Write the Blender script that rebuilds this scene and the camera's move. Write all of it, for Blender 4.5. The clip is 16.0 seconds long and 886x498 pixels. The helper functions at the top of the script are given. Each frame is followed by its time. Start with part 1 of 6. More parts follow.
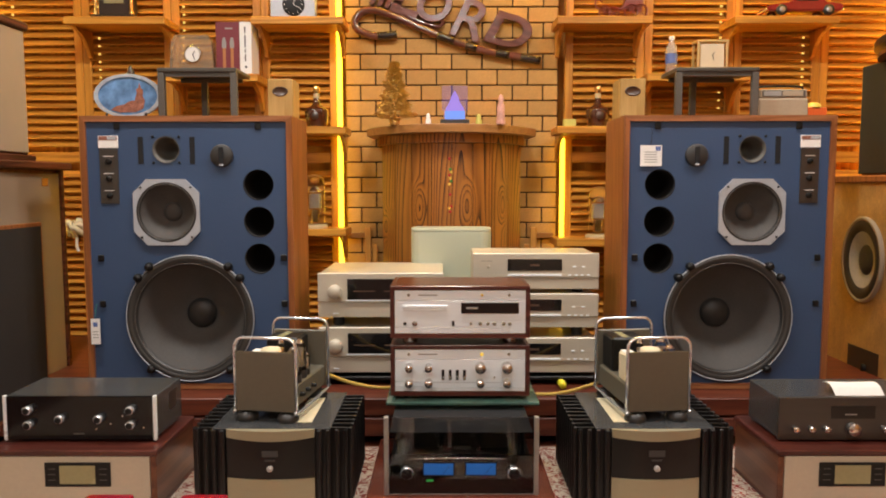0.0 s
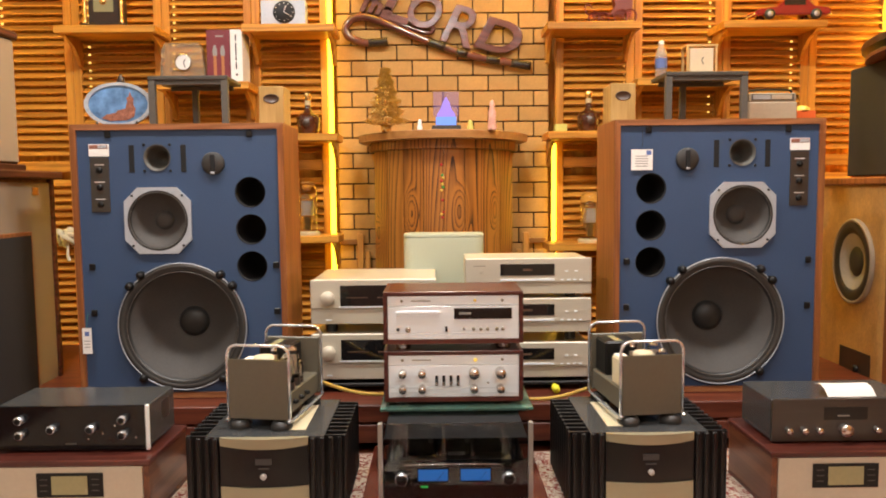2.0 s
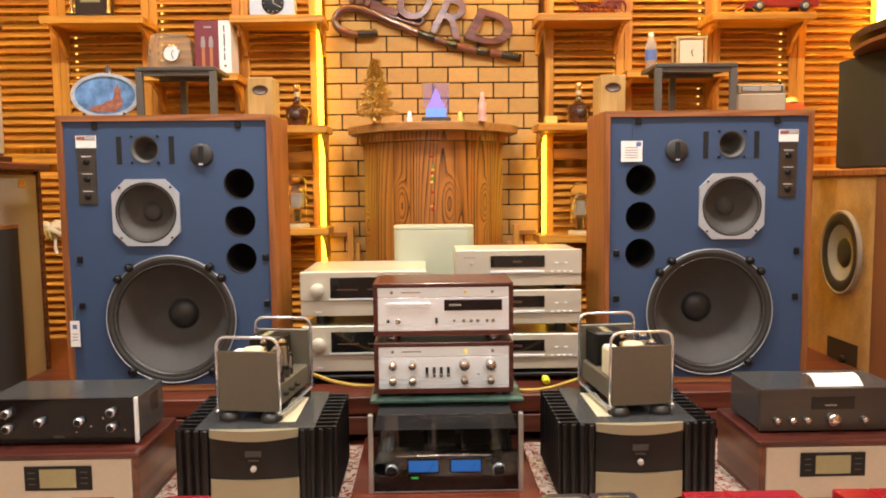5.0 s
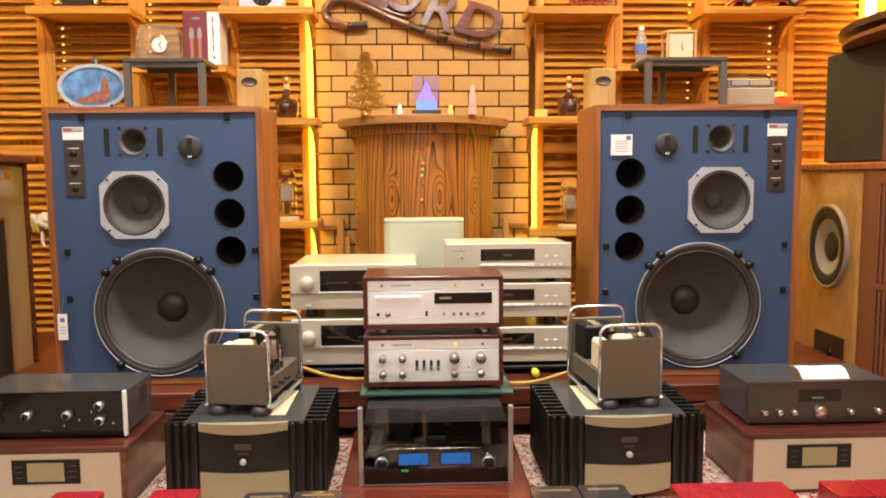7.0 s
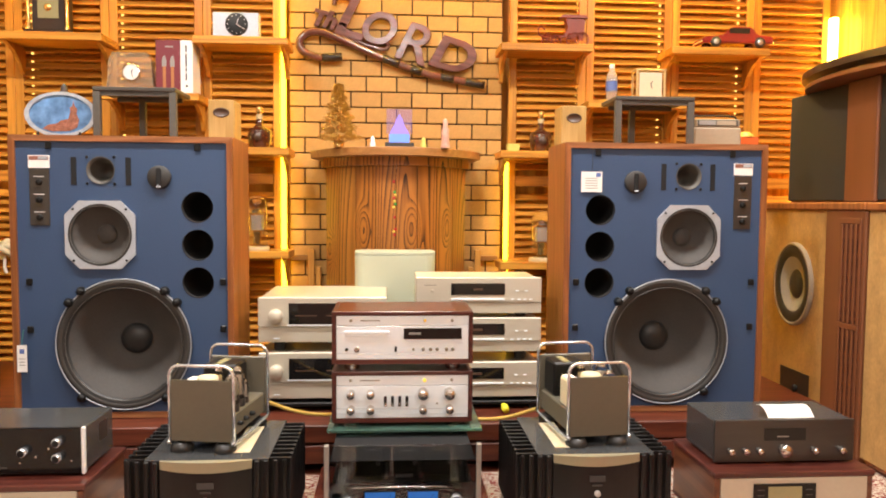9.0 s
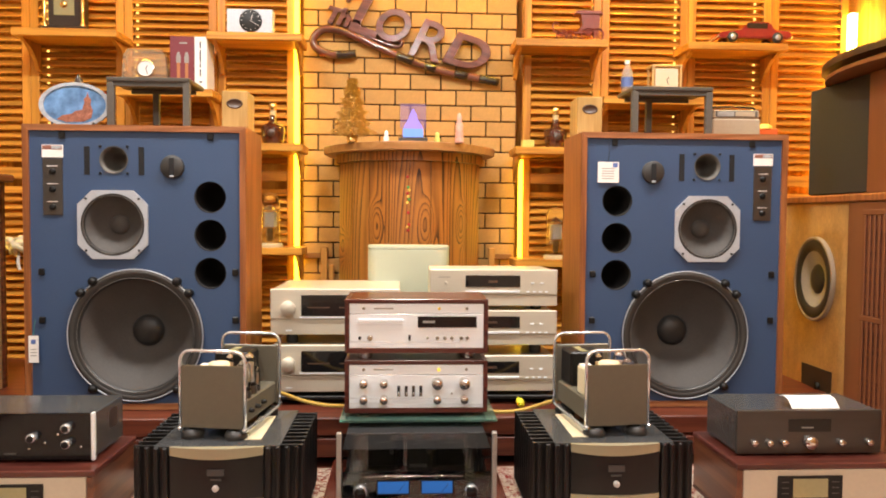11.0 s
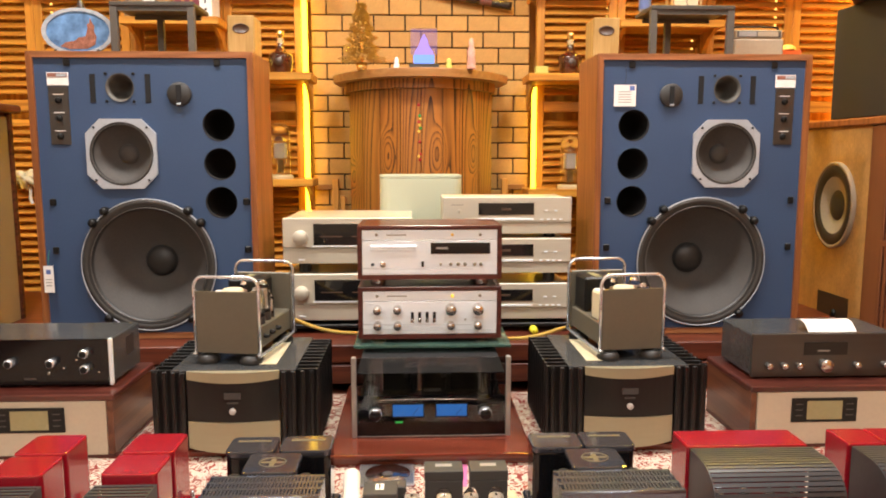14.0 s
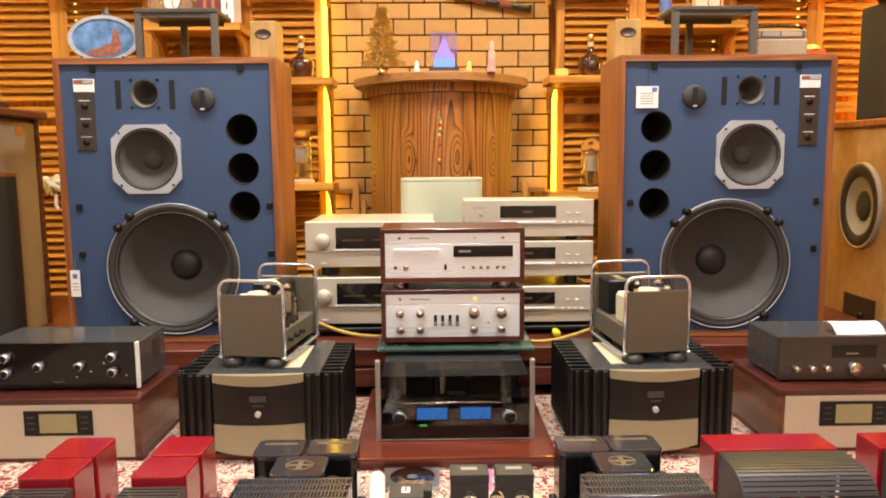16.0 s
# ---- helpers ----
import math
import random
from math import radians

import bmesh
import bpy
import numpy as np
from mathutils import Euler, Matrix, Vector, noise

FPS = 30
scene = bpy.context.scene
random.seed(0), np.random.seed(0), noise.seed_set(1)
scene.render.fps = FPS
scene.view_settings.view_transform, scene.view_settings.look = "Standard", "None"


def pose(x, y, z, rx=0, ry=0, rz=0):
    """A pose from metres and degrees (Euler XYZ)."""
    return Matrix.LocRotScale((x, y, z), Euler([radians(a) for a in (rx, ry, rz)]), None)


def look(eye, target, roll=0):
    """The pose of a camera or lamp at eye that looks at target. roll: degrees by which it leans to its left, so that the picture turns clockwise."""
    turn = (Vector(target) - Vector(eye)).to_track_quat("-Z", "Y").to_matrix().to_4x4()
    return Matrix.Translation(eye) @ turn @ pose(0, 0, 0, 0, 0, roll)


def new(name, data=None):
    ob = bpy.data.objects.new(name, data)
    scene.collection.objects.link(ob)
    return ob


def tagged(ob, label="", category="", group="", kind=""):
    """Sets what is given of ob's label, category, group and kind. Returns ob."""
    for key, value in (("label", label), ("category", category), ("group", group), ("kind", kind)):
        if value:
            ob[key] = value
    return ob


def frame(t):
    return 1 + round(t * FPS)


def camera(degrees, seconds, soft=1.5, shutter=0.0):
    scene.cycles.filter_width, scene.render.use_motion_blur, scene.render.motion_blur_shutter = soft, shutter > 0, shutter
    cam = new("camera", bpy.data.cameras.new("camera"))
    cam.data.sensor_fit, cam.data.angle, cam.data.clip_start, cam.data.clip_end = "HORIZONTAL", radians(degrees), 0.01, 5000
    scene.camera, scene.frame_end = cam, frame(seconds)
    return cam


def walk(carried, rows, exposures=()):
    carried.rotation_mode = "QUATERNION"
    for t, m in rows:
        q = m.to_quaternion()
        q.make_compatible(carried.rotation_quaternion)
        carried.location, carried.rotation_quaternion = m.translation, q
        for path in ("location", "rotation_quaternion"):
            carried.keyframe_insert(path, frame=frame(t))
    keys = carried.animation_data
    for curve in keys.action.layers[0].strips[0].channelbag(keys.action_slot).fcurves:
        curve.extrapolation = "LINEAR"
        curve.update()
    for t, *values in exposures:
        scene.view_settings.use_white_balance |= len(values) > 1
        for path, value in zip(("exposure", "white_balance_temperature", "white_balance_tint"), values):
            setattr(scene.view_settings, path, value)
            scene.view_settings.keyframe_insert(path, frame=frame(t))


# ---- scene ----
cam = camera(62.0, 16.0, soft=1.9)
# seconds, eye, yaw, pitch, roll
PATH = [
    (0, (-0.055, -2.693, 1.001), 0.08, -4.93, 0.05),
    (0.5, (-0.055, -2.694, 1.003), 0.13, -4.72, 0.28),
    (1, (-0.054, -2.694, 1.001), 0.12, -4.37, 0.55),
    (1.5, (-0.056, -2.694, 0.999), -0.28, -4.47, 0.49),
    (2, (-0.053, -2.694, 1.000), -0.46, -4.47, 0.55),
    (2.5, (-0.050, -2.695, 0.996), -0.40, -4.30, 0.92),
    (3, (-0.054, -2.693, 1.000), -0.79, -4.56, 0.80),
    (3.5, (-0.056, -2.690, 0.998), -1.40, -5.03, 0.38),
    (4, (-0.054, -2.692, 0.996), -1.13, -4.97, 0.58),
    (6.5, (-0.050, -2.690, 0.993), -1.69, -5.26, 0.53),
    (7, (-0.052, -2.690, 0.993), -1.97, -5.51, 0.43),
    (7.5, (-0.047, -2.689, 0.993), -1.96, -5.70, 0.40),
    (8, (-0.046, -2.685, 1.000), -1.86, -5.71, -0.16),
    (8.5, (-0.043, -2.687, 1.016), -3.01, -4.55, -0.16),
    (9, (-0.043, -2.685, 1.020), -4.06, -3.45, -0.44),
    (11.5, (-0.049, -2.646, 0.919), -2.70, -2.39, -0.18),
    (12, (-0.050, -2.638, 0.914), -2.51, -4.12, 0.17),
    (12.5, (-0.051, -2.631, 0.910), -2.72, -5.53, -0.07),
    (13, (-0.052, -2.633, 0.905), -2.47, -6.17, 0.03),
    (13.5, (-0.049, -2.631, 0.900), -2.45, -6.89, -0.08),
    (14, (-0.049, -2.630, 0.895), -2.18, -7.16, 0.03),
    (14.5, (-0.046, -2.626, 0.893), -1.95, -7.86, 0.10),
    (15, (-0.051, -2.628, 0.891), -1.96, -7.68, 0.08),
    (15.5, (-0.056, -2.630, 0.890), -1.75, -7.51, 0.08),
    (16, (-0.066, -2.630, 0.894), -0.84, -6.89, 0.43),
]
walk(cam, [(t, pose(*eye, 90 + pitch, 0, yaw) @ pose(0, 0, 0, 0, 0, -roll)) for t, eye, yaw, pitch, roll in PATH],
     exposures=[(0.0, -0.62), (1.0, -0.48), (2.0, -0.28), (4.0, -0.14), (7.0, -0.02), (9.0, 0.05), (11.5, 0.03), (14.0, 0.0), (16.0, 0.0)])

# ---- world and large lights ----
world = bpy.data.worlds.new("world")
scene.world = world
world.use_nodes = True
world.node_tree.nodes["Background"].inputs[0].default_value = (1.0, 0.75, 0.5, 1)
world.node_tree.nodes["Background"].inputs[1].default_value = 0.02


def area(name, place, target, sx, sy, power, colour):
    l = bpy.data.lights.new(name, "AREA")
    l.shape, l.size, l.size_y, l.energy, l.color = "RECTANGLE", sx, sy, power, colour
    ob = new(name, l)
    ob.matrix_world = look(place, target)
    return ob


WARM = (1.0, 0.94, 0.885)
LED = (1.0, 0.62, 0.10)
for lx in (-1.3, 0.0, 1.3):
    area("ceiling_lamp", (lx, -0.62, 2.84), (lx, -0.61, 0), 0.20, 0.20, 50, WARM)
    area("ceiling_lamp", (lx, -3.3, 2.84), (lx, -3.29, 0), 0.5, 0.5, 39, WARM)


# ---- materials ----
def nodes_of(name):
    m = bpy.data.materials.new(name)
    m.use_nodes = True
    return m, m.node_tree.nodes, m.node_tree.links, m.node_tree.nodes["Principled BSDF"]


def shade(c, k):
    return (min(c[0] * k, 1), min(c[1] * k, 1), min(c[2] * k, 1), 1)


def mat(name, col, rough=0.5, metal=0.0, var=0.12, scale=6.0, fine=90.0, bump=0.05, coat=0.0, stretch=(1, 1, 1), each=0.0, spec=0.5):
    m, n, l, p = nodes_of(name)
    tc = n.new("ShaderNodeTexCoord")
    mp = n.new("ShaderNodeMapping")
    mp.inputs["Scale"].default_value = stretch
    l.new(tc.outputs["Object"], mp.inputs["Vector"])
    big = n.new("ShaderNodeTexNoise")
    big.inputs["Scale"].default_value, big.inputs["Detail"].default_value = scale, 5
    small = n.new("ShaderNodeTexNoise")
    small.inputs["Scale"].default_value, small.inputs["Detail"].default_value = fine, 3
    l.new(mp.outputs[0], big.inputs["Vector"])
    l.new(mp.outputs[0], small.inputs["Vector"])
    mixf = n.new("ShaderNodeMath")
    mixf.operation = "MULTIPLY_ADD"
    mixf.inputs[1].default_value = 0.45
    l.new(small.outputs[0], mixf.inputs[0])
    half = n.new("ShaderNodeMath")
    half.operation = "MULTIPLY"
    half.inputs[1].default_value = 0.55
    l.new(big.outputs[0], half.inputs[0])
    l.new(half.outputs[0], mixf.inputs[2])
    ramp = n.new("ShaderNodeValToRGB")
    ramp.color_ramp.elements[0].position, ramp.color_ramp.elements[1].position = 0.3, 0.7
    ramp.color_ramp.elements[0].color, ramp.color_ramp.elements[1].color = shade(col, 1 - var), shade(col, 1 + var)
    l.new(mixf.outputs[0], ramp.inputs[0])
    out = ramp.outputs[0]
    if each:
        info = n.new("ShaderNodeObjectInfo")
        hsv = n.new("ShaderNodeHueSaturation")
        rng = n.new("ShaderNodeMapRange")
        rng.inputs["To Min"].default_value, rng.inputs["To Max"].default_value = 1 - each, 1 + each
        l.new(info.outputs["Random"], rng.inputs["Value"])
        l.new(rng.outputs[0], hsv.inputs["Value"])
        l.new(out, hsv.inputs["Color"])
        out = hsv.outputs[0]
    l.new(out, p.inputs["Base Color"])
    rr = n.new("ShaderNodeMapRange")
    rr.inputs["To Min"].default_value, rr.inputs["To Max"].default_value = max(rough - 0.07, 0.02), min(rough + 0.07, 1)
    l.new(big.outputs[0], rr.inputs["Value"])
    l.new(rr.outputs[0], p.inputs["Roughness"])
    p.inputs["Metallic"].default_value = metal
    p.inputs["Coat Weight"].default_value = coat
    p.inputs["Coat Roughness"].default_value = 0.08
    p.inputs["Specular IOR Level"].default_value = spec
    if bump:
        b = n.new("ShaderNodeBump")
        b.inputs["Strength"].default_value, b.inputs["Distance"].default_value = bump, 0.002
        l.new(small.outputs[0], b.inputs["Height"])
        l.new(b.outputs[0], p.inputs["Normal"])
    return m


def wood(name, dark, light, axis="z", freq=30.0, rough=0.45, coat=0.0, wander=2.5, each=0.0):
    """Long grain along the axis: fine fibre streaks over broad growth bands."""
    m, n, l, p = nodes_of(name)
    tc = n.new("ShaderNodeTexCoord")
    mp = n.new("ShaderNodeMapping")
    k = 0.05
    mp.inputs["Scale"].default_value = {"x": (k, 1, 1), "y": (1, k, 1), "z": (1, 1, k)}[axis]
    l.new(tc.outputs["Object"], mp.inputs["Vector"])
    vec = mp.outputs[0]
    if each:
        info = n.new("ShaderNodeObjectInfo")
        off = n.new("ShaderNodeVectorMath")
        off.operation = "ADD"
        mul = n.new("ShaderNodeMath")
        mul.operation = "MULTIPLY"
        mul.inputs[1].default_value = 7.0
        l.new(info.outputs["Random"], mul.inputs[0])
        l.new(vec, off.inputs[0])
        l.new(mul.outputs[0], off.inputs[1])
        vec = off.outputs[0]
    warp = n.new("ShaderNodeTexNoise")
    warp.inputs["Scale"].default_value, warp.inputs["Detail"].default_value = freq * 0.22, 2
    l.new(vec, warp.inputs["Vector"])
    rings = n.new("ShaderNodeMath")
    rings.operation = "MULTIPLY"
    rings.inputs[1].default_value = freq * wander
    l.new(warp.outputs[0], rings.inputs[0])
    sine = n.new("ShaderNodeMath")
    sine.operation = "SINE"
    l.new(rings.outputs[0], sine.inputs[0])
    fibre = n.new("ShaderNodeTexNoise")
    fibre.inputs["Scale"].default_value, fibre.inputs["Detail"].default_value = freq * 5, 4
    l.new(vec, fibre.inputs["Vector"])
    mix = n.new("ShaderNodeMath")
    mix.operation = "MULTIPLY_ADD"
    mix.inputs[1].default_value = 0.22
    l.new(sine.outputs[0], mix.inputs[0])
    l.new(fibre.outputs[0], mix.inputs[2])
    ramp = n.new("ShaderNodeValToRGB")
    ramp.color_ramp.elements[0].position, ramp.color_ramp.elements[1].position = 0.28, 0.72
    ramp.color_ramp.elements[0].color, ramp.color_ramp.elements[1].color = (*dark, 1), (*light, 1)
    l.new(mix.outputs[0], ramp.inputs[0])
    out = ramp.outputs[0]
    if each:
        hsv = n.new("ShaderNodeHueSaturation")
        rng = n.new("ShaderNodeMapRange")
        rng.inputs["To Min"].default_value, rng.inputs["To Max"].default_value = 1 - each, 1 + each
        l.new(info.outputs["Random"], rng.inputs["Value"])
        l.new(rng.outputs[0], hsv.inputs["Value"])
        l.new(out, hsv.inputs["Color"])
        out = hsv.outputs[0]
    l.new(out, p.inputs["Base Color"])
    p.inputs["Roughness"].default_value = rough
    p.inputs["Coat Weight"].default_value = coat
    p.inputs["Coat Roughness"].default_value = 0.16
    p.inputs["Specular IOR Level"].default_value = 0.35
    b = n.new("ShaderNodeBump")
    b.inputs["Strength"].default_value, b.inputs["Distance"].default_value = 0.15, 0.001
    l.new(mix.outputs[0], b.inputs["Height"])
    l.new(b.outputs[0], p.inputs["Normal"])
    return m


def knotty(name, dark, light, knots=()):
    """Flat-sawn pine: bold pointed growth bands that bend round knots, over fine straight grain."""
    m, n, l, p = nodes_of(name)

    def maths(op, a, b, c=None):
        q = n.new("ShaderNodeMath")
        q.operation = op
        for k, v in enumerate((a, b, c)):
            if v is None:
                continue
            if isinstance(v, (int, float)):
                q.inputs[k].default_value = v
            else:
                l.new(v, q.inputs[k])
        return q.outputs[0]

    tc = n.new("ShaderNodeTexCoord")

    def stretched(scale):
        mp = n.new("ShaderNodeMapping")
        mp.inputs["Scale"].default_value = scale
        l.new(tc.outputs["Object"], mp.inputs["Vector"])
        return mp.outputs[0]

    field = n.new("ShaderNodeTexNoise")
    field.inputs["Scale"].default_value, field.inputs["Detail"].default_value, field.inputs["Roughness"].default_value = 6.5, 0.6, 0.35
    l.new(stretched((1, 0.3, 0.055)), field.inputs["Vector"])
    f = maths("MULTIPLY", field.outputs[0], 27.0)
    flat_space = stretched((1, 0, 0.30))
    for kx, kz, size in knots:
        d = n.new("ShaderNodeVectorMath")
        d.operation = "DISTANCE"
        l.new(flat_space, d.inputs[0])
        d.inputs[1].default_value = (kx, 0, kz * 0.30)
        near = n.new("ShaderNodeMapRange")
        near.interpolation_type = "SMOOTHERSTEP"
        near.inputs["From Min"].default_value, near.inputs["From Max"].default_value = 0.0, size
        near.inputs["To Min"].default_value, near.inputs["To Max"].default_value = 3.6, 0.0
        l.new(d.outputs["Value"], near.inputs["Value"])
        f = maths("ADD", f, near.outputs[0])
    saw = maths("FRACT", f, 0.0)
    fibre = n.new("ShaderNodeTexNoise")
    fibre.inputs["Scale"].default_value, fibre.inputs["Detail"].default_value = 95, 4
    l.new(stretched((1, 1, 0.03)), fibre.inputs["Vector"])
    broad = n.new("ShaderNodeTexNoise")
    broad.inputs["Scale"].default_value, broad.inputs["Detail"].default_value = 9, 2
    l.new(stretched((1, 1, 0.12)), broad.inputs["Vector"])
    tone = maths("MULTIPLY_ADD", fibre.outputs[0], 0.55, saw)
    tone = maths("MULTIPLY_ADD", broad.outputs[0], 0.30, tone)
    ramp = n.new("ShaderNodeValToRGB")
    e = ramp.color_ramp.elements
    e[0].position, e[0].color = 0.47, (*dark, 1)
    e[1].position, e[1].color = 0.66, (*[0.45 * a + 0.55 * b for a, b in zip(dark, light)], 1)
    for at, k in ((0.92, 0.85), (1.0, 1.0)):
        x = e.new(at)
        x.color = (*[c * k for c in light], 1)
    l.new(tone, ramp.inputs[0])
    l.new(ramp.outputs[0], p.inputs["Base Color"])
    p.inputs["Roughness"].default_value = 0.4
    b = n.new("ShaderNodeBump")
    b.inputs["Strength"].default_value, b.inputs["Distance"].default_value = 0.15, 0.001
    l.new(tone, b.inputs["Height"])
    l.new(b.outputs[0], p.inputs["Normal"])
    return m


def glass(name, col=(1, 1, 1), rough=0.02, ior=1.46):
    m, n, l, p = nodes_of(name)
    p.inputs["Base Color"].default_value = (*col, 1)
    p.inputs["Transmission Weight"].default_value = 1
    p.inputs["Roughness"].default_value = rough
    p.inputs["IOR"].default_value = ior
    p.inputs["Coat Weight"].default_value = 0.6 if ior < 1.3 else 0.0
    return m


def glow(name, col, strength):
    m, n, l, p = nodes_of(name)
    p.inputs["Base Color"].default_value = shade(col, 0.15)
    p.inputs["Emission Color"].default_value = (*col, 1)
    p.inputs["Emission Strength"].default_value = strength
    return m


M = {}
M["pine"] = wood("pine", (0.42, 0.168, 0.021), (0.62, 0.285, 0.040), "z", 22, 0.42, each=0.08)
M["pine_x"] = wood("pine_x", (0.42, 0.168, 0.021), (0.64, 0.295, 0.042), "x", 26, 0.42, each=0.12)
M["walnut"] = wood("walnut", (0.20, 0.068, 0.021), (0.31, 0.112, 0.036), "z", 30, 0.38)
M["walnut_x"] = wood("walnut_x", (0.22, 0.082, 0.032), (0.33, 0.135, 0.055), "x", 30, 0.38)
M["rosewood"] = wood("rosewood", (0.055, 0.014, 0.010), (0.10, 0.026, 0.018), "x", 40, 0.3, coat=0.3)
M["drum"] = knotty("drum", (0.032, 0.009, 0.003), (0.38, 0.140, 0.025), ((-0.158, 0.657, 0.05), (0.077, 0.657, 0.055), (0.25, 0.66, 0.045), (-0.313, 0.55, 0.04), (0.06, 0.30, 0.05)))
M["plank"] = wood("plank", (0.44, 0.19, 0.035), (0.62, 0.30, 0.065), "z", 22, 0.5, each=0.08)
M["oak_x"] = wood("oak_x", (0.28, 0.125, 0.036), (0.36, 0.17, 0.052), "x", 26, 0.4)
M["platform"] = wood("platform", (0.085, 0.020, 0.011), (0.14, 0.036, 0.018), "x", 26, 0.35)
M["ply"] = mat("ply", (0.46, 0.27, 0.095), 0.5, var=0.26, scale=22, fine=110, bump=0.1, stretch=(1, 1, 0.6))
M["post_brown"] = mat("post_brown", (0.17, 0.060, 0.024), 0.4, var=0.10, scale=5, fine=60, stretch=(1, 1, 0.08), bump=0.03)
M["horn"] = mat("horn", (0.085, 0.080, 0.070), 0.5, var=0.1, bump=0)
M["button"] = mat("button", (0.52, 0.51, 0.49), 0.4)
M["brick"] = mat("brick", (0.51, 0.285, 0.078), 0.75, var=0.22, scale=14, fine=140, bump=0.4, each=0.10)
M["mortar"] = mat("mortar", (0.035, 0.022, 0.014), 0.9, bump=0.4)
M["blue"] = mat("blue", (0.031, 0.064, 0.138), 0.6, var=0.10, scale=3, fine=160, bump=0.12)
M["black"] = mat("black", (0.007, 0.007, 0.007), 0.42, var=0.25, bump=0.04, spec=0.3)
M["matt_black"] = mat("matt_black", (0.007, 0.007, 0.007), 0.75, var=0.3, bump=0.1, spec=0.3)
M["gloss_black"] = mat("gloss_black", (0.005, 0.005, 0.006), 0.10, var=0.1, bump=0.0, coat=0.1, spec=0.3)
M["hole"] = mat("hole", (0.004, 0.004, 0.005), 0.8, bump=0)
M["cone"] = mat("cone", (0.066, 0.061, 0.057), 0.8, var=0.15, scale=9, fine=120, bump=0.25)
M["cap"] = mat("cap", (0.028, 0.027, 0.026), 0.5, var=0.2)
M["rubber"] = mat("rubber", (0.024, 0.023, 0.022), 0.45, var=0.2, bump=0.2)
M["cast"] = mat("cast", (0.42, 0.46, 0.51), 0.45, 0.3, var=0.1, bump=0.08)
M["ring_grey"] = mat("ring_grey", (0.16, 0.155, 0.145), 0.38, 0.5, var=0.12)
M["rim_dark"] = mat("rim_dark", (0.050, 0.048, 0.045), 0.42, 0.2, var=0.15)
M["grey_paint"] = mat("grey_paint", (0.135, 0.122, 0.090), 0.42, 0.15, var=0.06, scale=3)
M["champagne"] = mat("champagne", (0.57, 0.525, 0.425), 0.36, 0.25, var=0.05, fine=220, stretch=(0.05, 1, 1), bump=0.03)
M["gold_panel"] = mat("gold_panel", (0.38, 0.345, 0.225), 0.42, 0.35, var=0.06, stretch=(0.05, 1, 1), bump=0.03)
M["silver"] = mat("silver", (0.86, 0.92, 0.97), 0.28, 0.2, var=0.05, fine=260, stretch=(0.03, 1, 1), bump=0.03)
M["silver_knob"] = mat("silver_knob", (0.60, 0.57, 0.54), 0.18, 0.95, var=0.05, bump=0)
M["chrome"] = mat("chrome", (0.74, 0.79, 0.84), 0.15, 0.8, var=0.03, bump=0)
M["dark_metal"] = mat("dark_metal", (0.085, 0.080, 0.075), 0.33, 0.7, var=0.08, stretch=(0.05, 1, 1), bump=0.03)
M["top_metal"] = mat("top_metal", (0.085, 0.088, 0.09), 0.21, 0.4, var=0.12, bump=0.06)
M["fin"] = mat("fin", (0.006, 0.006, 0.006), 0.36, 0.0, var=0.2, spec=0.5)
M["ivory"] = mat("ivory", (0.50, 0.44, 0.335), 0.5, var=0.06)
M["cream"] = mat("cream", (0.66, 0.60, 0.42), 0.55, var=0.06)
M["white"] = mat("white", (0.80, 0.79, 0.76), 0.55, var=0.05)
M["pale_green"] = mat("pale_green", (0.41, 0.44, 0.33), 0.6, var=0.06, fine=200, bump=0.15)
M["screen"] = mat("screen", (0.009, 0.008, 0.008), 0.06, var=0.2, bump=0, coat=0.4)
M["lcd"] = mat("lcd", (0.31, 0.285, 0.145), 0.25, var=0.08, bump=0)
M["red"] = mat("red", (0.25, 0.006, 0.015), 0.20, var=0.08, bump=0.0, coat=0.6)
M["cloth"] = mat("cloth", (0.30, 0.235, 0.165), 0.85, var=0.10, fine=260, bump=0.4)
M["grille"] = mat("grille", (0.020, 0.018, 0.016), 0.85, var=0.25, fine=300, bump=0.5)
M["brass"] = mat("brass", (0.75, 0.50, 0.18), 0.25, 0.9, var=0.1)
M["green_glass"] = mat("green_glass", (0.40, 0.74, 0.62), 0.04, var=0.15, bump=0, coat=0.6)
M["green_glass"].node_tree.nodes["Principled BSDF"].inputs["Transmission Weight"].default_value = 0.88
M["smoked_glass"] = glass("smoked_glass", (0.42, 0.42, 0.42), 0.01)
M["amber_glass"] = mat("amber_glass", (0.055, 0.013, 0.005), 0.12, var=0.3, bump=0, coat=0.6)
M["led"] = glow("led", (1.0, 0.62, 0.14), 2.2)
M["led_cove"] = glow("led_cove", (1.0, 0.63, 0.045), 98)
M["led_edge"] = glow("led_edge", (1.0, 0.60, 0.03), 8.0)
M["led_corner"] = glow("led_corner", (1.0, 0.70, 0.10), 34.0)
M["led_cove_bright"] = glow("led_cove_bright", (1.0, 0.70, 0.06), 245)
M["blue_meter"] = glow("blue_meter", (0.012, 0.11, 0.36), 1.0)
M["yellow_cable"] = mat("yellow_cable", (0.62, 0.42, 0.10), 0.45, var=0.1)
M["ceiling"] = mat("ceiling", (0.78, 0.76, 0.72), 0.8)
M["wall_paint"] = mat("wall_paint", (0.46, 0.38, 0.29), 0.8)


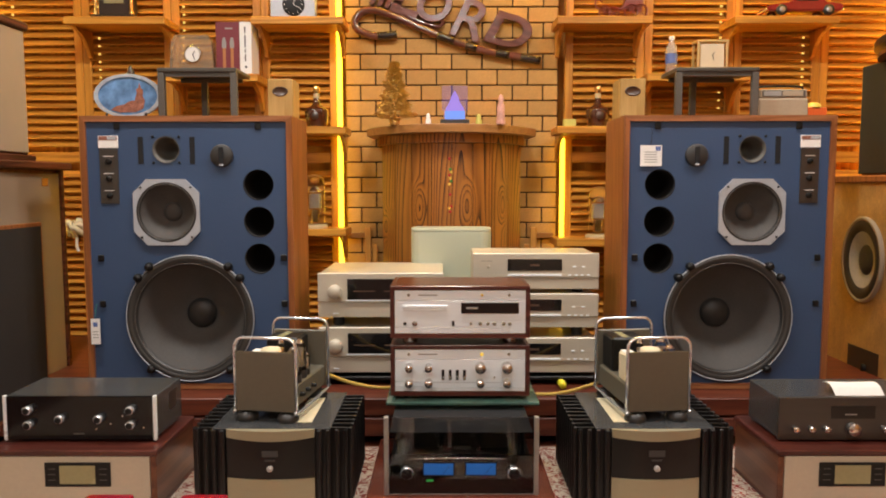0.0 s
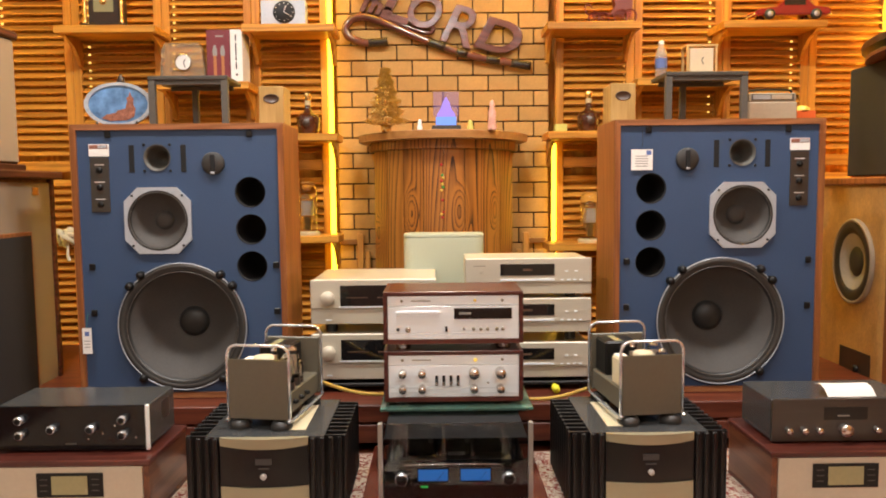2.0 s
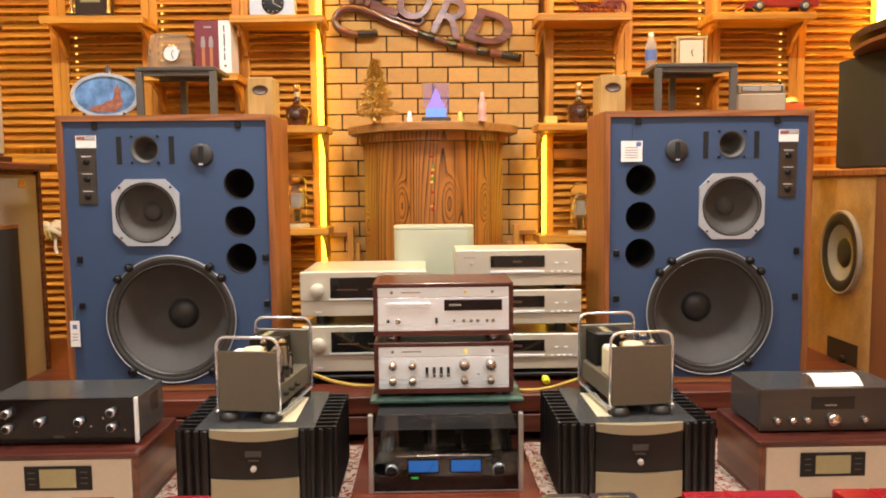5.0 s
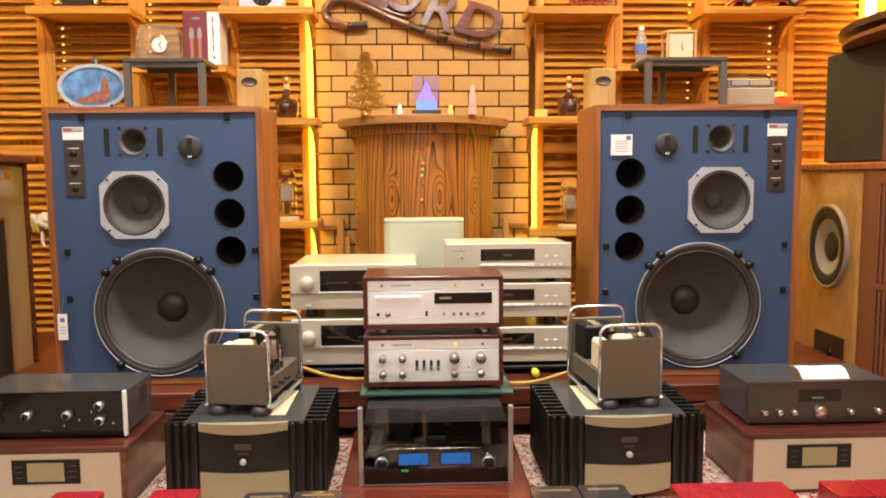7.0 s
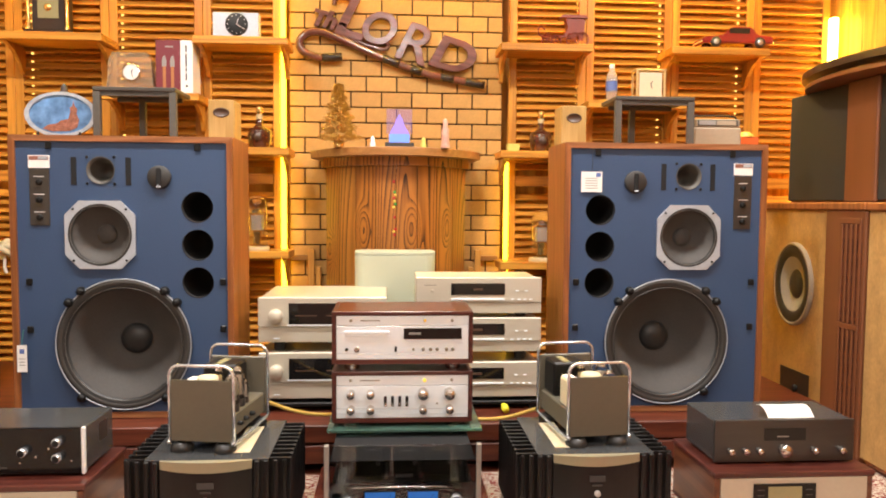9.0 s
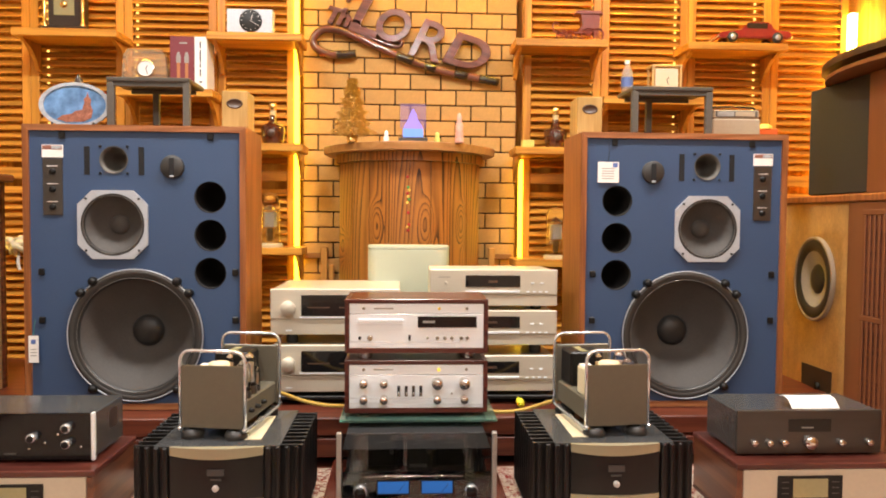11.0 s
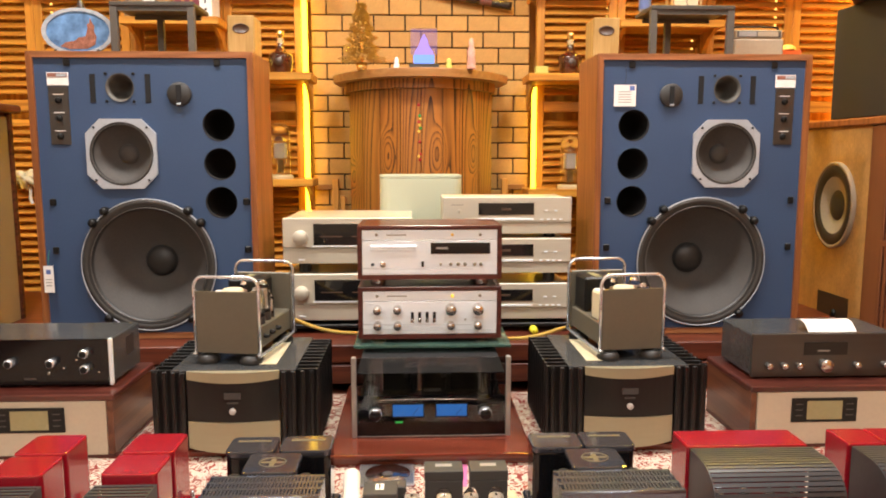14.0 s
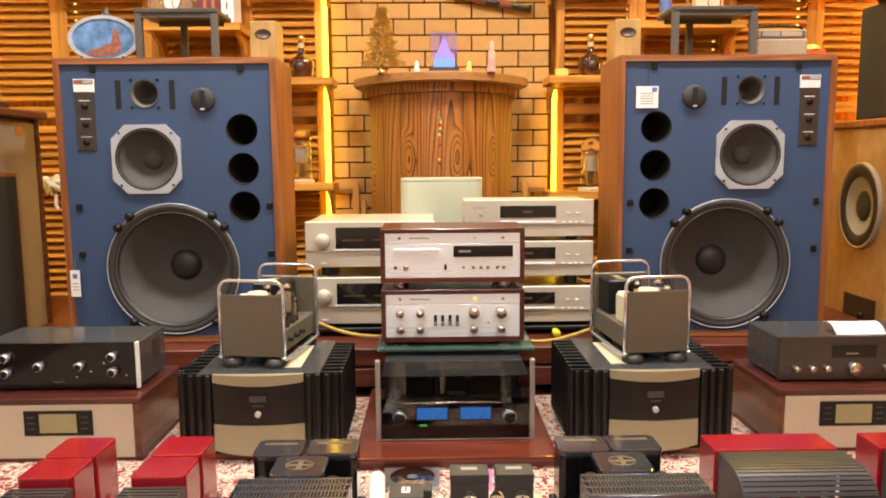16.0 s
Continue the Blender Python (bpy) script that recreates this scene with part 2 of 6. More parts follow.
# ---- building helpers ----
def box(bm, x0, x1, y0, y1, z0, z1, bevel=0.0, seg=1):
    vs = [bm.verts.new((x, y, z)) for x in (x0, x1) for y in (y0, y1) for z in (z0, z1)]
    fs = [bm.faces.new([vs[i] for i in q]) for q in ((0, 1, 3, 2), (4, 6, 7, 5), (0, 4, 5, 1), (2, 3, 7, 6), (0, 2, 6, 4), (1, 5, 7, 3))]
    if bevel:
        es = list({e for f in fs for e in f.edges})
        bmesh.ops.bevel(bm, geom=es, offset=bevel, segments=seg, profile=0.6, affect="EDGES")
    return vs


def one_box(*a, **k):
    bm = bmesh.new()
    box(bm, *a, **k)
    return bm


def lathe(profile, seg=40, axis="y", cx=0.0, cy=0.0, cz=0.0, bm=None):
    """Turn (radius, height) pairs about an axis through (cx, cy, cz)."""
    bm = bm or bmesh.new()
    loops = []
    for r, h in profile:
        row = []
        for i in range(seg):
            a = 2 * math.pi * i / seg
            u, v = r * math.cos(a), r * math.sin(a)
            q = {"y": (u, h, v), "z": (u, v, h), "x": (h, u, v)}[axis]
            row.append(bm.verts.new((q[0] + cx, q[1] + cy, q[2] + cz)))
        loops.append(row)
    for a, b in zip(loops, loops[1:]):
        for i in range(seg):
            j = (i + 1) % seg
            f = bm.faces.new((a[i], a[j], b[j], b[i]))
            f.smooth = True
    for row, (r, h) in ((loops[0], profile[0]), (loops[-1], profile[-1])):
        if 1e-4 < r < 0.006:
            bm.faces.new(row)
    bmesh.ops.recalc_face_normals(bm, faces=bm.faces)
    return bm


def prism(outline, y0, y1, bm=None):
    """An outline in x and z, pushed from y0 to y1."""
    bm = bm or bmesh.new()
    a = [bm.verts.new((x, y0, z)) for x, z in outline]
    b = [bm.verts.new((x, y1, z)) for x, z in outline]
    n = len(outline)
    fs = [bm.faces.new(a), bm.faces.new(b)]
    for i in range(n):
        fs.append(bm.faces.new((a[i], a[(i + 1) % n], b[(i + 1) % n], b[i])))
    bmesh.ops.recalc_face_normals(bm, faces=fs)
    return bm


def flat(outline, z0, z1, bevel=0.0):
    """An outline in x and y, raised from z0 to z1."""
    bm = bmesh.new()
    a = [bm.verts.new((x, y, z0)) for x, y in outline]
    b = [bm.verts.new((x, y, z1)) for x, y in outline]
    n = len(outline)
    top = bm.faces.new(b)
    bm.faces.new(a)
    for i in range(n):
        bm.faces.new((a[i], a[(i + 1) % n], b[(i + 1) % n], b[i]))
    bmesh.ops.recalc_face_normals(bm, faces=bm.faces)
    if bevel:
        bmesh.ops.bevel(bm, geom=list(top.edges), offset=bevel, segments=2, profile=0.6, affect="EDGES")
    return bm


def rounded(cx, cy, w, h, r, seg=5):
    pts = []
    for sx, sy, a0 in ((1, 1, 0), (-1, 1, 90), (-1, -1, 180), (1, -1, 270)):
        for i in range(seg + 1):
            a = radians(a0 + 90 * i / seg)
            pts.append((cx + sx * (w / 2 - r) + r * math.cos(a), cy + sy * (h / 2 - r) + r * math.sin(a)))
    return pts


def ring_xz(outer, inner, y0, y1):
    """A plate between two outlines of as many points."""
    bm = bmesh.new()
    n = len(outer)
    v = [[bm.verts.new((x, y, z)) for x, z in o] for y in (y0, y1) for o in (outer, inner)]
    for i in range(n):
        j = (i + 1) % n
        for a, b in ((v[0], v[1]), (v[2], v[3]), (v[0], v[2]), (v[1], v[3])):
            bm.faces.new((a[i], a[j], b[j], b[i]))
    bmesh.ops.recalc_face_normals(bm, faces=bm.faces)
    return bm


def tube(points, r, seg=10, closed=False):
    bm = bmesh.new()
    pts = [Vector(p) for p in points]
    n = len(pts)
    rows = []
    up = Vector((0.13, 0.27, 1)).normalized()
    for i, p in enumerate(pts):
        d = (pts[(i + 1) % n] - pts[i - 1]) if closed else (pts[min(i + 1, n - 1)] - pts[max(i - 1, 0)])
        d.normalize()
        s = d.cross(up)
        if s.length < 0.05:
            s = d.cross(Vector((1, 0.1, 0)))
        s.normalize()
        w = s.cross(d)
        rows.append([bm.verts.new(p + r * (math.cos(2 * math.pi * k / seg) * s + math.sin(2 * math.pi * k / seg) * w)) for k in range(seg)])
    for i in range(n if closed else n - 1):
        a, b = rows[i], rows[(i + 1) % n]
        for k in range(seg):
            f = bm.faces.new((a[k], a[(k + 1) % seg], b[(k + 1) % seg], b[k]))
            f.smooth = True
    if not closed:
        bm.faces.new(rows[0])
        bm.faces.new(rows[-1])
    bmesh.ops.recalc_face_normals(bm, faces=bm.faces)
    return bm


def curve(points, steps=6):
    """A smooth line through the points."""
    pts = [Vector(p) for p in points]
    out = []
    for i in range(len(pts) - 1):
        p0, p1, p2, p3 = pts[max(i - 1, 0)], pts[i], pts[i + 1], pts[min(i + 2, len(pts) - 1)]
        for k in range(steps):
            t = k / steps
            out.append(0.5 * ((2 * p1) + (p2 - p0) * t + (2 * p0 - 5 * p1 + 4 * p2 - p3) * t * t + (3 * p1 - p0 - 3 * p2 + p3) * t ** 3))
    out.append(pts[-1])
    return out


def mesh_of(name, bm, material):
    me = bpy.data.meshes.new(name)
    bm.to_mesh(me)
    bm.free()
    me.materials.append(M[material])
    return me


def part(name, bm, material, parent, label=""):
    ob = new(name, mesh_of(name, bm, material))
    ob.parent = parent
    return tagged(ob, label)


def shared(name, me, parent, m):
    ob = new(name, me)
    ob.parent = parent
    ob.matrix_basis = m
    return ob


def thing(name, place, label, category, group="", turn=0):
    ob = new(name)
    ob.empty_display_size = 0.05
    ob.matrix_basis = pose(*place, 0, 0, turn)
    return tagged(ob, label, category, group)


def single(name, bm, material, place, label, category, group="", kind="", turn=0):
    ob = new(name, mesh_of(name, bm, material))
    ob.matrix_basis = pose(*place, 0, 0, turn)
    return tagged(ob, label, category, group, kind)


def structure(name, bm, material, label):
    ob = new(name, mesh_of(name, bm, material))
    return tagged(ob, label, name.split("_")[0], "", "structure")


FLOOR = 0.075
DECK = 0.247

# ---- smaller materials ----
M["bead_red"] = mat("bead_red", (0.45, 0.02, 0.02), 0.3)
M["bead_green"] = mat("bead_green", (0.05, 0.30, 0.06), 0.3)
M["dark_clock"] = mat("dark_clock", (0.022, 0.012, 0.009), 0.3, var=0.3, coat=0.3)
M["bench_top"] = mat("bench_top", (0.055, 0.050, 0.042), 0.38, var=0.25, scale=12)
M["bench_leg"] = mat("bench_leg", (0.075, 0.067, 0.056), 0.5, var=0.2)
M["pale_gold"] = mat("pale_gold", (0.62, 0.47, 0.22), 0.35, 0.3, var=0.1)
M["acrylic"] = mat("acrylic", (0.92, 0.82, 0.60), 0.10, var=0.1, bump=0, coat=0.5)
M["acrylic"].node_tree.nodes["Principled BSDF"].inputs["Transmission Weight"].default_value = 0.86
M["pane"] = glass("pane", (0.97, 0.98, 1.0), 0.02, 1.05)
M["pet"] = mat("pet", (0.90, 0.88, 0.84), 0.12, var=0.05, bump=0, coat=0.4)
M["pet"].node_tree.nodes["Principled BSDF"].inputs["Transmission Weight"].default_value = 0.75
M["book_red"] = mat("book_red", (0.17, 0.020, 0.030), 0.45, var=0.08)
M["brush_tan"] = mat("brush_tan", (0.42, 0.16, 0.05), 0.5)
M["neck_tan"] = mat("neck_tan", (0.50, 0.38, 0.20), 0.5)
M["seal_brown"] = mat("seal_brown", (0.050, 0.025, 0.014), 0.4)
M["carton_green"] = mat("carton_green", (0.55, 0.52, 0.12), 0.5)
M["toy_wood"] = mat("toy_wood", (0.19, 0.030, 0.012), 0.45, var=0.2)
M["car_red"] = mat("car_red", (0.27, 0.013, 0.012), 0.25, coat=0.7, bump=0)
M["label_blue"] = mat("label_blue", (0.10, 0.16, 0.40), 0.45)
M["porcelain"] = mat("porcelain", (0.34, 0.38, 0.42), 0.15, var=0.25, scale=30, coat=0.5, bump=0)
M["sky_paint"] = mat("sky_paint", (0.10, 0.22, 0.42), 0.2, var=0.7, scale=13, fine=30, bump=0, coat=0.4)
M["rock_paint"] = mat("rock_paint", (0.25, 0.105, 0.07), 0.25, var=0.6, scale=50, fine=200, bump=0)
M["maple"] = wood("maple", (0.34, 0.205, 0.065), (0.44, 0.28, 0.10), "z", 26, 0.4)
M["radio_grey"] = mat("radio_grey", (0.36, 0.29, 0.20), 0.5)
M["orange"] = mat("orange", (0.70, 0.12, 0.02), 0.5)
M["thread_green"] = mat("thread_green", (0.04, 0.25, 0.20), 0.6)
M["tinsel"] = mat("tinsel", (0.66, 0.46, 0.13), 0.4, 0.2, var=0.35, scale=40, bump=0)
M["bauble"] = mat("bauble", (0.85, 0.68, 0.35), 0.12, 0.9)
M["blue_glow"] = glow("blue_glow", (0.20, 0.36, 1.0), 1.3)
M["haze_glow"] = glow("haze_glow", (0.40, 0.26, 0.85), 0.7)
M["haze_glow"].node_tree.nodes["Principled BSDF"].inputs["Alpha"].default_value = 0.18
M["violet_glow"] = glow("violet_glow", (0.46, 0.30, 1.0), 1.0)
M["disc"] = mat("disc", (0.75, 0.72, 0.80), 0.12, 1.0, var=0.3, scale=20, bump=0)
M["figure_rose"] = mat("figure_rose", (0.60, 0.32, 0.26), 0.5, var=0.3, scale=30)
M["walnut_dark"] = wood("walnut_dark", (0.045, 0.014, 0.008), (0.13, 0.04, 0.02), "y", 30, 0.4)
M["cone_pale"] = mat("cone_pale", (0.32, 0.31, 0.295), 0.7, var=0.12)
M["yellow"] = mat("yellow", (0.75, 0.70, 0.03), 0.5)

# ---- the room ----
structure("floor", one_box(-2.5, 2.5, -5.0, 1.6, FLOOR - 0.1, FLOOR), "platform", "dark reddish wooden shop floor")
structure("ceiling", one_box(-2.5, 2.5, -5.0, 1.6, 2.86, 2.96), "ceiling", "plain cream ceiling above the listening room")
structure("wall_west", one_box(-2.55, -2.42, -5.0, 1.6, FLOOR, 2.86), "wall_paint", "plain warm painted side wall")
structure("wall_south", one_box(-2.42, 2.32, -5.0, -4.88, FLOOR, 2.86), "wall_paint", "plain warm painted rear wall")
structure("wall_north", one_box(-2.42, 2.5, 1.36, 1.5, FLOOR, 2.86), "pine", "pine boarded wall behind the louvred shutters")
wall_east = structure("wall_east", one_box(2.372, 2.45, -4.88, 1.36, FLOOR, 2.86), "pine", "side wall clad in upright pine boards")
plank_me = mesh_of("plank", one_box(-0.012, 0.0, -0.056, 0.056, 0, 2.7, bevel=0.003), "plank")
for i in range(24):
    shared("plank", plank_me, wall_east, pose(2.37, 1.27 - 0.115 * i, FLOOR + 0.02))

# low platform under the big loudspeakers, two boards high
deck = structure("platform", one_box(-2.0, 2.0, -0.11, 0.98, FLOOR + 0.03, DECK - 0.002), "platform", "low dark red wooden platform under the loudspeakers")
for z0, z1 in ((FLOOR + 0.034, 0.176), (0.183, DECK)):
    part("board", one_box(-2.0, 2.0, -0.13, -0.112, z0, z1, bevel=0.004), "platform", deck)


# ---- carpet ----
def carpet_material():
    m, n, l, p = nodes_of("carpet")
    tc = n.new("ShaderNodeTexCoord")
    noi = n.new("ShaderNodeTexNoise")
    noi.inputs["Scale"].default_value, noi.inputs["Detail"].default_value, noi.inputs["Distortion"].default_value = 40, 1.0, 1.8
    l.new(tc.outputs["Object"], noi.inputs["Vector"])
    r1 = n.new("ShaderNodeValToRGB")
    r1.color_ramp.interpolation = "CONSTANT"
    e = r1.color_ramp.elements
    e[0].color, e[0].position = (0.22, 0.025, 0.018, 1), 0.0
    e[1].color, e[1].position = (0.60, 0.52, 0.42, 1), 0.435
    x = e.new(0.62)
    x.color = (0.30, 0.05, 0.03, 1)
    l.new(noi.outputs[0], r1.inputs[0])
    fine = n.new("ShaderNodeTexNoise")
    fine.inputs["Scale"].default_value = 500
    l.new(tc.outputs["Object"], fine.inputs["Vector"])
    mx = n.new("ShaderNodeMixRGB")
    mx.blend_type, mx.inputs[0].default_value = "OVERLAY", 0.5
    l.new(r1.outputs[0], mx.inputs[1])
    l.new(fine.outputs[0], mx.inputs[2])
    l.new(mx.outputs[0], p.inputs["Base Color"])
    p.inputs["Roughness"].default_value = 0.95
    b = n.new("ShaderNodeBump")
    b.inputs["Strength"].default_value, b.inputs["Distance"].default_value = 0.6, 0.004
    l.new(fine.outputs[0], b.inputs["Height"])
    l.new(b.outputs[0], p.inputs["Normal"])
    return m


M["carpet"] = carpet_material()
single("carpet", one_box(-1.7, 1.7, -2.4, -0.16, 0, 0.008, bevel=0.003), "carpet", (0, 0, FLOOR), "red and cream patterned wool carpet on the floor", "carpet")


# ---- louvred wall ----
SLAT = 0.0396


def shutter(name, x0, x1, z_bottom, z_top):
    w = x1 - x0
    ob = new(name)
    ob.matrix_basis = pose(x0, 1.15, 0)
    tagged(ob, "orange pine louvred shutter panel lit from behind", "shutter", "louvred wall panels", "structure")
    for a, b in ((0.001, 0.042), (w - 0.042, w - 0.001)):
        part("stile", one_box(a, b, 0, 0.035, z_bottom, z_top, bevel=0.003), "pine", ob)
    for z in (z_bottom, 1.118, z_top - 0.06):
        part("rail", one_box(0.0425, w - 0.0425, 0.004, 0.031, z, z + 0.055, bevel=0.002), "pine_x", ob)
    bm = one_box(-(w - 0.083) / 2, (w - 0.083) / 2, -0.025, 0.025, -0.0035, 0.0035, bevel=0.0015)
    me = mesh_of("slat", bm, "pine_x")
    z = z_bottom + 0.08
    while z < z_top - 0.08:
        if abs(z - 1.145) > 0.045:
            shared("slat", me, ob, pose(w / 2, 0.018, z, 40 + random.uniform(-2, 2), 0, 0))
        z += SLAT
    return ob


for i, (a, b) in enumerate(((-2.41, -1.903), (-1.903, -1.445), (-1.445, -0.988), (-0.988, -0.60))):
    shutter("wall_shutter_west_%d" % (i + 1), a, b, 0.11, 2.55)
for i, (a, b) in enumerate(((0.565, 0.970), (0.970, 1.426), (1.426, 1.870), (1.870, 2.286))):
    shutter("wall_shutter_east_%d" % (i + 1), a, b, 0.11, 2.55)

# glowing strips at the edges of the panels
def strip(place, w, h, material="led", deep=0.008):
    bm = one_box(-w / 2, w / 2, -deep / 2, deep / 2, 0, h, bevel=0.001)
    return single("led_strip", bm, material, place, "glowing amber light strip beside the wall panels", "light strip", "light strips")


strip((-0.588, 1.136, 0.3), 0.024, 2.2, "led_edge", 0.024)
strip((0.555, 1.136, 0.3), 0.020, 0.94, "led_edge", 0.024)
strip((2.292, 1.128, 0.3), 0.032, 1.72, "led_corner", 0.04)
strip((-2.385, 1.128, 0.3), 0.018, 2.2, "led_corner", 0.024)
for sx in (-1.903, -1.445, -0.99, 0.97, 1.426, 1.87, -2.36):
    strip((sx, 1.34, 0.2), 0.010, 2.3)
for x0, x1, lit in ((-2.35, -0.62, "led_cove"), (-0.5, 0.5, "led_cove"), (0.6, 2.26, "led_cove_bright")):
    single("led_strip", one_box(x0, x1, -0.012, 0.012, 0, 0.02), lit, (0, 1.06, 2.5795), "glowing amber light strip above the wall panels", "light strip", "light strips")

cove = structure("cove", one_box(-2.41, 2.36, 0.96, 1.148, 2.60, 2.64), "pine_x", "pine cove board that holds the upper light strips")
part("cove_lip", one_box(-2.41, 2.36, 0.94, 0.959, 2.56, 2.64, bevel=0.003), "pine_x", cove)
# ---- brick panel ----
brick_wall = structure("wall_brick", one_box(-0.566, 0.538, 1.215, 1.34, 0.25, 2.6), "mortar", "dark jointed panel of yellow facing bricks")
full_me = mesh_of("brick", one_box(-0.0755, 0.0755, 0, 0.018, 0, 0.0725, bevel=0.0025), "brick")
BX0, BX1 = -0.566, 0.538
cut_me = {}
row = 0
z = 1.600 - 0.0795 * 14
while z < 2.5:
    off = -0.015 + (0.079 if row % 2 else 0.0)
    k0 = int((BX0 - off) / 0.158) - 2
    for k in range(k0, k0 + 12):
        a, b = max(off + 0.158 * k + 0.0035, BX0 + 0.002), min(off + 0.158 * (k + 1) - 0.0035, BX1 - 0.002)
        if b - a < 0.015:
            continue
        if b - a > 0.1509:
            me = full_me
        else:
            key = round(b - a, 3)
            if key not in cut_me:
                cut_me[key] = mesh_of("brick", one_box(-(b - a) / 2, (b - a) / 2, 0, 0.018, 0, 0.0725, bevel=0.0025), "brick")
            me = cut_me[key]
        shared("brick", me, brick_wall, pose((a + b) / 2, 1.2 + random.uniform(-0.0015, 0.0015), z + 0.0035))
    z += 0.0795
    row += 1


# ---- big blue loudspeakers ----
def circle(cx, cz, r, n=32):
    return [(cx + r * math.cos(2 * math.pi * i / n), cz + r * math.sin(2 * math.pi * i / n)) for i in range(n)]


def driver_bits(parent, cx, cz, R, depth, cap, cap_material="cap"):
    """Cone, surround and dust cap of a round driver with outer radius R."""
    drv = part("surround", lathe([(R * 0.985, -0.004), (R * 0.975, -0.0095), (R * 0.93, -0.0105), (R * 0.905, -0.008), (R * 0.89, -0.003), (R * 0.87, 0.001), (R * 0.87, 0.006), (R * 0.985, 0.006)], 56, "y", cx, 0, cz), "rubber", parent)
    prof = [(R * 0.875, 0.001)]
    for i in range(1, 9):
        t = i / 8
        prof.append((R * (0.875 + (cap - 0.875) * t), depth * (0.55 * t + 0.45 * t * (2 - t))))
    prof += [(cap * R * 0.98, depth * 1.0)]
    part("cone", lathe(prof + [(0.001, depth)], 56, "y", cx, 0, cz), "cone", drv)
    dome = [(cap * R * 1.02 * math.cos(a), depth - 0.002 - cap * R * 0.6 * math.sin(a)) for a in [i * math.pi / 16 for i in range(9)]]
    part("dust_cap", lathe(dome[:-1] + [(0.0005, dome[-1][1])], 40, "y", cx, 0, cz), cap_material, drv)
    # thin pale ring in place of the highlight along the surround
    edge = [(cx + R * 0.90 * math.cos(2 * math.pi * i / 64), -0.0085, cz + R * 0.90 * math.sin(2 * math.pi * i / 64)) for i in range(64)]
    part("edge_highlight", tube(edge, 0.0014, 6, True), "ring_grey", drv)
    return drv


def monitor(name, x, s, label, dx=0.0):
    """s = 1: ports on the +x side; s = -1: mirrored. The base is at the deck; heights are above it."""
    sp = thing(name, (x, 0, DECK), label, "loudspeaker", "pair of big monitors")
    W, H, t = 0.3835, 1.005, 0.021
    # cabinet: two sides, top, bottom and back, with mitred front edges
    for sx in (-1, 1):
        part("side_panel", prism([(sx * W + dx, 0.0), (sx * (W - t) + dx, t), (sx * (W - t) + dx, H - t), (sx * W + dx, H)], -0.009, 0.285), "walnut", sp)
    part("top_panel", prism([(-W + dx, H), (W + dx, H), (W - t + dx, H - t), (-W + t + dx, H - t)], -0.009, 0.285), "walnut_x", sp)
    part("bottom_panel", prism([(-W + dx, 0), (W + dx, 0), (W - t + dx, t), (-W + t + dx, t)], -0.009, 0.285), "walnut_x", sp)
    part("back_panel", one_box(-W + t + dx, W - t + dx, 0.26, 0.283, t, H - t), "matt_black", sp)
    # blue baffle with round openings
    holes = [(-0.012 * s, 0.513 - DECK, 0.205), (-0.0875 * s, 0.904 - DECK, 0.108), (-0.084 * s, 1.131 - DECK, 0.047)]
    holes += [(0.2475 * s, zz - DECK, 0.0545) for zz in (1.004, 0.869, 0.734)]
    baffle = bmesh.new()
    edges = []
    def loop(pts):
        vs = [baffle.verts.new((px, 0.0, pz)) for px, pz in pts]
        for i in range(len(vs)):
            edges.append(baffle.edges.new((vs[i], vs[(i + 1) % len(vs)])))
    loop([(-W + t + dx, t), (W - t + dx, t), (W - t + dx, H - t), (-W + t + dx, H - t)])
    for hx, hz, hr in holes:
        loop(circle(hx, hz, hr, 40))
    bmesh.ops.triangle_fill(baffle, use_beauty=True, use_dissolve=False, edges=edges)
    inside = [f for f in baffle.faces if any((f.calc_center_median().x - hx) ** 2 + (f.calc_center_median().z - hz) ** 2 < (hr * 0.97) ** 2 for hx, hz, hr in holes)]
    bmesh.ops.delete(baffle, geom=inside, context="FACES_ONLY")
    ext = bmesh.ops.extrude_face_region(baffle, geom=list(baffle.faces))
    bmesh.ops.translate(baffle, verts=[v for v in ext["geom"] if isinstance(v, bmesh.types.BMVert)], vec=(0, 0.02, 0))
    bmesh.ops.recalc_face_normals(baffle, faces=baffle.faces)
    part("baffle", baffle, "blue", sp, "matt blue painted baffle board")
    # woofer
    cx, cz = holes[0][:2]
    wf = part("woofer", lathe([(0.205, 0.0), (0.205, -0.006), (0.222, -0.014), (0.232, -0.012), (0.235, -0.001), (0.235, 0.0)], 64, "y", cx, 0, cz), "rim_dark", sp, "huge paper cone bass driver with grey metal rim")
    part("rim_edge", tube([(cx + 0.2345 * math.cos(2 * math.pi * i / 72), -0.0115, cz + 0.2345 * math.sin(2 * math.pi * i / 72)) for i in range(72)], 0.0022, 6, True), "cast", wf)
    driver_bits(wf, cx, cz, 0.226, 0.13, 0.25)
    for ang in (39, 53, 127, 141, -39, -53, -128):
        a = radians(ang if s > 0 else 180 - ang)
        px, pz = cx + 0.24 * math.cos(a), cz + 0.24 * math.sin(a)
        part("clamp", lathe([(0.015, 0.0), (0.016, -0.014), (0.012, -0.028), (0.004, -0.031)], 14, "y", px, 0, pz), "black", wf, "black clamp")
    # mid driver in an eight-sided silver frame
    cx, cz = holes[1][:2]
    o, c = 0.1205, 0.050
    octa = [(o, -o + c), (o, o - c), (o - c, o), (-o + c, o), (-o, o - c), (-o, -o + c), (-o + c, -o), (o - c, -o)]
    outer, inner = [], []
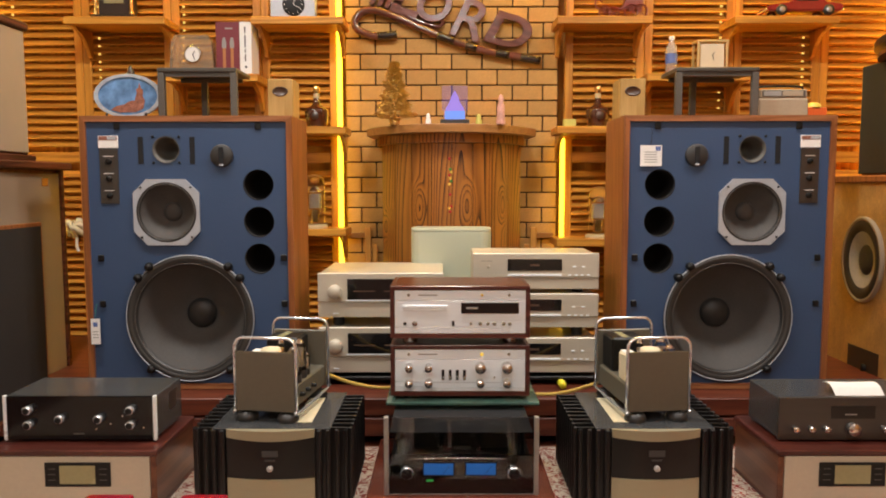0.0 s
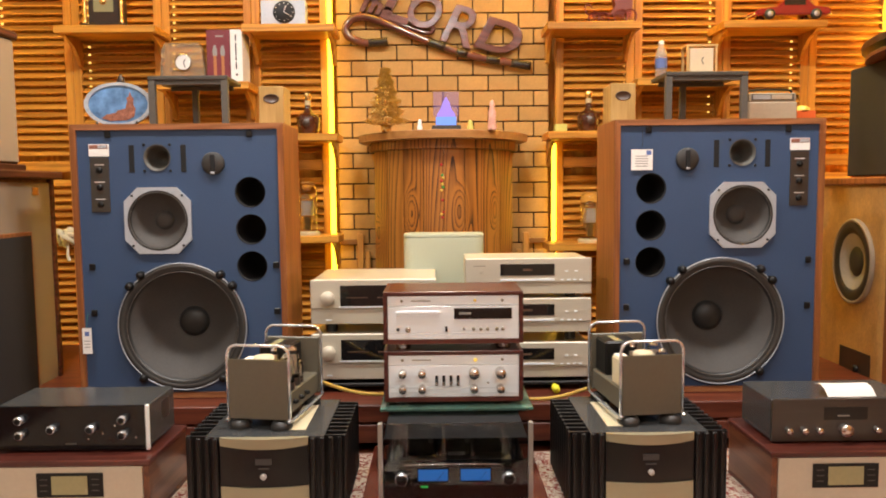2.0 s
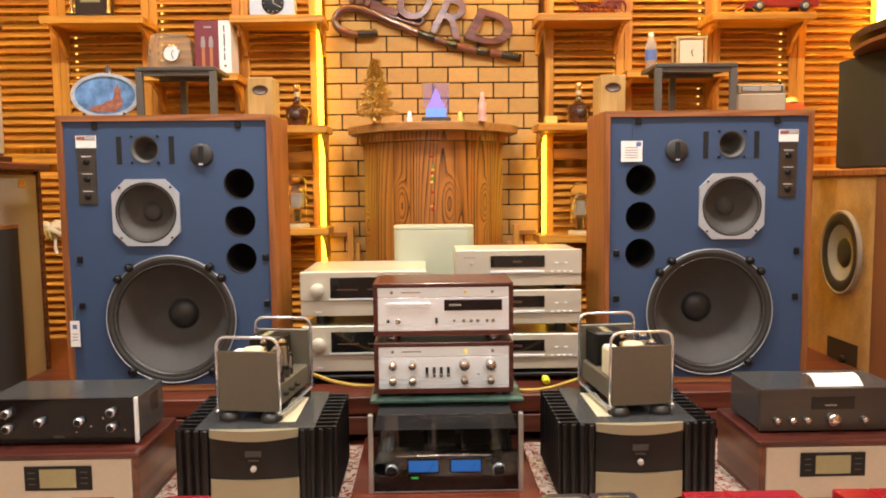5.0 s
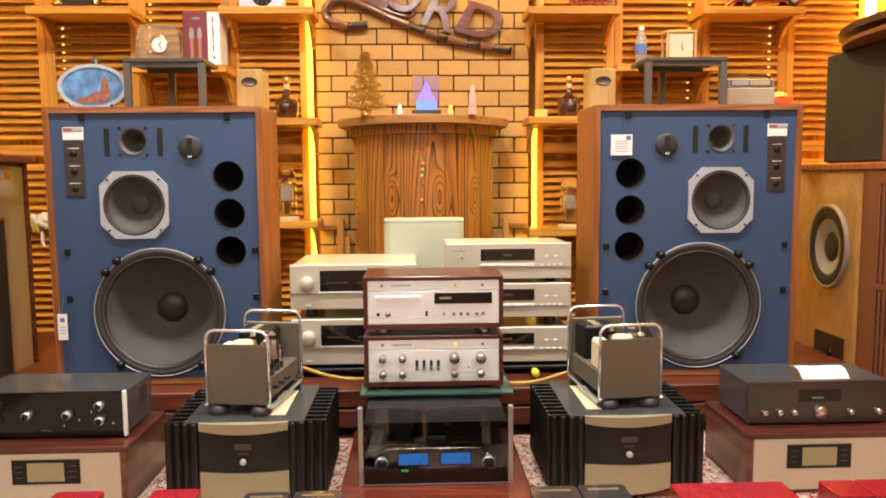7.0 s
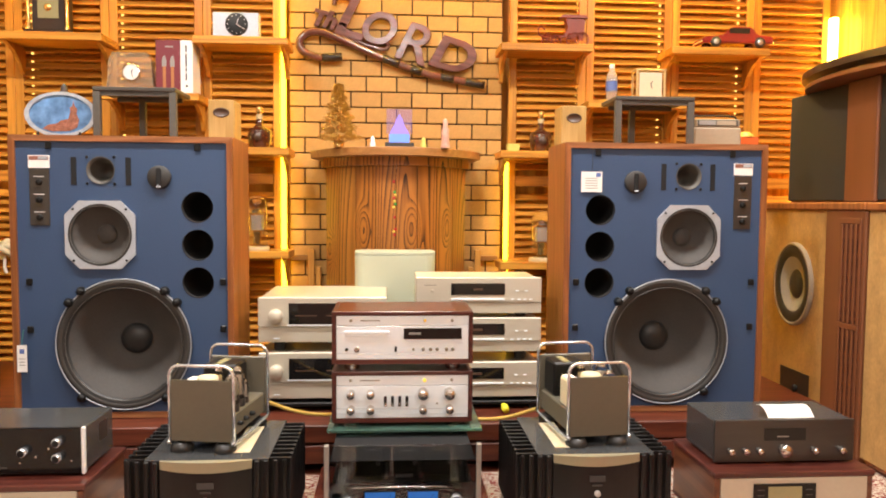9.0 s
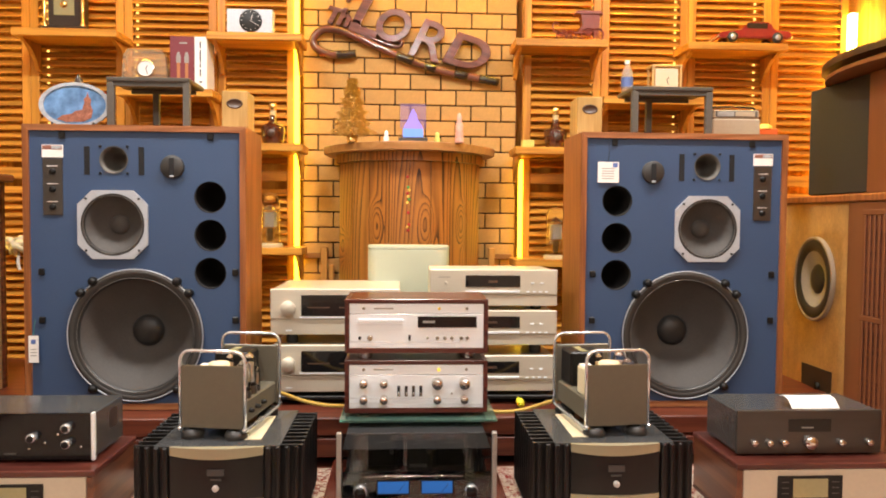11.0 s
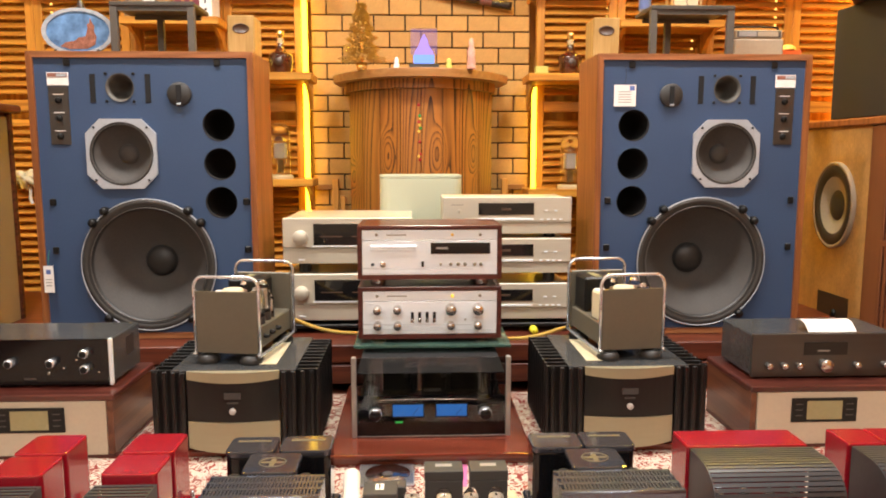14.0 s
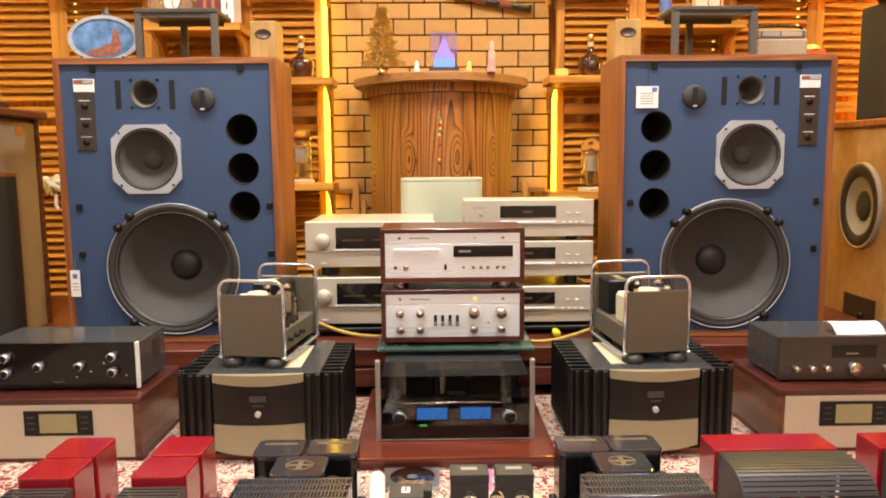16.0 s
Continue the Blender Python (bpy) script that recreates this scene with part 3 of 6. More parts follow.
    for i in range(8):
        p, q = Vector(octa[i]), Vector(octa[(i + 1) % 8])
        for k in range(6):
            v = p.lerp(q, k / 6)
            outer.append((cx + v.x, cz + v.y))
            a = math.atan2(v.y, v.x)
            inner.append((cx + 0.110 * math.cos(a), cz + 0.110 * math.sin(a)))
    md = part("midrange_frame", ring_xz(outer, inner, -0.010, -0.0005), "cast", sp, "cast silver eight-sided driver frame")
    driver_bits(md, cx, cz, 0.1135, 0.062, 0.30, "cone")
    for ang in (45, 135, 225, 315):
        part("screw", lathe([(0.0045, -0.010), (0.004, -0.0135), (0.001, -0.0138)], 10, "y", cx + 0.1285 * math.cos(radians(ang)), 0, cz + 0.1285 * math.sin(radians(ang))), "black", md)
    # horn throat
    cx, cz = holes[2][:2]
    hn = part("horn", lathe([(0.049, -0.003), (0.045, -0.003), (0.040, 0.015), (0.030, 0.05), (0.022, 0.09), (0.001, 0.092)], 40, "y", cx, 0, cz), "horn", sp, "small round horn mouth")
    for ang in (45, 135, 225, 315):
        part("screw", lathe([(0.005, 0.0), (0.005, -0.004), (0.001, -0.0045)], 10, "y", cx + 0.066 * math.cos(radians(ang)), 0, cz + 0.066 * math.sin(radians(ang))), "black", hn)
    for sx in (-0.1765, 0.0105):
        part("slot", one_box(sx * s - 0.0095, sx * s + 0.0095, -0.002, 0.001, 1.079 - DECK, 1.177 - DECK, bevel=0.0008), "hole", sp, "narrow black tweeter slot")
    # slot tweeter disc with vertical slit
    cx, cz = 0.118 * s, 1.109 - DECK
    tw = part("tweeter", lathe([(0.041, 0.0), (0.041, -0.008), (0.037, -0.012), (0.001, -0.012)], 40, "y", cx, 0, cz), "cap", sp, "round black slot tweeter")
    part("slit", one_box(cx - 0.009, cx + 0.009, -0.0165, -0.0115, cz - 0.034, cz + 0.032, bevel=0.002), "hole", tw)
    part("slit_lip", one_box(cx - 0.008, cx + 0.008, -0.018, -0.014, cz - 0.038, cz - 0.030, bevel=0.002), "cast", tw)
    # ports
    for hx, hz, hr in holes[3:]:
        part("port", lathe([(0.0555, -0.0015), (0.0535, -0.0015), (0.0525, 0.02), (0.0525, 0.16), (0.001, 0.161)], 40, "y", hx, 0, hz), "hole", sp, "black round bass port")
    # control panel and badge
    px = -0.293 * s
    pn = part("control_panel", one_box(px - 0.0335, px + 0.0335, -0.004, 0.001, 0.936 - DECK, 1.134 - DECK, bevel=0.001), "dark_metal", sp, "dark control plate with three knobs")
    for k in range(3):
        zz = 1.094 - DECK - 0.062 * k
        part("dial", lathe([(0.0115, -0.004), (0.0115, -0.008), (0.008, -0.013), (0.001, -0.013)], 16, "y", px, 0, zz - 0.006), "black", pn)
        part("scale_mark", one_box(px - 0.018, px + 0.018, -0.0048, -0.004, zz + 0.012, zz + 0.0145), "white", pn)
    bd = part("badge", one_box(px - 0.036, px + 0.036, -0.004, 0.001, 1.137 - DECK, 1.181 - DECK, bevel=0.001), "white", sp, "white and red maker's badge")
    part("badge_field", one_box(px - 0.033, px + 0.033, -0.0048, -0.004, 1.165 - DECK, 1.179 - DECK), "badge_red", bd)
    part("badge_bar", one_box(px - 0.002, px + 0.030, -0.0052, -0.0048, 1.167 - DECK, 1.177 - DECK), "cast", bd)
    for hx, hz in ((-0.26, 0.968), (0.25, 0.968), (-0.335, 0.49), (0.335, 0.49), (0.335, 0.32), (-0.335, 0.32)):
        part("grille_catch", one_box(hx - 0.011, hx + 0.011, -0.007, 0.001, hz - 0.012, hz + 0.012, bevel=0.003), "black", sp)
    return sp


M["badge_red"] = mat("badge_red", (0.26, 0.11, 0.08), 0.4)
monitor("monitor_loudspeaker", -0.978, 1, "large blue-fronted studio monitor in a walnut cabinet on a low platform", -0.010)
monitor("monitor_loudspeaker", 0.978, -1, "large blue-fronted studio monitor in a walnut cabinet with a white tag")


# ---- hi-fi on the platform ----
def knob(parent, x, z, r, depth, y=0.0, material="silver_knob", name="knob", label=""):
    return part(name, lathe([(r, y), (r, y - depth * 0.8), (r * 0.9, y - depth), (0.001, y - depth)], 24, "y", x, 0, z), material, parent, label)


def plate(x0, x1, y, z0, z1, t=0.002, bevel=0.0):
    return one_box(x0, x1, y - t, y, z0, z1, bevel=bevel)


def feet(parent, xs, ys, z0, z1, r=0.022, material="rubber"):
    for fx in xs:
        for fy in ys:
            part("foot", lathe([(r * 0.9, z0), (r, z0 + 0.004), (r, z1)], 20, "z", fx, fy, 0), material, parent)


def player(name, x, y, z, h, label, slot=True, stand=0.014):
    """A champagne disc player, 0.474 wide, base at z with feet below its body."""
    u = thing(name, (x, y, z), label, "hi-fi unit", "champagne units")
    W = 0.474
    feet(u, (0.07, W - 0.07), (0.06, 0.26), 0, stand)
    part("case", one_box(0.004, W - 0.004, 0.012, 0.30, stand, h - 0.006, bevel=0.003), "champagne", u)
    part("lower_panel", one_box(0, W, -0.002, 0.011, stand, stand + (h - stand) * 0.30, bevel=0.002), "champagne", u)
    part("front_panel", one_box(0, W, -0.006, 0.011, stand + (h - stand) * 0.305, h, bevel=0.003), "champagne", u)
    dp = part("display", plate(0.131, 0.334, -0.006, h - 0.065, h - 0.022), "screen", u, "dark display window")
    part("digits", plate(0.215, 0.25, -0.008, h - 0.048, h - 0.040, 0.0004), "dim_digit", dp)
    if slot:
        part("drawer", plate(0.131, 0.334, -0.006, h - 0.086, h - 0.078, 0.003, 0.001), "silver", u, "thin disc drawer")
    knob(u, 0.06, h - 0.05, 0.006, 0.004, -0.006, "champagne", "power_button")
    for bx, bz in ((0.38, 0.05), (0.415, 0.05), (0.363, 0.082), (0.388, 0.082), (0.41, 0.082), (0.433, 0.082)):
        part("button", one_box(bx - 0.0065, bx + 0.0065, -0.009, -0.006, h - bz - 0.0025, h - bz + 0.0025, bevel=0.0008), "silver", u)
    part("lettering", plate(0.03, 0.075, -0.006, h - 0.030, h - 0.0275, 0.0004), "print", u)
    return u


M["dim_digit"] = mat("dim_digit", (0.10, 0.06, 0.04), 0.3)
M["print"] = mat("print", (0.22, 0.19, 0.14), 0.5)
M["print_light"] = mat("print_light", (0.28, 0.27, 0.25), 0.5)
M["gold_glow"] = glow("gold_glow", (1.0, 0.62, 0.08), 1.2)
M["gold_dot"] = mat("gold_dot", (0.75, 0.50, 0.08), 0.3)

rack = thing("equipment_rack", (0, 0.05, DECK), "low black rack standing on the platform", "rack")
for x0, x1 in ((-0.535, -0.05), (0.04, 0.53)):
    part("shelf", one_box(x0, x1, 0.0, 0.42, 0.018, 0.032, bevel=0.003), "black", rack)
    for px in (x0 + 0.03, x1 - 0.03):
        for py in (0.03, 0.39):
            part("leg", one_box(px - 0.015, px + 0.015, py - 0.015, py + 0.015, 0, 0.018), "black", rack)
single("cable_plug", lathe([(0.001, -0.036), (0.013, -0.036), (0.015, 0.0), (0.009, 0.026), (0.005, 0.05)], 14, "y"), "yellow", (0.385, 0.02, DECK + 0.0152), "bright yellow cable plug lying on the platform", "plug")
player("disc_player", 0.052, 0.056, 0.279, 0.149, "champagne gold disc player on a low black rack", stand=0.015)
player("disc_player", 0.052, 0.056, 0.428, 0.168, "champagne gold disc player stacked on another one", stand=0.039)
player("disc_player", 0.052, 0.056, 0.596, 0.152, "champagne gold disc player on top of the stack", stand=0.017)


def preamp(name, x, y, z, h, stand, label):
    u = thing(name, (x, y, z), label, "amplifier", "champagne units")
    W = 0.474
    feet(u, (0.07, W - 0.07), (0.06, 0.26), 0, stand)
    part("case", one_box(0.004, W - 0.004, 0.012, 0.40, stand, h - 0.002, bevel=0.003), "champagne", u)
    part("lower_panel", one_box(0, W, -0.002, 0.011, stand, stand + (h - stand) * 0.34, bevel=0.002), "champagne", u)
    part("front_panel", one_box(0, W, -0.006, 0.011, stand + (h - stand) * 0.345, h, bevel=0.003), "champagne", u)
    wn = part("meter_window", plate(0.112, 0.362, -0.006, h - 0.100, h - 0.022), "screen", u, "dark glass meter window")
    for k in range(2):
        part("meter_scale", plate(0.135 + 0.115 * k, 0.215 + 0.115 * k, -0.008, h - 0.07, h - 0.066, 0.0004), "dim_digit", wn)
    part("window_trim", plate(0.106, 0.368, -0.006, h - 0.106, h - 0.101, 0.003), "silver", u)
    for kx in (0.065, 0.41):
        knob(u, kx, h - 0.070, 0.026, 0.024, -0.006, "champagne", "volume_knob", "round champagne knob")
    part("button", one_box(0.056, 0.078, -0.006, -0.002, stand + 0.012, stand + 0.018, bevel=0.001), "silver", u)
    return u


preamp("control_amplifier", -0.530, 0.056, 0.279, 0.189, 0.015, "champagne gold amplifier with a dark meter window")
preamp("control_amplifier", -0.530, 0.056, 0.468, 0.206, 0.038, "champagne gold amplifier stacked on its twin")

# ---- wood-cased silver pair on the glass shelf ----
def wood_case(name, z, h, stand, label):
    u = thing(name, (-0.0045, -0.41, z), label, "hi-fi unit", "wood cased pair")
    W, t = 0.2195, 0.013
    feet(u, (-0.16, 0.16), (0.05, 0.18), 0, stand, 0.024, "silver_knob")
    for s in (-1, 1):
        part("side_panel", one_box(min(s * W, s * (W - t)), max(s * W, s * (W - t)), 0, 0.23, stand, h, bevel=0.002), "rosewood", u)
    part("top_panel", one_box(-W + t, W - t, 0.0, 0.23, h - t, h - 0.0005, bevel=0.001), "rosewood", u)
    part("bottom_panel", one_box(-W + t, W - t, 0.0, 0.23, stand, stand + t), "rosewood", u)
    part("front_panel", one_box(-W + t + 0.001, W - t - 0.001, 0.003, 0.02, stand + t + 0.001, h - t - 0.033, bevel=0.001), "silver", u)
    part("front_strip", one_box(-W + t + 0.001, W - t - 0.001, 0.003, 0.02, h - t - 0.0315, h - t - 0.001, bevel=0.001), "silver", u)
    part("back_panel", one_box(-W + t, W - t, 0.20, 0.225, stand + t, h - t), "black", u)
    left, top = -W + t, h - t
    for bx, m in ((0.045, "print"), (0.275, "gold_dot"), (0.36, "print")):
        knob(u, left + bx, top - 0.016, 0.0045, 0.002, 0.003, m, "indicator")
    part("lettering", plate(left + 0.075, left + 0.135, 0.003, top - 0.018, top - 0.0145, 0.0004), "print_light", u)
    return u, left, top


cd, left, top = wood_case("cd_player", 0.5, 0.188, 0.023, "silver fronted disc player in a dark rosewood case")
tray = part("disc_tray", one_box(left + 0.027, left + 0.165, 0.0, 0.003, top - 0.064, top - 0.048, bevel=0.0008), "silver", cd)
part("tray_gap", plate(left + 0.027, left + 0.165, 0.0, top - 0.0575, top - 0.0565, 0.0004), "print", tray)
dw = part("display", plate(left + 0.209, left + 0.39, 0.003, top - 0.074, top - 0.040, 0.003), "screen", cd, "black display window in a silver rim")
part("digits", plate(left + 0.225, left + 0.262, 0.0, top - 0.060, top - 0.053, 0.0004), "print_light", dw)
for bx, r, m in ((0.033, 0.005, "black"), (0.064, 0.0085, "silver_knob"), (0.24, 0.004, "print"), (0.27, 0.0055, "print"), (0.293, 0.0055, "print"), (0.314, 0.0055, "print"), (0.343, 0.0055, "print"), (0.362, 0.0055, "print")):
    knob(cd, left + bx, top - 0.106, r, 0.006, 0.003, m, "button")
part("switch", one_box(left + 0.181, left + 0.188, -0.003, 0.003, top - 0.113, top - 0.097), "black", cd)

pre, left, top = wood_case("valve_preamplifier", 0.326, 0.174, 0.012, "silver fronted preamplifier in a dark rosewood case")
for bx, r in ((0.046, 0.0125), (0.107, 0.0125), (0.270, 0.017), (0.353, 0.017)):
    knob(pre, left + bx, top - 0.056, r, 0.036, 0.003, "silver_knob", "knob", "polished metal knob")
    knob(pre, left + bx, top - 0.106, 0.0125, 0.032, 0.003, "silver_knob", "knob", "polished metal knob")
for k in range(4):
    sw = part("switch", one_box(left + 0.148 + 0.0225 * k, left + 0.157 + 0.0225 * k, -0.001, 0.003, top - 0.098, top - 0.066), "black", pre)
    part("lever", one_box(left + 0.150 + 0.0225 * k, left + 0.155 + 0.0225 * k, -0.010, 0.0, top - 0.094, top - 0.084, bevel=0.001), "silver_knob", sw)
knob(pre, left + 0.315, top - 0.09, 0.003, 0.004, 0.003, "print", "socket")
knob(pre, left + 0.275, top - 0.016, 0.0055, 0.004, 0.002, "gold_glow", "pilot_lamp", "small amber pilot lamp")

M["cherry"] = wood("cherry", (0.105, 0.021, 0.011), (0.155, 0.033, 0.017), "x", 26, 0.22, coat=0.5)
M["trim_grey"] = mat("trim_grey", (0.42, 0.40, 0.37), 0.35, 0.6, var=0.08, bump=0)
M["green_glint"] = glow("green_glint", (0.04, 0.5, 0.08), 0.7)
M["dark_face"] = mat("dark_face", (0.018, 0.017, 0.016), 0.35, 0.3, var=0.1)
M["print_dark"] = mat("print_dark", (0.06, 0.06, 0.058), 0.4)
M["dome_glass"] = glass("dome_glass", (0.98, 0.97, 0.95), 0.03, 1.22)
M["tube_glass"] = glass("tube_glass", (0.96, 0.96, 0.96), 0.03, 1.08)
M["walnut_y"] = wood("walnut_y", (0.085, 0.028, 0.014), (0.15, 0.055, 0.026), "y", 26, 0.3, coat=0.3)
M["gloss_metal"] = M["top_metal"]

# ---- glass-fronted amplifier on its plinth ----
plinth = thing("plinth", (-0.008, -0.50, FLOOR + 0.008), "polished red wooden plinth board on the carpet", "plinth")
part("base", one_box(-0.262, 0.262, -0.26, 0.32, 0, 0.018, bevel=0.003), "cherry", plinth)
part("top_board", one_box(-0.270, 0.270, -0.272, 0.33, 0.0185, 0.033, bevel=0.005, seg=2), "cherry", plinth)

amp = thing("glass_front_amplifier", (-0.006, -0.65, FLOOR + 0.041), "black glass-fronted amplifier with blue meters on a plinth", "amplifier")
Z0 = FLOOR + 0.041
feet(amp, (-0.16, 0.16), (0.06, 0.32), 0, 0.012)
part("chassis", one_box(-0.205, 0.205, 0.02, 0.40, 0.012, 0.096, bevel=0.004), "black", amp)
glass_front = part("glass_panel", one_box(-0.207, 0.207, 0, 0.006, 0.0, 0.344 - Z0, bevel=0.001), "smoked_glass", amp, "dark smoked glass front")
glass_front.visible_shadow = False
part("lower_panel", one_box(-0.206, 0.206, 0.008, 0.018, 0.001, 0.117), "gloss_black", amp, "glossy black lower panel")
part("rear_panel", one_box(-0.205, 0.205, 0.385, 0.400, 0.0965, 0.1805), "dark_face", amp)
# added black plate, keeps ceiling light out of the open top
part("top_shade", one_box(-0.205, 0.205, 0.0075, 0.400, 0.181, 0.1845, bevel=0.001), "hole", amp)
for s in (-1, 1):
    part("side_trim", one_box(s * 0.2145 - 0.0065, s * 0.2145 + 0.0065, -0.003, 0.016, 0.0, 0.346 - Z0, bevel=0.002), "trim_grey", amp, "brushed silver edge strip")
ztop = 0.344 - Z0
part("trim_line", tube(curve([(-0.147, -0.001, ztop - 0.120), (-0.08, -0.001, ztop - 0.1185), (0, -0.001, ztop - 0.118), (0.08, -0.001, ztop - 0.1185), (0.128, -0.001, ztop - 0.120)]), 0.0009, 6), "silver_knob", amp)
part("bottom_line", one_box(-0.207, 0.207, -0.002, 0.0, 0.003, 0.0055), "trim_grey", amp)
for mx in (-0.065, 0.056):
    mt = part("meter", plate(mx - 0.045, mx + 0.045, 0.0, ztop - 0.170, ztop - 0.129, 0.001), "black", amp)
    part("meter_face", plate(mx - 0.042, mx + 0.042, -0.001, ztop - 0.166, ztop - 0.133, 0.001), "blue_meter", mt, "glowing blue meter face")
    part("needle", tube([(mx + 0.012, -0.0025, ztop - 0.164), (mx + 0.031, -0.0025, ztop - 0.140)], 0.0006, 5), "black", mt)
for kx in (-0.155, 0.150):
    kn = knob(amp, kx, ztop - 0.158, 0.016, 0.020, 0.0, "gloss_black", "control_knob")
    part("knob_ring", lathe([(0.0165, -0.001), (0.0185, -0.003), (0.0185, -0.016), (0.0167, -0.018)], 32, "y", kx, 0, ztop - 0.158), "chrome", kn, "chrome ring")
# glowing green plate stands in for the disc's reflection in the glass
lg = part("disc_glint", plate(-0.100, -0.080, 0.0, ztop - 0.186, ztop - 0.181, 0.001), "green_glint", amp, "green reflection of the disc, made as a small glowing mark")
# transformers and tubes seen dimly above the front panel
for tx, w in ((-0.10, 0.05), (0.0, 0.055), (0.10, 0.055)):
    part("transformer", one_box(tx - w * 0.82, tx + w * 0.82, 0.12, 0.33, 0.0965, 0.1795, bevel=0.004), "dark_face", amp, "dark transformer block")
    part("frame_bolt", lathe([(0.006, 0.0), (0.006, 0.10), (0.004, 0.103)], 8, "y", tx + w * 0.6, 0.015, 0.172), "rim_dark", amp)
part("rating_label", plate(-0.128, -0.072, 0.119, 0.158, 0.165, 0.0008), "print_light", amp)
part("rating_label", plate(-0.112, -0.085, 0.119, 0.169, 0.173, 0.0008), "print_light", amp)
for bx, z1 in ((-0.152, 0.178), (-0.048, 0.150), (0.052, 0.150), (0.152, 0.178)):
    part("bracket", one_box(bx - 0.006, bx + 0.006, 0.100, 0.112, 0.0965, z1, bevel=0.002), "rim_dark", amp)
for bx in (-0.185, -0.172, 0.170, 0.186):
    for k in range(2):
        part("capacitor", lathe([(0.007, 0.0965), (0.007, 0.140 + 0.012 * k), (0.004, 0.143 + 0.012 * k), (0.001, 0.1432 + 0.012 * k)], 10, "z", bx, 0.07 + 0.05 * k, 0), "matt_black", amp)
part("circuit_board", one_box(-0.198, -0.160, 0.13, 0.134, 0.10, 0.178), "seal_brown", amp)
part("crossbar", one_box(-0.020, 0.030, 0.100, 0.108, 0.100, 0.108), "trim_grey", amp)

shelf = thing("glass_shelf", (0.003, -0.24, Z0 + 0.185), "thick green-edged glass plate over the amplifier", "shelf")
part("plate", one_box(-0.240, 0.240, -0.200, 0.225, 0.326 - Z0 - 0.185 - 0.0105, 0.3255 - Z0 - 0.185, bevel=0.002), "green_glass", shelf)
for fx in (-0.09, 0.09):
    for fy in (-0.02, 0.10):
        part("spacer", lathe([(0.015, -0.0005), (0.015, 0.3255 - Z0 - 0.185 - 0.0105)], 16, "z", fx, fy, 0), "rubber", shelf)


# ---- finned power amplifiers ----
def bowed_band(x0, x1, y, bulge, lows, highs, back, n=14):
    """A front curved in plan, whose lower and upper edges may bow too: lows and highs are (edge, middle)."""
    bm = bmesh.new()
    rows = []
    for i in range(n + 1):
        t = i / n
        k = 4 * t * (1 - t)
        x, yy = x0 + (x1 - x0) * t, y - bulge * k
        lo, hi = lows[0] + (lows[1] - lows[0]) * k, highs[0] + (highs[1] - highs[0]) * k
        rows.append([bm.verts.new(q) for q in ((x, yy, lo), (x, yy, hi), (x, back, hi), (x, back, lo))])
    for a, b in zip(rows, rows[1:]):
        for k in range(4):
            bm.faces.new((a[k], a[(k + 1) % 4], b[(k + 1) % 4], b[k]))
    bm.faces.new(rows[0])
    bm.faces.new(rows[-1])
    bmesh.ops.recalc_face_normals(bm, faces=bm.faces)
    return bm


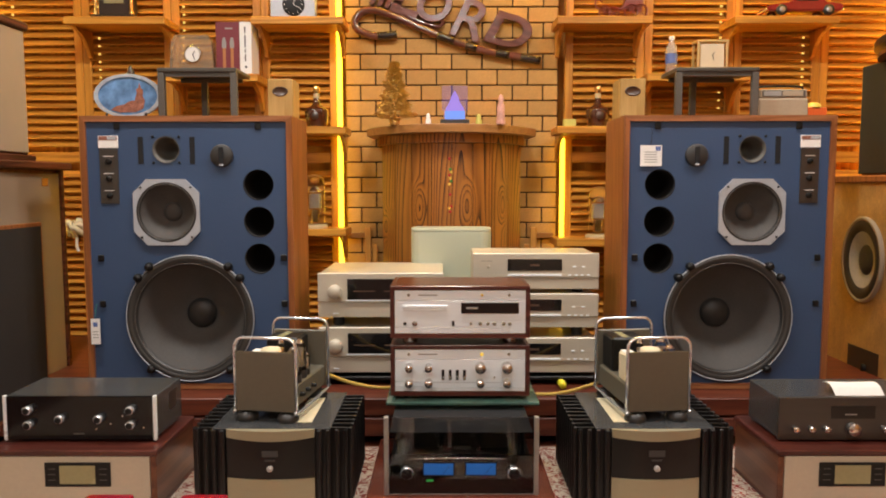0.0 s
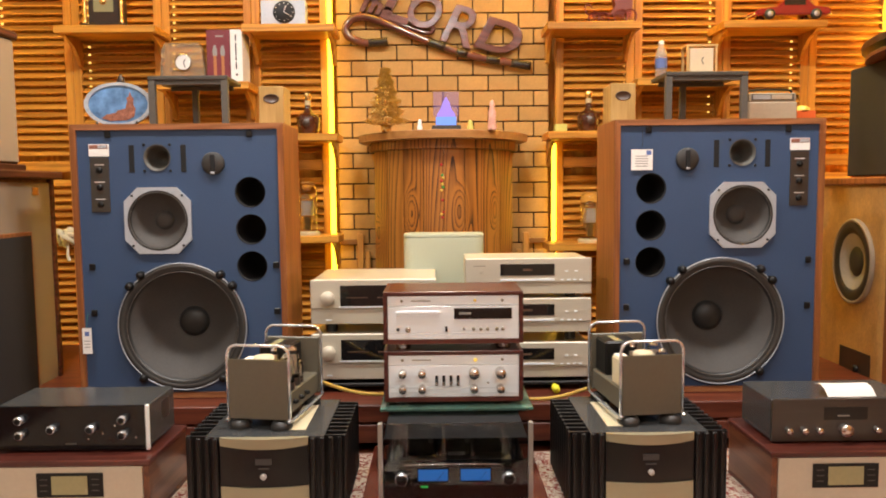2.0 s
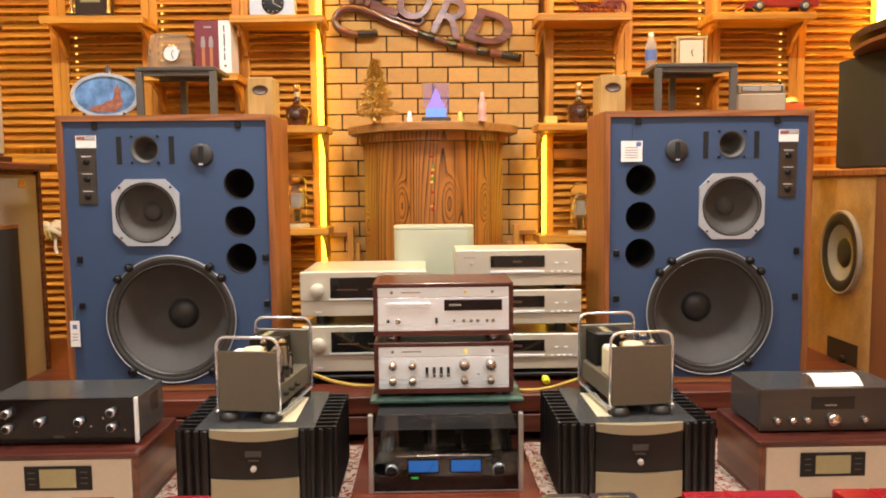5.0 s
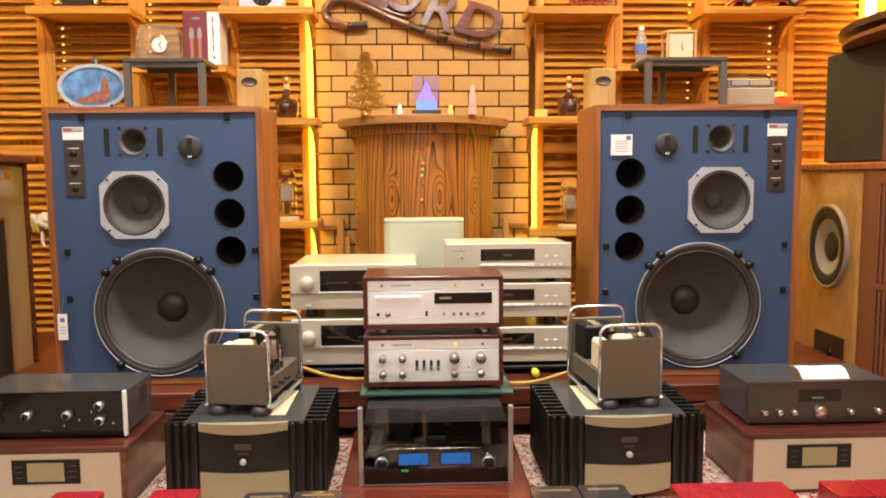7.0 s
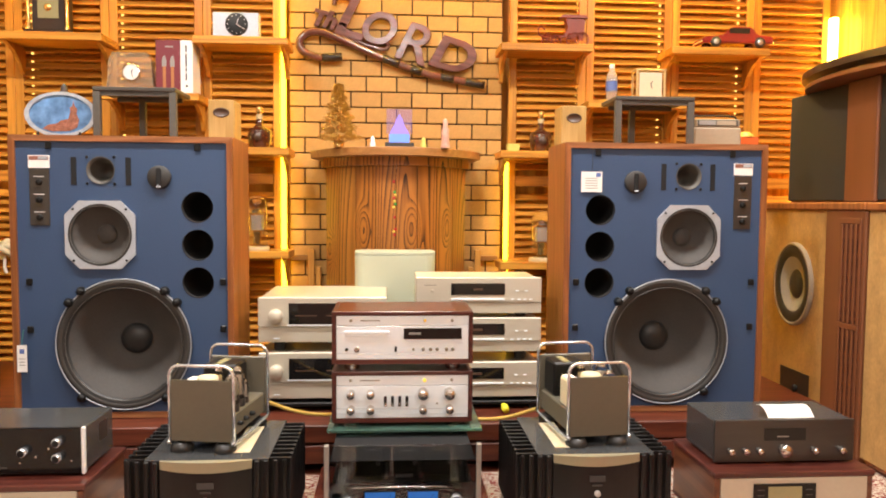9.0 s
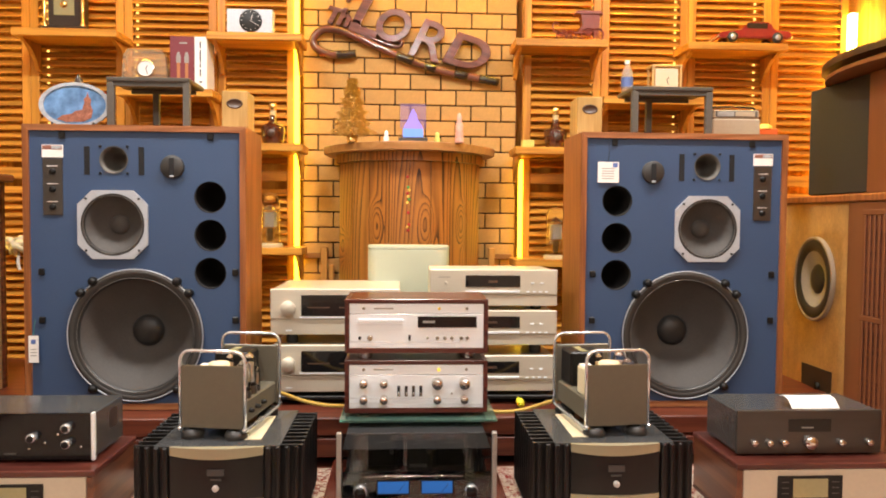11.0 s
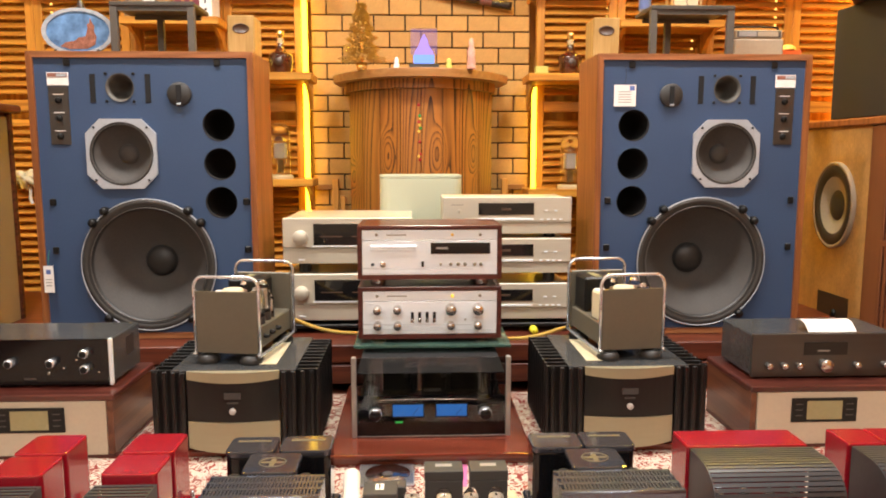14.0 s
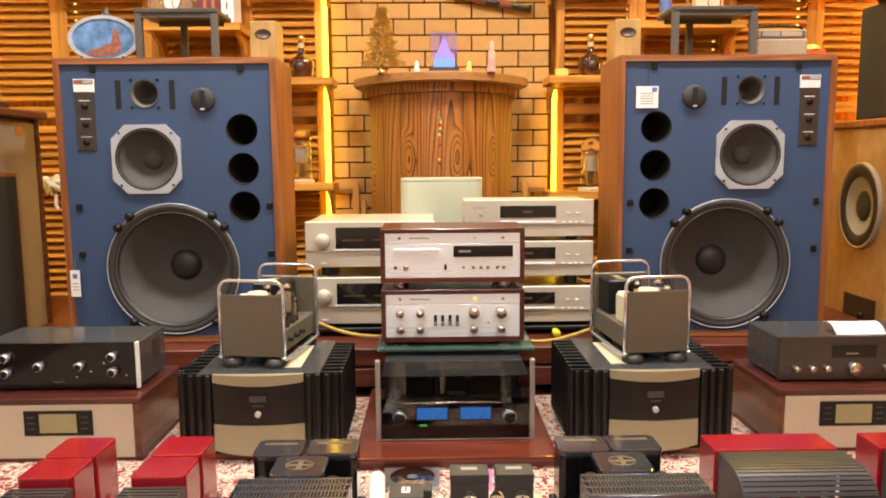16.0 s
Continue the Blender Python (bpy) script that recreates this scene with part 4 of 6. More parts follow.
def power_amp(name, x, label):
    base = single("amplifier_base", one_box(-0.20, 0.20, 0.012, 0.36, 0, 0.0195, bevel=0.003), "cherry", (x, -0.70, FLOOR + 0.008), "thin red wooden board under the power amplifier", "board", "amplifier boards")
    zb = FLOOR + 0.028
    u = thing(name, (x, -0.70, zb), label, "amplifier", "finned power amplifiers")
    H = 0.327 - zb
    part("chassis", one_box(-0.122, 0.122, 0.006, 0.365, 0.008, H - 0.006), "black", u)
    feet(u, (-0.15, 0.15), (0.05, 0.32), 0, 0.008)
    part("top_plate", one_box(-0.165, 0.165, 0.010, 0.368, H - 0.0055, H, bevel=0.001), "top_metal", u, "flat dark metal lid")
    part("gold_band", bowed_band(-0.122, 0.122, 0.0, 0.016, (H - 0.022, H - 0.030), (H, H - 0.001), 0.008), "gold_panel", u, "bowed champagne gold band")
    dark = part("dark_panel", bowed_band(-0.122, 0.122, 0.003, 0.013, (0.0865, 0.0855), (H - 0.0225, H - 0.0305), 0.008), "dark_face", u, "bowed black front panel")
    part("gold_panel", bowed_band(-0.122, 0.122, 0.0, 0.018, (0.012, 0.002), (0.0860, 0.0850), 0.008), "gold_panel", u, "bowed champagne gold lower panel")
    part("power_button", lathe([(0.0085, -0.010), (0.0085, -0.017), (0.006, -0.019), (0.001, -0.019)], 20, "y", 0, 0, 0.222 - zb - 0.002), "button", dark, "round white button")
    part("emblem", one_box(-0.022, 0.022, -0.0125, -0.008, 0.150, 0.167), "print_dark", dark)
    part("lettering", one_box(-0.014, 0.014, -0.0125, -0.008, 0.137, 0.142), "print_dark", dark)
    # fins along both sides, and three ribs at each front corner
    fin_me = mesh_of("fin", one_box(0, 0.066, -0.0030, 0.0030, 0.004, H - 0.003, bevel=0.0008), "fin")
    hook_me = mesh_of("fin_tip", one_box(0, 0.007, -0.0085, 0.0085, 0.004, H - 0.003, bevel=0.0012), "fin")
    for s in (-1, 1):
        part("heat_sink", one_box(min(s * 0.122, s * 0.158), max(s * 0.122, s * 0.158), 0.012, 0.366, 0.004, H - 0.006), "fin", u)
        for k in range(10):
            yy = 0.030 + 0.0355 * k
            f = shared("fin", fin_me, u, pose(s * 0.158, yy, 0, 0, 0, 0 if s > 0 else 180))
            shared("fin_tip", hook_me, f, pose(0.058, 0, 0))
        for k in range(4):
            xx = s * (0.1345 + 0.0245 * k)
            part("front_rib", one_box(xx - 0.0065, xx + 0.0065, -0.004 + 0.004 * k, 0.012, 0.004, H - 0.002, bevel=0.003), "fin", u)
    part("paper_slip", one_box(0.055 if x < 0 else -0.105, 0.105 if x < 0 else -0.055, 0.06, 0.30, H + 0.0003, H + 0.0015), "cream", u)
    return u


power_amp("power_amplifier", -0.5375, "black finned power amplifier with gold bands on the carpet")
power_amp("power_amplifier", 0.5335, "black finned power amplifier with gold bands and a cream slip")


# ---- grey valve amplifiers on top ----
def rounded_hoop(w, z0, z1, r, y, n=5):
    pts = [(-w / 2, y, z0)]
    for cx, a0 in ((-w / 2 + r, 180), (w / 2 - r, 90)):
        for i in range(n + 1):
            a = radians(a0 - 90 * i / n)
            pts.append((cx + r * math.cos(a), y, z1 - r + r * math.sin(a)))
    pts.append((w / 2, y, z0))
    return pts


def valve(parent, x, y, z, r, h, top="glass"):
    v = part("valve", lathe([(r, z), (r, z + h * 0.16), (r * 0.96, z + h * 0.2)], 20, "z", x, y, 0), "dark_metal", parent, "glass valve on a metal base")
    part("bulb", lathe([(r * 0.9, z + h * 0.2), (r * 0.98, z + h * 0.6), (r * 0.8, z + h * 0.85), (r * 0.4, z + h * 0.97), (0.001, z + h)], 20, "z", x, y, 0), "tube_glass", v)
    part("plate", lathe([(r * 0.55, z + h * 0.28), (r * 0.55, z + h * 0.75), (0.001, z + h * 0.76)], 12, "z", x, y, 0), "trim_grey", v)
    part("getter", lathe([(r * 0.62, z + h * 0.89), (r * 0.40, z + h * 0.95), (0.002, z + h * 0.985)], 14, "z", x, y, 0), "chrome", v)
    return v




def valve_amp(name, x, turn, label):
    """Valves stand along +x, transformer and capacitor box along -x."""
    z = 0.3275
    u = thing(name, (x, -0.625, z), label, "amplifier", "grey valve amplifiers", turn)
    w, D = 0.184, 0.29
    for fx in (-0.062, 0.062):
        for fy in (0.012, D - 0.02):
            part("rubber_foot", lathe([(0.030, 0), (0.032, 0.008), (0.026, 0.020), (0.012, 0.024)], 20, "z", fx, fy, 0), "rubber", u, "round black rubber isolation foot")
    part("front_plate", one_box(-w / 2 + 0.004, w / 2 - 0.004, -0.004, 0.004, 0.028, 0.2015, bevel=0.003, seg=2), "grey_paint", u, "plain olive-grey end plate")
    part("rear_plate", one_box(-w / 2 + 0.006, w / 2 - 0.006, D - 0.004, D + 0.004, 0.028, 0.2105, bevel=0.003), "grey_paint", u, "olive-grey rear end plate")
    for y in (-0.001, D):
        part("handle", tube(rounded_hoop(w, 0.024, 0.241 if y < 0.1 else 0.246, 0.028, y), 0.0046, 10), "chrome", u, "bent chrome tube handle")
    for sx in (-1, 1):
        part("runner", tube(curve([(sx * w / 2, -0.001, 0.030), (sx * w / 2, 0.012, 0.022), (sx * w / 2, D - 0.012, 0.022), (sx * w / 2, D, 0.030)], 4), 0.0048, 10), "chrome", u, "chrome tube runner")
    part("tray", one_box(-w / 2 + 0.010, w / 2 - 0.010, 0.005, D - 0.005, 0.034, 0.098, bevel=0.004), "grey_paint", u, "olive-grey chassis tray")
    part("transformer", one_box(-0.074, 0.030, D - 0.105, D - 0.010, 0.0985, 0.204, bevel=0.006), "black", u, "black transformer block")
    part("label_strip", one_box(-0.040, -0.018, D - 0.10, D - 0.016, 0.2043, 0.2052), "lcd", u)
    part("capacitor_box", one_box(-0.078, -0.040, 0.035, 0.115, 0.0985, 0.180, bevel=0.004), "cream", u, "cream painted capacitor box")
    part("lid", one_box(-0.0745, -0.0435, 0.039, 0.111, 0.1803, 0.1845, bevel=0.0015), "white", u)
    part("capacitor", lathe([(0.030, 0.0985), (0.030, 0.194), (0.026, 0.200), (0.001, 0.2005)], 24, "z", -0.004, 0.055, 0), "cream", u, "pale metal capacitor can")
    for k, (vx, vy, r, h) in enumerate(((0.060, 0.070, 0.022, 0.108), (0.056, 0.125, 0.023, 0.118), (0.066, 0.160, 0.011, 0.07), (0.040, 0.172, 0.011, 0.075), (-0.005, 0.135, 0.016, 0.112))):
        valve(u, vx, vy, 0.0985, r, h)
    for k in range(3):
        part("socket", lathe([(0.007, 0), (0.007, 0.012), (0.003, 0.016), (0.001, 0.016)], 12, "x", w / 2 - 0.0105, 0.06 + 0.05 * k, 0.066), "black", u)
    return u


valve_amp("valve_amplifier", -0.566, -9, "olive-grey valve amplifier with chrome handles on a power amplifier")
valve_amp("valve_amplifier", 0.5575, 6, "olive-grey valve amplifier with bright chrome tube handles")


# ---- side amplifiers on veneered boxes ----
def display_box(name, x0, x1, frame_x0, frame_x1, label):
    w = x1 - x0
    u = thing(name, (x0, -0.68, FLOOR + 0.008), label, "amplifier", "veneered amplifier boxes")
    H = 0.262 - FLOOR - 0.008
    part("side_panel", one_box(0, 0.018, 0, 0.305, 0.01, H - 0.0185, bevel=0.002), "walnut_y", u)
    part("side_panel", one_box(w - 0.018, w, 0, 0.305, 0.01, H - 0.0185, bevel=0.002), "walnut_y", u)
    part("top_panel", one_box(-0.004, w + 0.004, -0.006, 0.309, H - 0.018, H, bevel=0.003), "rosewood", u, "dark red veneered lid")
    part("base_panel", one_box(0, w, 0.0, 0.305, 0.0, 0.0098), "rosewood", u)
    part("front_panel", one_box(0.0185, w - 0.0185, -0.003, 0.012, 0.0102, H - 0.019, bevel=0.001), "ivory", u, "ivory metal front panel")
    fr = part("display_frame", one_box(frame_x0 - x0, frame_x1 - x0, -0.007, -0.003, 0.158 - FLOOR - 0.008, 0.227 - FLOOR - 0.008, bevel=0.001), "black", u, "black display surround")
    c = (frame_x0 + frame_x1) / 2 - x0
    part("lcd", plate(c - 0.050, c + 0.050, -0.007, 0.166 - FLOOR - 0.008, 0.219 - FLOOR - 0.008, 0.001), "lcd", fr, "olive display glass")
    for k in range(3):
        for s in (-1, 1):
            part("mark", plate(c + s * 0.072 - 0.010, c + s * 0.072 + 0.010, -0.007, 0.176 + 0.016 * k - FLOOR - 0.008, 0.1785 + 0.016 * k - FLOOR - 0.008, 0.0006), "print_dark", fr)
    return u


display_box("veneered_amplifier", -1.335, -0.865, -1.177, -0.992, "ivory-fronted amplifier in dark red veneer with an olive display")
display_box("veneered_amplifier", 0.883, 1.357, 0.997, 1.183, "ivory-fronted amplifier in dark red veneer beside the speaker")

a = thing("black_amplifier", (-1.325, -0.62, 0.262), "black hi-fi amplifier with chrome knobs on a veneered box", "amplifier")
feet(a, (0.05, 0.39), (0.04, 0.18), 0, 0.010)
part("case", one_box(0.004, 0.437, 0.010, 0.215, 0.010, 0.135, bevel=0.003), "top_metal", a, "dark grey metal cover")
part("front_panel", one_box(0.010, 0.431, 0.0, 0.009, 0.008, 0.136, bevel=0.001), "gloss_black", a, "glossy black glass front")
for x0 in (0.0, 0.4315):
    part("end_trim", one_box(x0, x0 + 0.0095, -0.003, 0.010, 0.006, 0.138, bevel=0.002), "silver", a, "silver end strip")
for kx, kz in ((0.077, 0.098), (0.077, 0.055), (0.168, 0.072), (0.279, 0.072), (0.370, 0.098), (0.370, 0.055)):
    kn = knob(a, kx, kz, 0.0108, 0.0205, 0.0, "black", "knob")
    part("knob_ring", lathe([(0.0112, -0.001), (0.0124, -0.003), (0.0124, -0.0195), (0.0095, -0.0212)], 24, "y", kx, 0, kz), "chrome", kn, "chrome knob ring")
part("lettering", plate(0.20, 0.232, 0.0, 0.024, 0.028, 0.0005), "print_dark", a)
for kx, kz in ((0.345, 0.079), (0.268, 0.040), (0.310, 0.056), (0.405, 0.044)):
    knob(a, kx, kz, 0.003, 0.004, 0.0, "silver_knob", "toggle")
part("side_vent", one_box(0.437, 0.4375, 0.11, 0.17, 0.06, 0.115), "dark_metal", a)

b = thing("grey_amplifier", (0.907, -0.62, 0.262), "dark grey metal amplifier with knobs on a veneered box", "amplifier")
feet(b, (0.05, 0.38), (0.04, 0.18), 0, 0.008)
part("case", one_box(0.003, 0.425, 0.009, 0.215, 0.008, 0.129, bevel=0.003), "gloss_metal", b, "polished dark cover")
part("front_panel", one_box(0, 0.428, 0, 0.0088, 0.006, 0.132, bevel=0.002), "dark_metal", b, "brushed dark grey front")
part("recess", plate(0.151, 0.277, 0.0, 0.070, 0.107, 0.0015), "dark_face", b)
part("lettering", plate(0.19, 0.225, -0.0015, 0.080, 0.084, 0.0005), "print_light", b)
for kx, r in ((0.047, 0.0095), (0.092, 0.0095), (0.135, 0.0095), (0.213, 0.019), (0.303, 0.0095), (0.386, 0.0095)):
    knob(b, kx, 0.041, r, 0.020, 0.0, "silver_knob", "knob", "polished metal knob")
bm = bmesh.new()
rows = []
for q in curve([(0, 0.0, 0.001), (0, 0.008, 0.010), (0, 0.020, 0.022), (0, 0.034, 0.028), (0, 0.050, 0.029), (0, 0.066, 0.024)], 4):
    rows.append([bm.verts.new((x - 0.10 * q.y, q.y + dy, q.z + dz)) for x, dy, dz in ((0, 0, 0), (0.072, 0, -0.002 * q.y / 0.1), (0.142, 0, 0), (0.142, 0.0007, -0.0008), (0.072, 0.0007, -0.0028), (0, 0.0007, -0.0008))])
for a, b in zip(rows, rows[1:]):
    for k in range(6):
        bm.faces.new((a[k], a[(k + 1) % 6], b[(k + 1) % 6], b[k]))
bm.faces.new(rows[0])
bm.faces.new(rows[-1])
bmesh.ops.recalc_face_normals(bm, faces=bm.faces)
single("paper_sheet", bm, "white", (1.079, -0.60, 0.3925), "curled white sheet of paper on the grey amplifier", "paper")

# yellow speaker cables
for pts in (((-0.455, -0.30, 0.385), (-0.43, -0.28, 0.368), (-0.36, -0.25, 0.334), (-0.28, -0.22, 0.312), (-0.2, -0.18, 0.305), (-0.12, -0.1, 0.30)),
            ((0.465, -0.30, 0.352), (0.43, -0.28, 0.335), (0.36, -0.25, 0.305), (0.29, -0.22, 0.288), (0.2, -0.18, 0.285), (0.12, -0.1, 0.29))):
    single("speaker_cable", tube(curve(pts), 0.0062, 10), "yellow_cable", (0, 0, 0), "thick yellow cable hanging between the amplifiers", "cable", "speaker cables")

# ---- drum-fronted cabinet under the brick panel ----
cab = thing("drum_cabinet", (-0.018, 0.98, DECK), "curved cabinet of dark-grained pine staves against the brick wall", "cabinet")
R, HC = 0.46, 0.995
n_st = 8
half = 0.86

for k in range(n_st):
    a0, a1 = -half + 2 * half * k / n_st, -half + 2 * half * (k + 1) / n_st
    bm = bmesh.new()
    pts = []
    for i in range(5):
        a = a0 + 0.003 + (a1 - a0 - 0.006) * i / 4
        pts.append((0.342 / math.sin(half) * math.sin(a), -0.27 * (math.cos(a) - math.cos(half)) / (1 - math.cos(half))))
    for i in range(4, -1, -1):
        a = a0 + 0.003 + (a1 - a0 - 0.006) * i / 4
        pts.append((0.318 / math.sin(half) * math.sin(a), -0.24 * (math.cos(a) - math.cos(half)) / (1 - math.cos(half)) + 0.02))
    bm.free()
    part("stave", flat(pts, 0.0, HC - 0.045), "drum", cab)
part("back_board", one_box(-0.33, 0.33, 0.045, 0.065, 0.0, HC - 0.045), "drum", cab)
lid = [(0.415 * math.sin(a) / math.sin(1.05), -0.34 * (math.cos(a) - math.cos(1.05)) / (1 - math.cos(1.05)) - 0.02) for a in [-1.05 + 2.1 * i / 28 for i in range(29)]]
lid += [(0.40, 0.19), (-0.40, 0.19)]
part("top_board", flat(lid, HC - 0.002, HC + 0.035, 0.006), "oak_x", cab, "thick rounded oak top board")
lid2 = [(x * 0.855, y * 0.80) for x, y in lid]
part("moulding", flat(lid2, HC - 0.0445, HC - 0.0025), "drum", cab)
for i, (zz, m) in enumerate(((1.123, "bead_red"), (1.075, "bead_green"), (1.062, "gold_dot"), (1.048, "bead_red"), (1.034, "gold_dot"), (1.020, "bead_green"), (1.006, "gold_dot"), (0.960, "bead_red"), (0.905, "bead_red"), (0.895, "gold_dot"), (0.88, "bead_red"))):
    part("inlay", lathe([(0.007, 0.0), (0.006, -0.004), (0.002, -0.005)], 8, "y", -0.008 + 0.004 * (i % 3 - 1), -0.2695, zz - DECK), m, cab, "small coloured bead")

box_w = thing("pale_speaker", (-0.0245, 0.50, DECK), "pale green cloth-covered box standing behind the stack", "loudspeaker")
part("body", flat(rounded(0, 0.0, 0.342, 0.16, 0.045), 0.0, 0.560, 0.006), "pale_green", box_w)
part("lid", flat(rounded(0, 0.0, 0.344, 0.162, 0.045), 0.5605, 0.573, 0.005), "pale_green", box_w)

# ---- pine frames on the bricks beside the cabinet ----
for px, sx in ((-0.455, -1), (0.415, 1)):
    u = thing("pine_frame", (px, 1.165, DECK), "small pine post with a crossbar against the bricks", "frame", "pine frames")
    part("post", one_box(-0.016, 0.016, 0.0, 0.028, 0, 0.535, bevel=0.003), "plank", u)
    part("inner_post", one_box(-sx * 0.036 - 0.013, -sx * 0.036 + 0.013, 0.004, 0.030, 0, 0.445, bevel=0.003), "plank", u)
    part("crossbar", one_box(min(sx * 0.0165, sx * 0.105), max(sx * 0.0165, sx * 0.105), 0.004, 0.026, 0.478, 0.505, bevel=0.003), "oak_x", u)

# ---- wall shelves ----
def wall_shelf(x0, x1, z, label="plain pine wall shelf on curved brackets"):
    u = thing("wall_shelf", (x0, 0.93, z), label, "shelf", "pine wall shelves")
    w = x1 - x0
    part("board", one_box(0, w, 0, 0.215, -0.036, 0, bevel=0.003), "pine_x", u)
    for bx in (0.03, w - 0.03):
        prof = [(0.214, -0.0365), (0.03, -0.0365), (0.06, -0.05), (0.12, -0.075), (0.17, -0.12), (0.19, -0.16), (0.214, -0.165)]
        bm = bmesh.new()
        a = [bm.verts.new((bx - 0.009, y, zz)) for y, zz in prof]
        b = [bm.verts.new((bx + 0.009, y, zz)) for y, zz in prof]
        bm.faces.new(a)
        bm.faces.new(b)
        for i in range(len(prof)):
            j = (i + 1) % len(prof)
            bm.faces.new((a[i], a[j], b[j], b[i]))
        bmesh.ops.recalc_face_normals(bm, faces=bm.faces)
        part("bracket", bm, "pine", u)
    return u


T1, T2, T3 = 1.812, 1.540, 1.288
wall_shelf(-1.885, -1.40, T1)
wall_shelf(-0.985, -0.537, T1)
wall_shelf(-1.41, -0.955, T2)
wall_shelf(-0.985, -0.532, T3)
wall_shelf(-0.985, -0.537, 0.787)
wall_shelf(0.490, 0.948, T1)
wall_shelf(1.345, 1.848, T1)
wall_shelf(0.928, 1.431, T2)
wall_shelf(0.495, 0.948, T3)
wall_shelf(0.500, 0.948, 0.736)


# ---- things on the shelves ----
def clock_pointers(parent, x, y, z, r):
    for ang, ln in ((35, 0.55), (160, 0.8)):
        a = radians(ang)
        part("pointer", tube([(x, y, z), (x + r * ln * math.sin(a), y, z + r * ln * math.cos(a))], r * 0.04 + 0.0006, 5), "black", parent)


u = thing("mantel_clock", (-1.665, 1.03, T1), "dark wooden mantel clock with a glass door on a shelf", "clock")
part("base", one_box(-0.105, 0.105, -0.06, 0.06, 0, 0.02, bevel=0.004), "dark_clock", u)
for sx in (-0.088, 0.088):
    part("column", lathe([(0.012, 0.0205), (0.012, 0.035), (0.008, 0.04), (0.008, 0.22), (0.012, 0.225)], 14, "z", sx, -0.045, 0), "brass", u, "brass corner column")
part("case", one_box(-0.075, 0.075, -0.04, 0.055, 0.0205, 0.24, bevel=0.003), "dark_clock", u)
part("dial", one_box(-0.048, 0.048, -0.0425, -0.0405, 0.075, 0.21, bevel=0.001), "lcd", u, "pale green-gold dial panel")
part("pendulum", lathe([(0.017, -0.046), (0.012, -0.051), (0.001, -0.052)], 18, "y", 0, 0, 0.125), "brass", u)
part("cornice", one_box(-0.105, 0.105, -0.06, 0.06, 0.2405, 0.262, bevel=0.004), "dark_clock", u)

u = thing("table_clock", (-0.795, 1.03, T1), "white table clock with a round black dial on a shelf", "clock")
part("body", one_box(-0.110, 0.110, -0.03, 0.03, 0, 0.128, bevel=0.003), "cast", u)
part("dial", lathe([(0.054, -0.0305), (0.054, -0.034), (0.05, -0.035), (0.001, -0.035)], 36, "y", 0.005, 0, 0.070), "black", u, "round black dial")
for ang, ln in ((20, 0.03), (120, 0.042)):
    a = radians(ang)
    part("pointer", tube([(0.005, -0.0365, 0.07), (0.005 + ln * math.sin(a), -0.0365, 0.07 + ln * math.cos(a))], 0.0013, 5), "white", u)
for k in range(12):
    a = radians(30 * k)
    part("hour_mark", lathe([(0.0022, -0.035), (0.0022, -0.0365), (0.001, -0.0366)], 6, "y", 0.005 + 0.043 * math.sin(a), 0, 0.07 + 0.043 * math.cos(a)), "white", u)

u = thing("crystal_clock", (-1.287, 1.0, T2), "clear crystal block clock with a round white dial", "clock")
part("block", prism([(-0.112, 0), (0.112, 0), (0.098, 0.160), (0.08, 0.192), (-0.08, 0.192), (-0.098, 0.160)], -0.03, 0.03), "acrylic", u, "clear bevelled block")
part("rim", lathe([(0.036, -0.031), (0.043, -0.033), (0.043, -0.038), (0.036, -0.039)], 32, "y", 0.008, 0, 0.098), "silver_knob", u)
part("dial", lathe([(0.037, -0.034), (0.001, -0.0345)], 32, "y", 0.008, 0, 0.098), "white", u, "white dial")
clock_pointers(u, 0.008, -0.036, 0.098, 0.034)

for i, (x0, x1, m, lab) in enumerate(((-1.160, -1.046, "book_red", "thick dark red boxed book with two printed brushes"), (-1.045, -0.987, "white", "white boxed book with dark spine lettering"))):
    u = thing("book", (x0, 0.95, T2), lab, "book", "books on the shelf")
    part("cover", one_box(0, x1 - x0, 0, 0.14, 0, 0.25, bevel=0.0015), m, u)
    if m == "book_red":
        for bx in (0.040, 0.078):
            part("printed_brush", plate(bx - 0.007, bx + 0.007, 0, 0.012, 0.125, 0.0006), "brush_tan", u)
            part("brush_tip", prism([(bx - 0.010, 0.125), (bx + 0.010, 0.125), (bx + 0.011, 0.150), (bx + 0.004, 0.178), (bx - 0.006, 0.172), (bx - 0.011, 0.150)], -0.0009, 0), "print_light", u)
        part("lettering", plate(0.045, 0.082, 0, 0.215, 0.222, 0.0006), "print_light", u)
    else:
        for k, (sz, sh, sw) in enumerate(((0.030, 0.010, 0.010), (0.062, 0.034, 0.006), (0.104, 0.018, 0.006), (0.128, 0.058, 0.006), (0.196, 0.030, 0.006))):
            part("spine_lettering", plate(0.024, 0.024 + sw, 0, sz, sz + sh, 0.0006), "black", u)

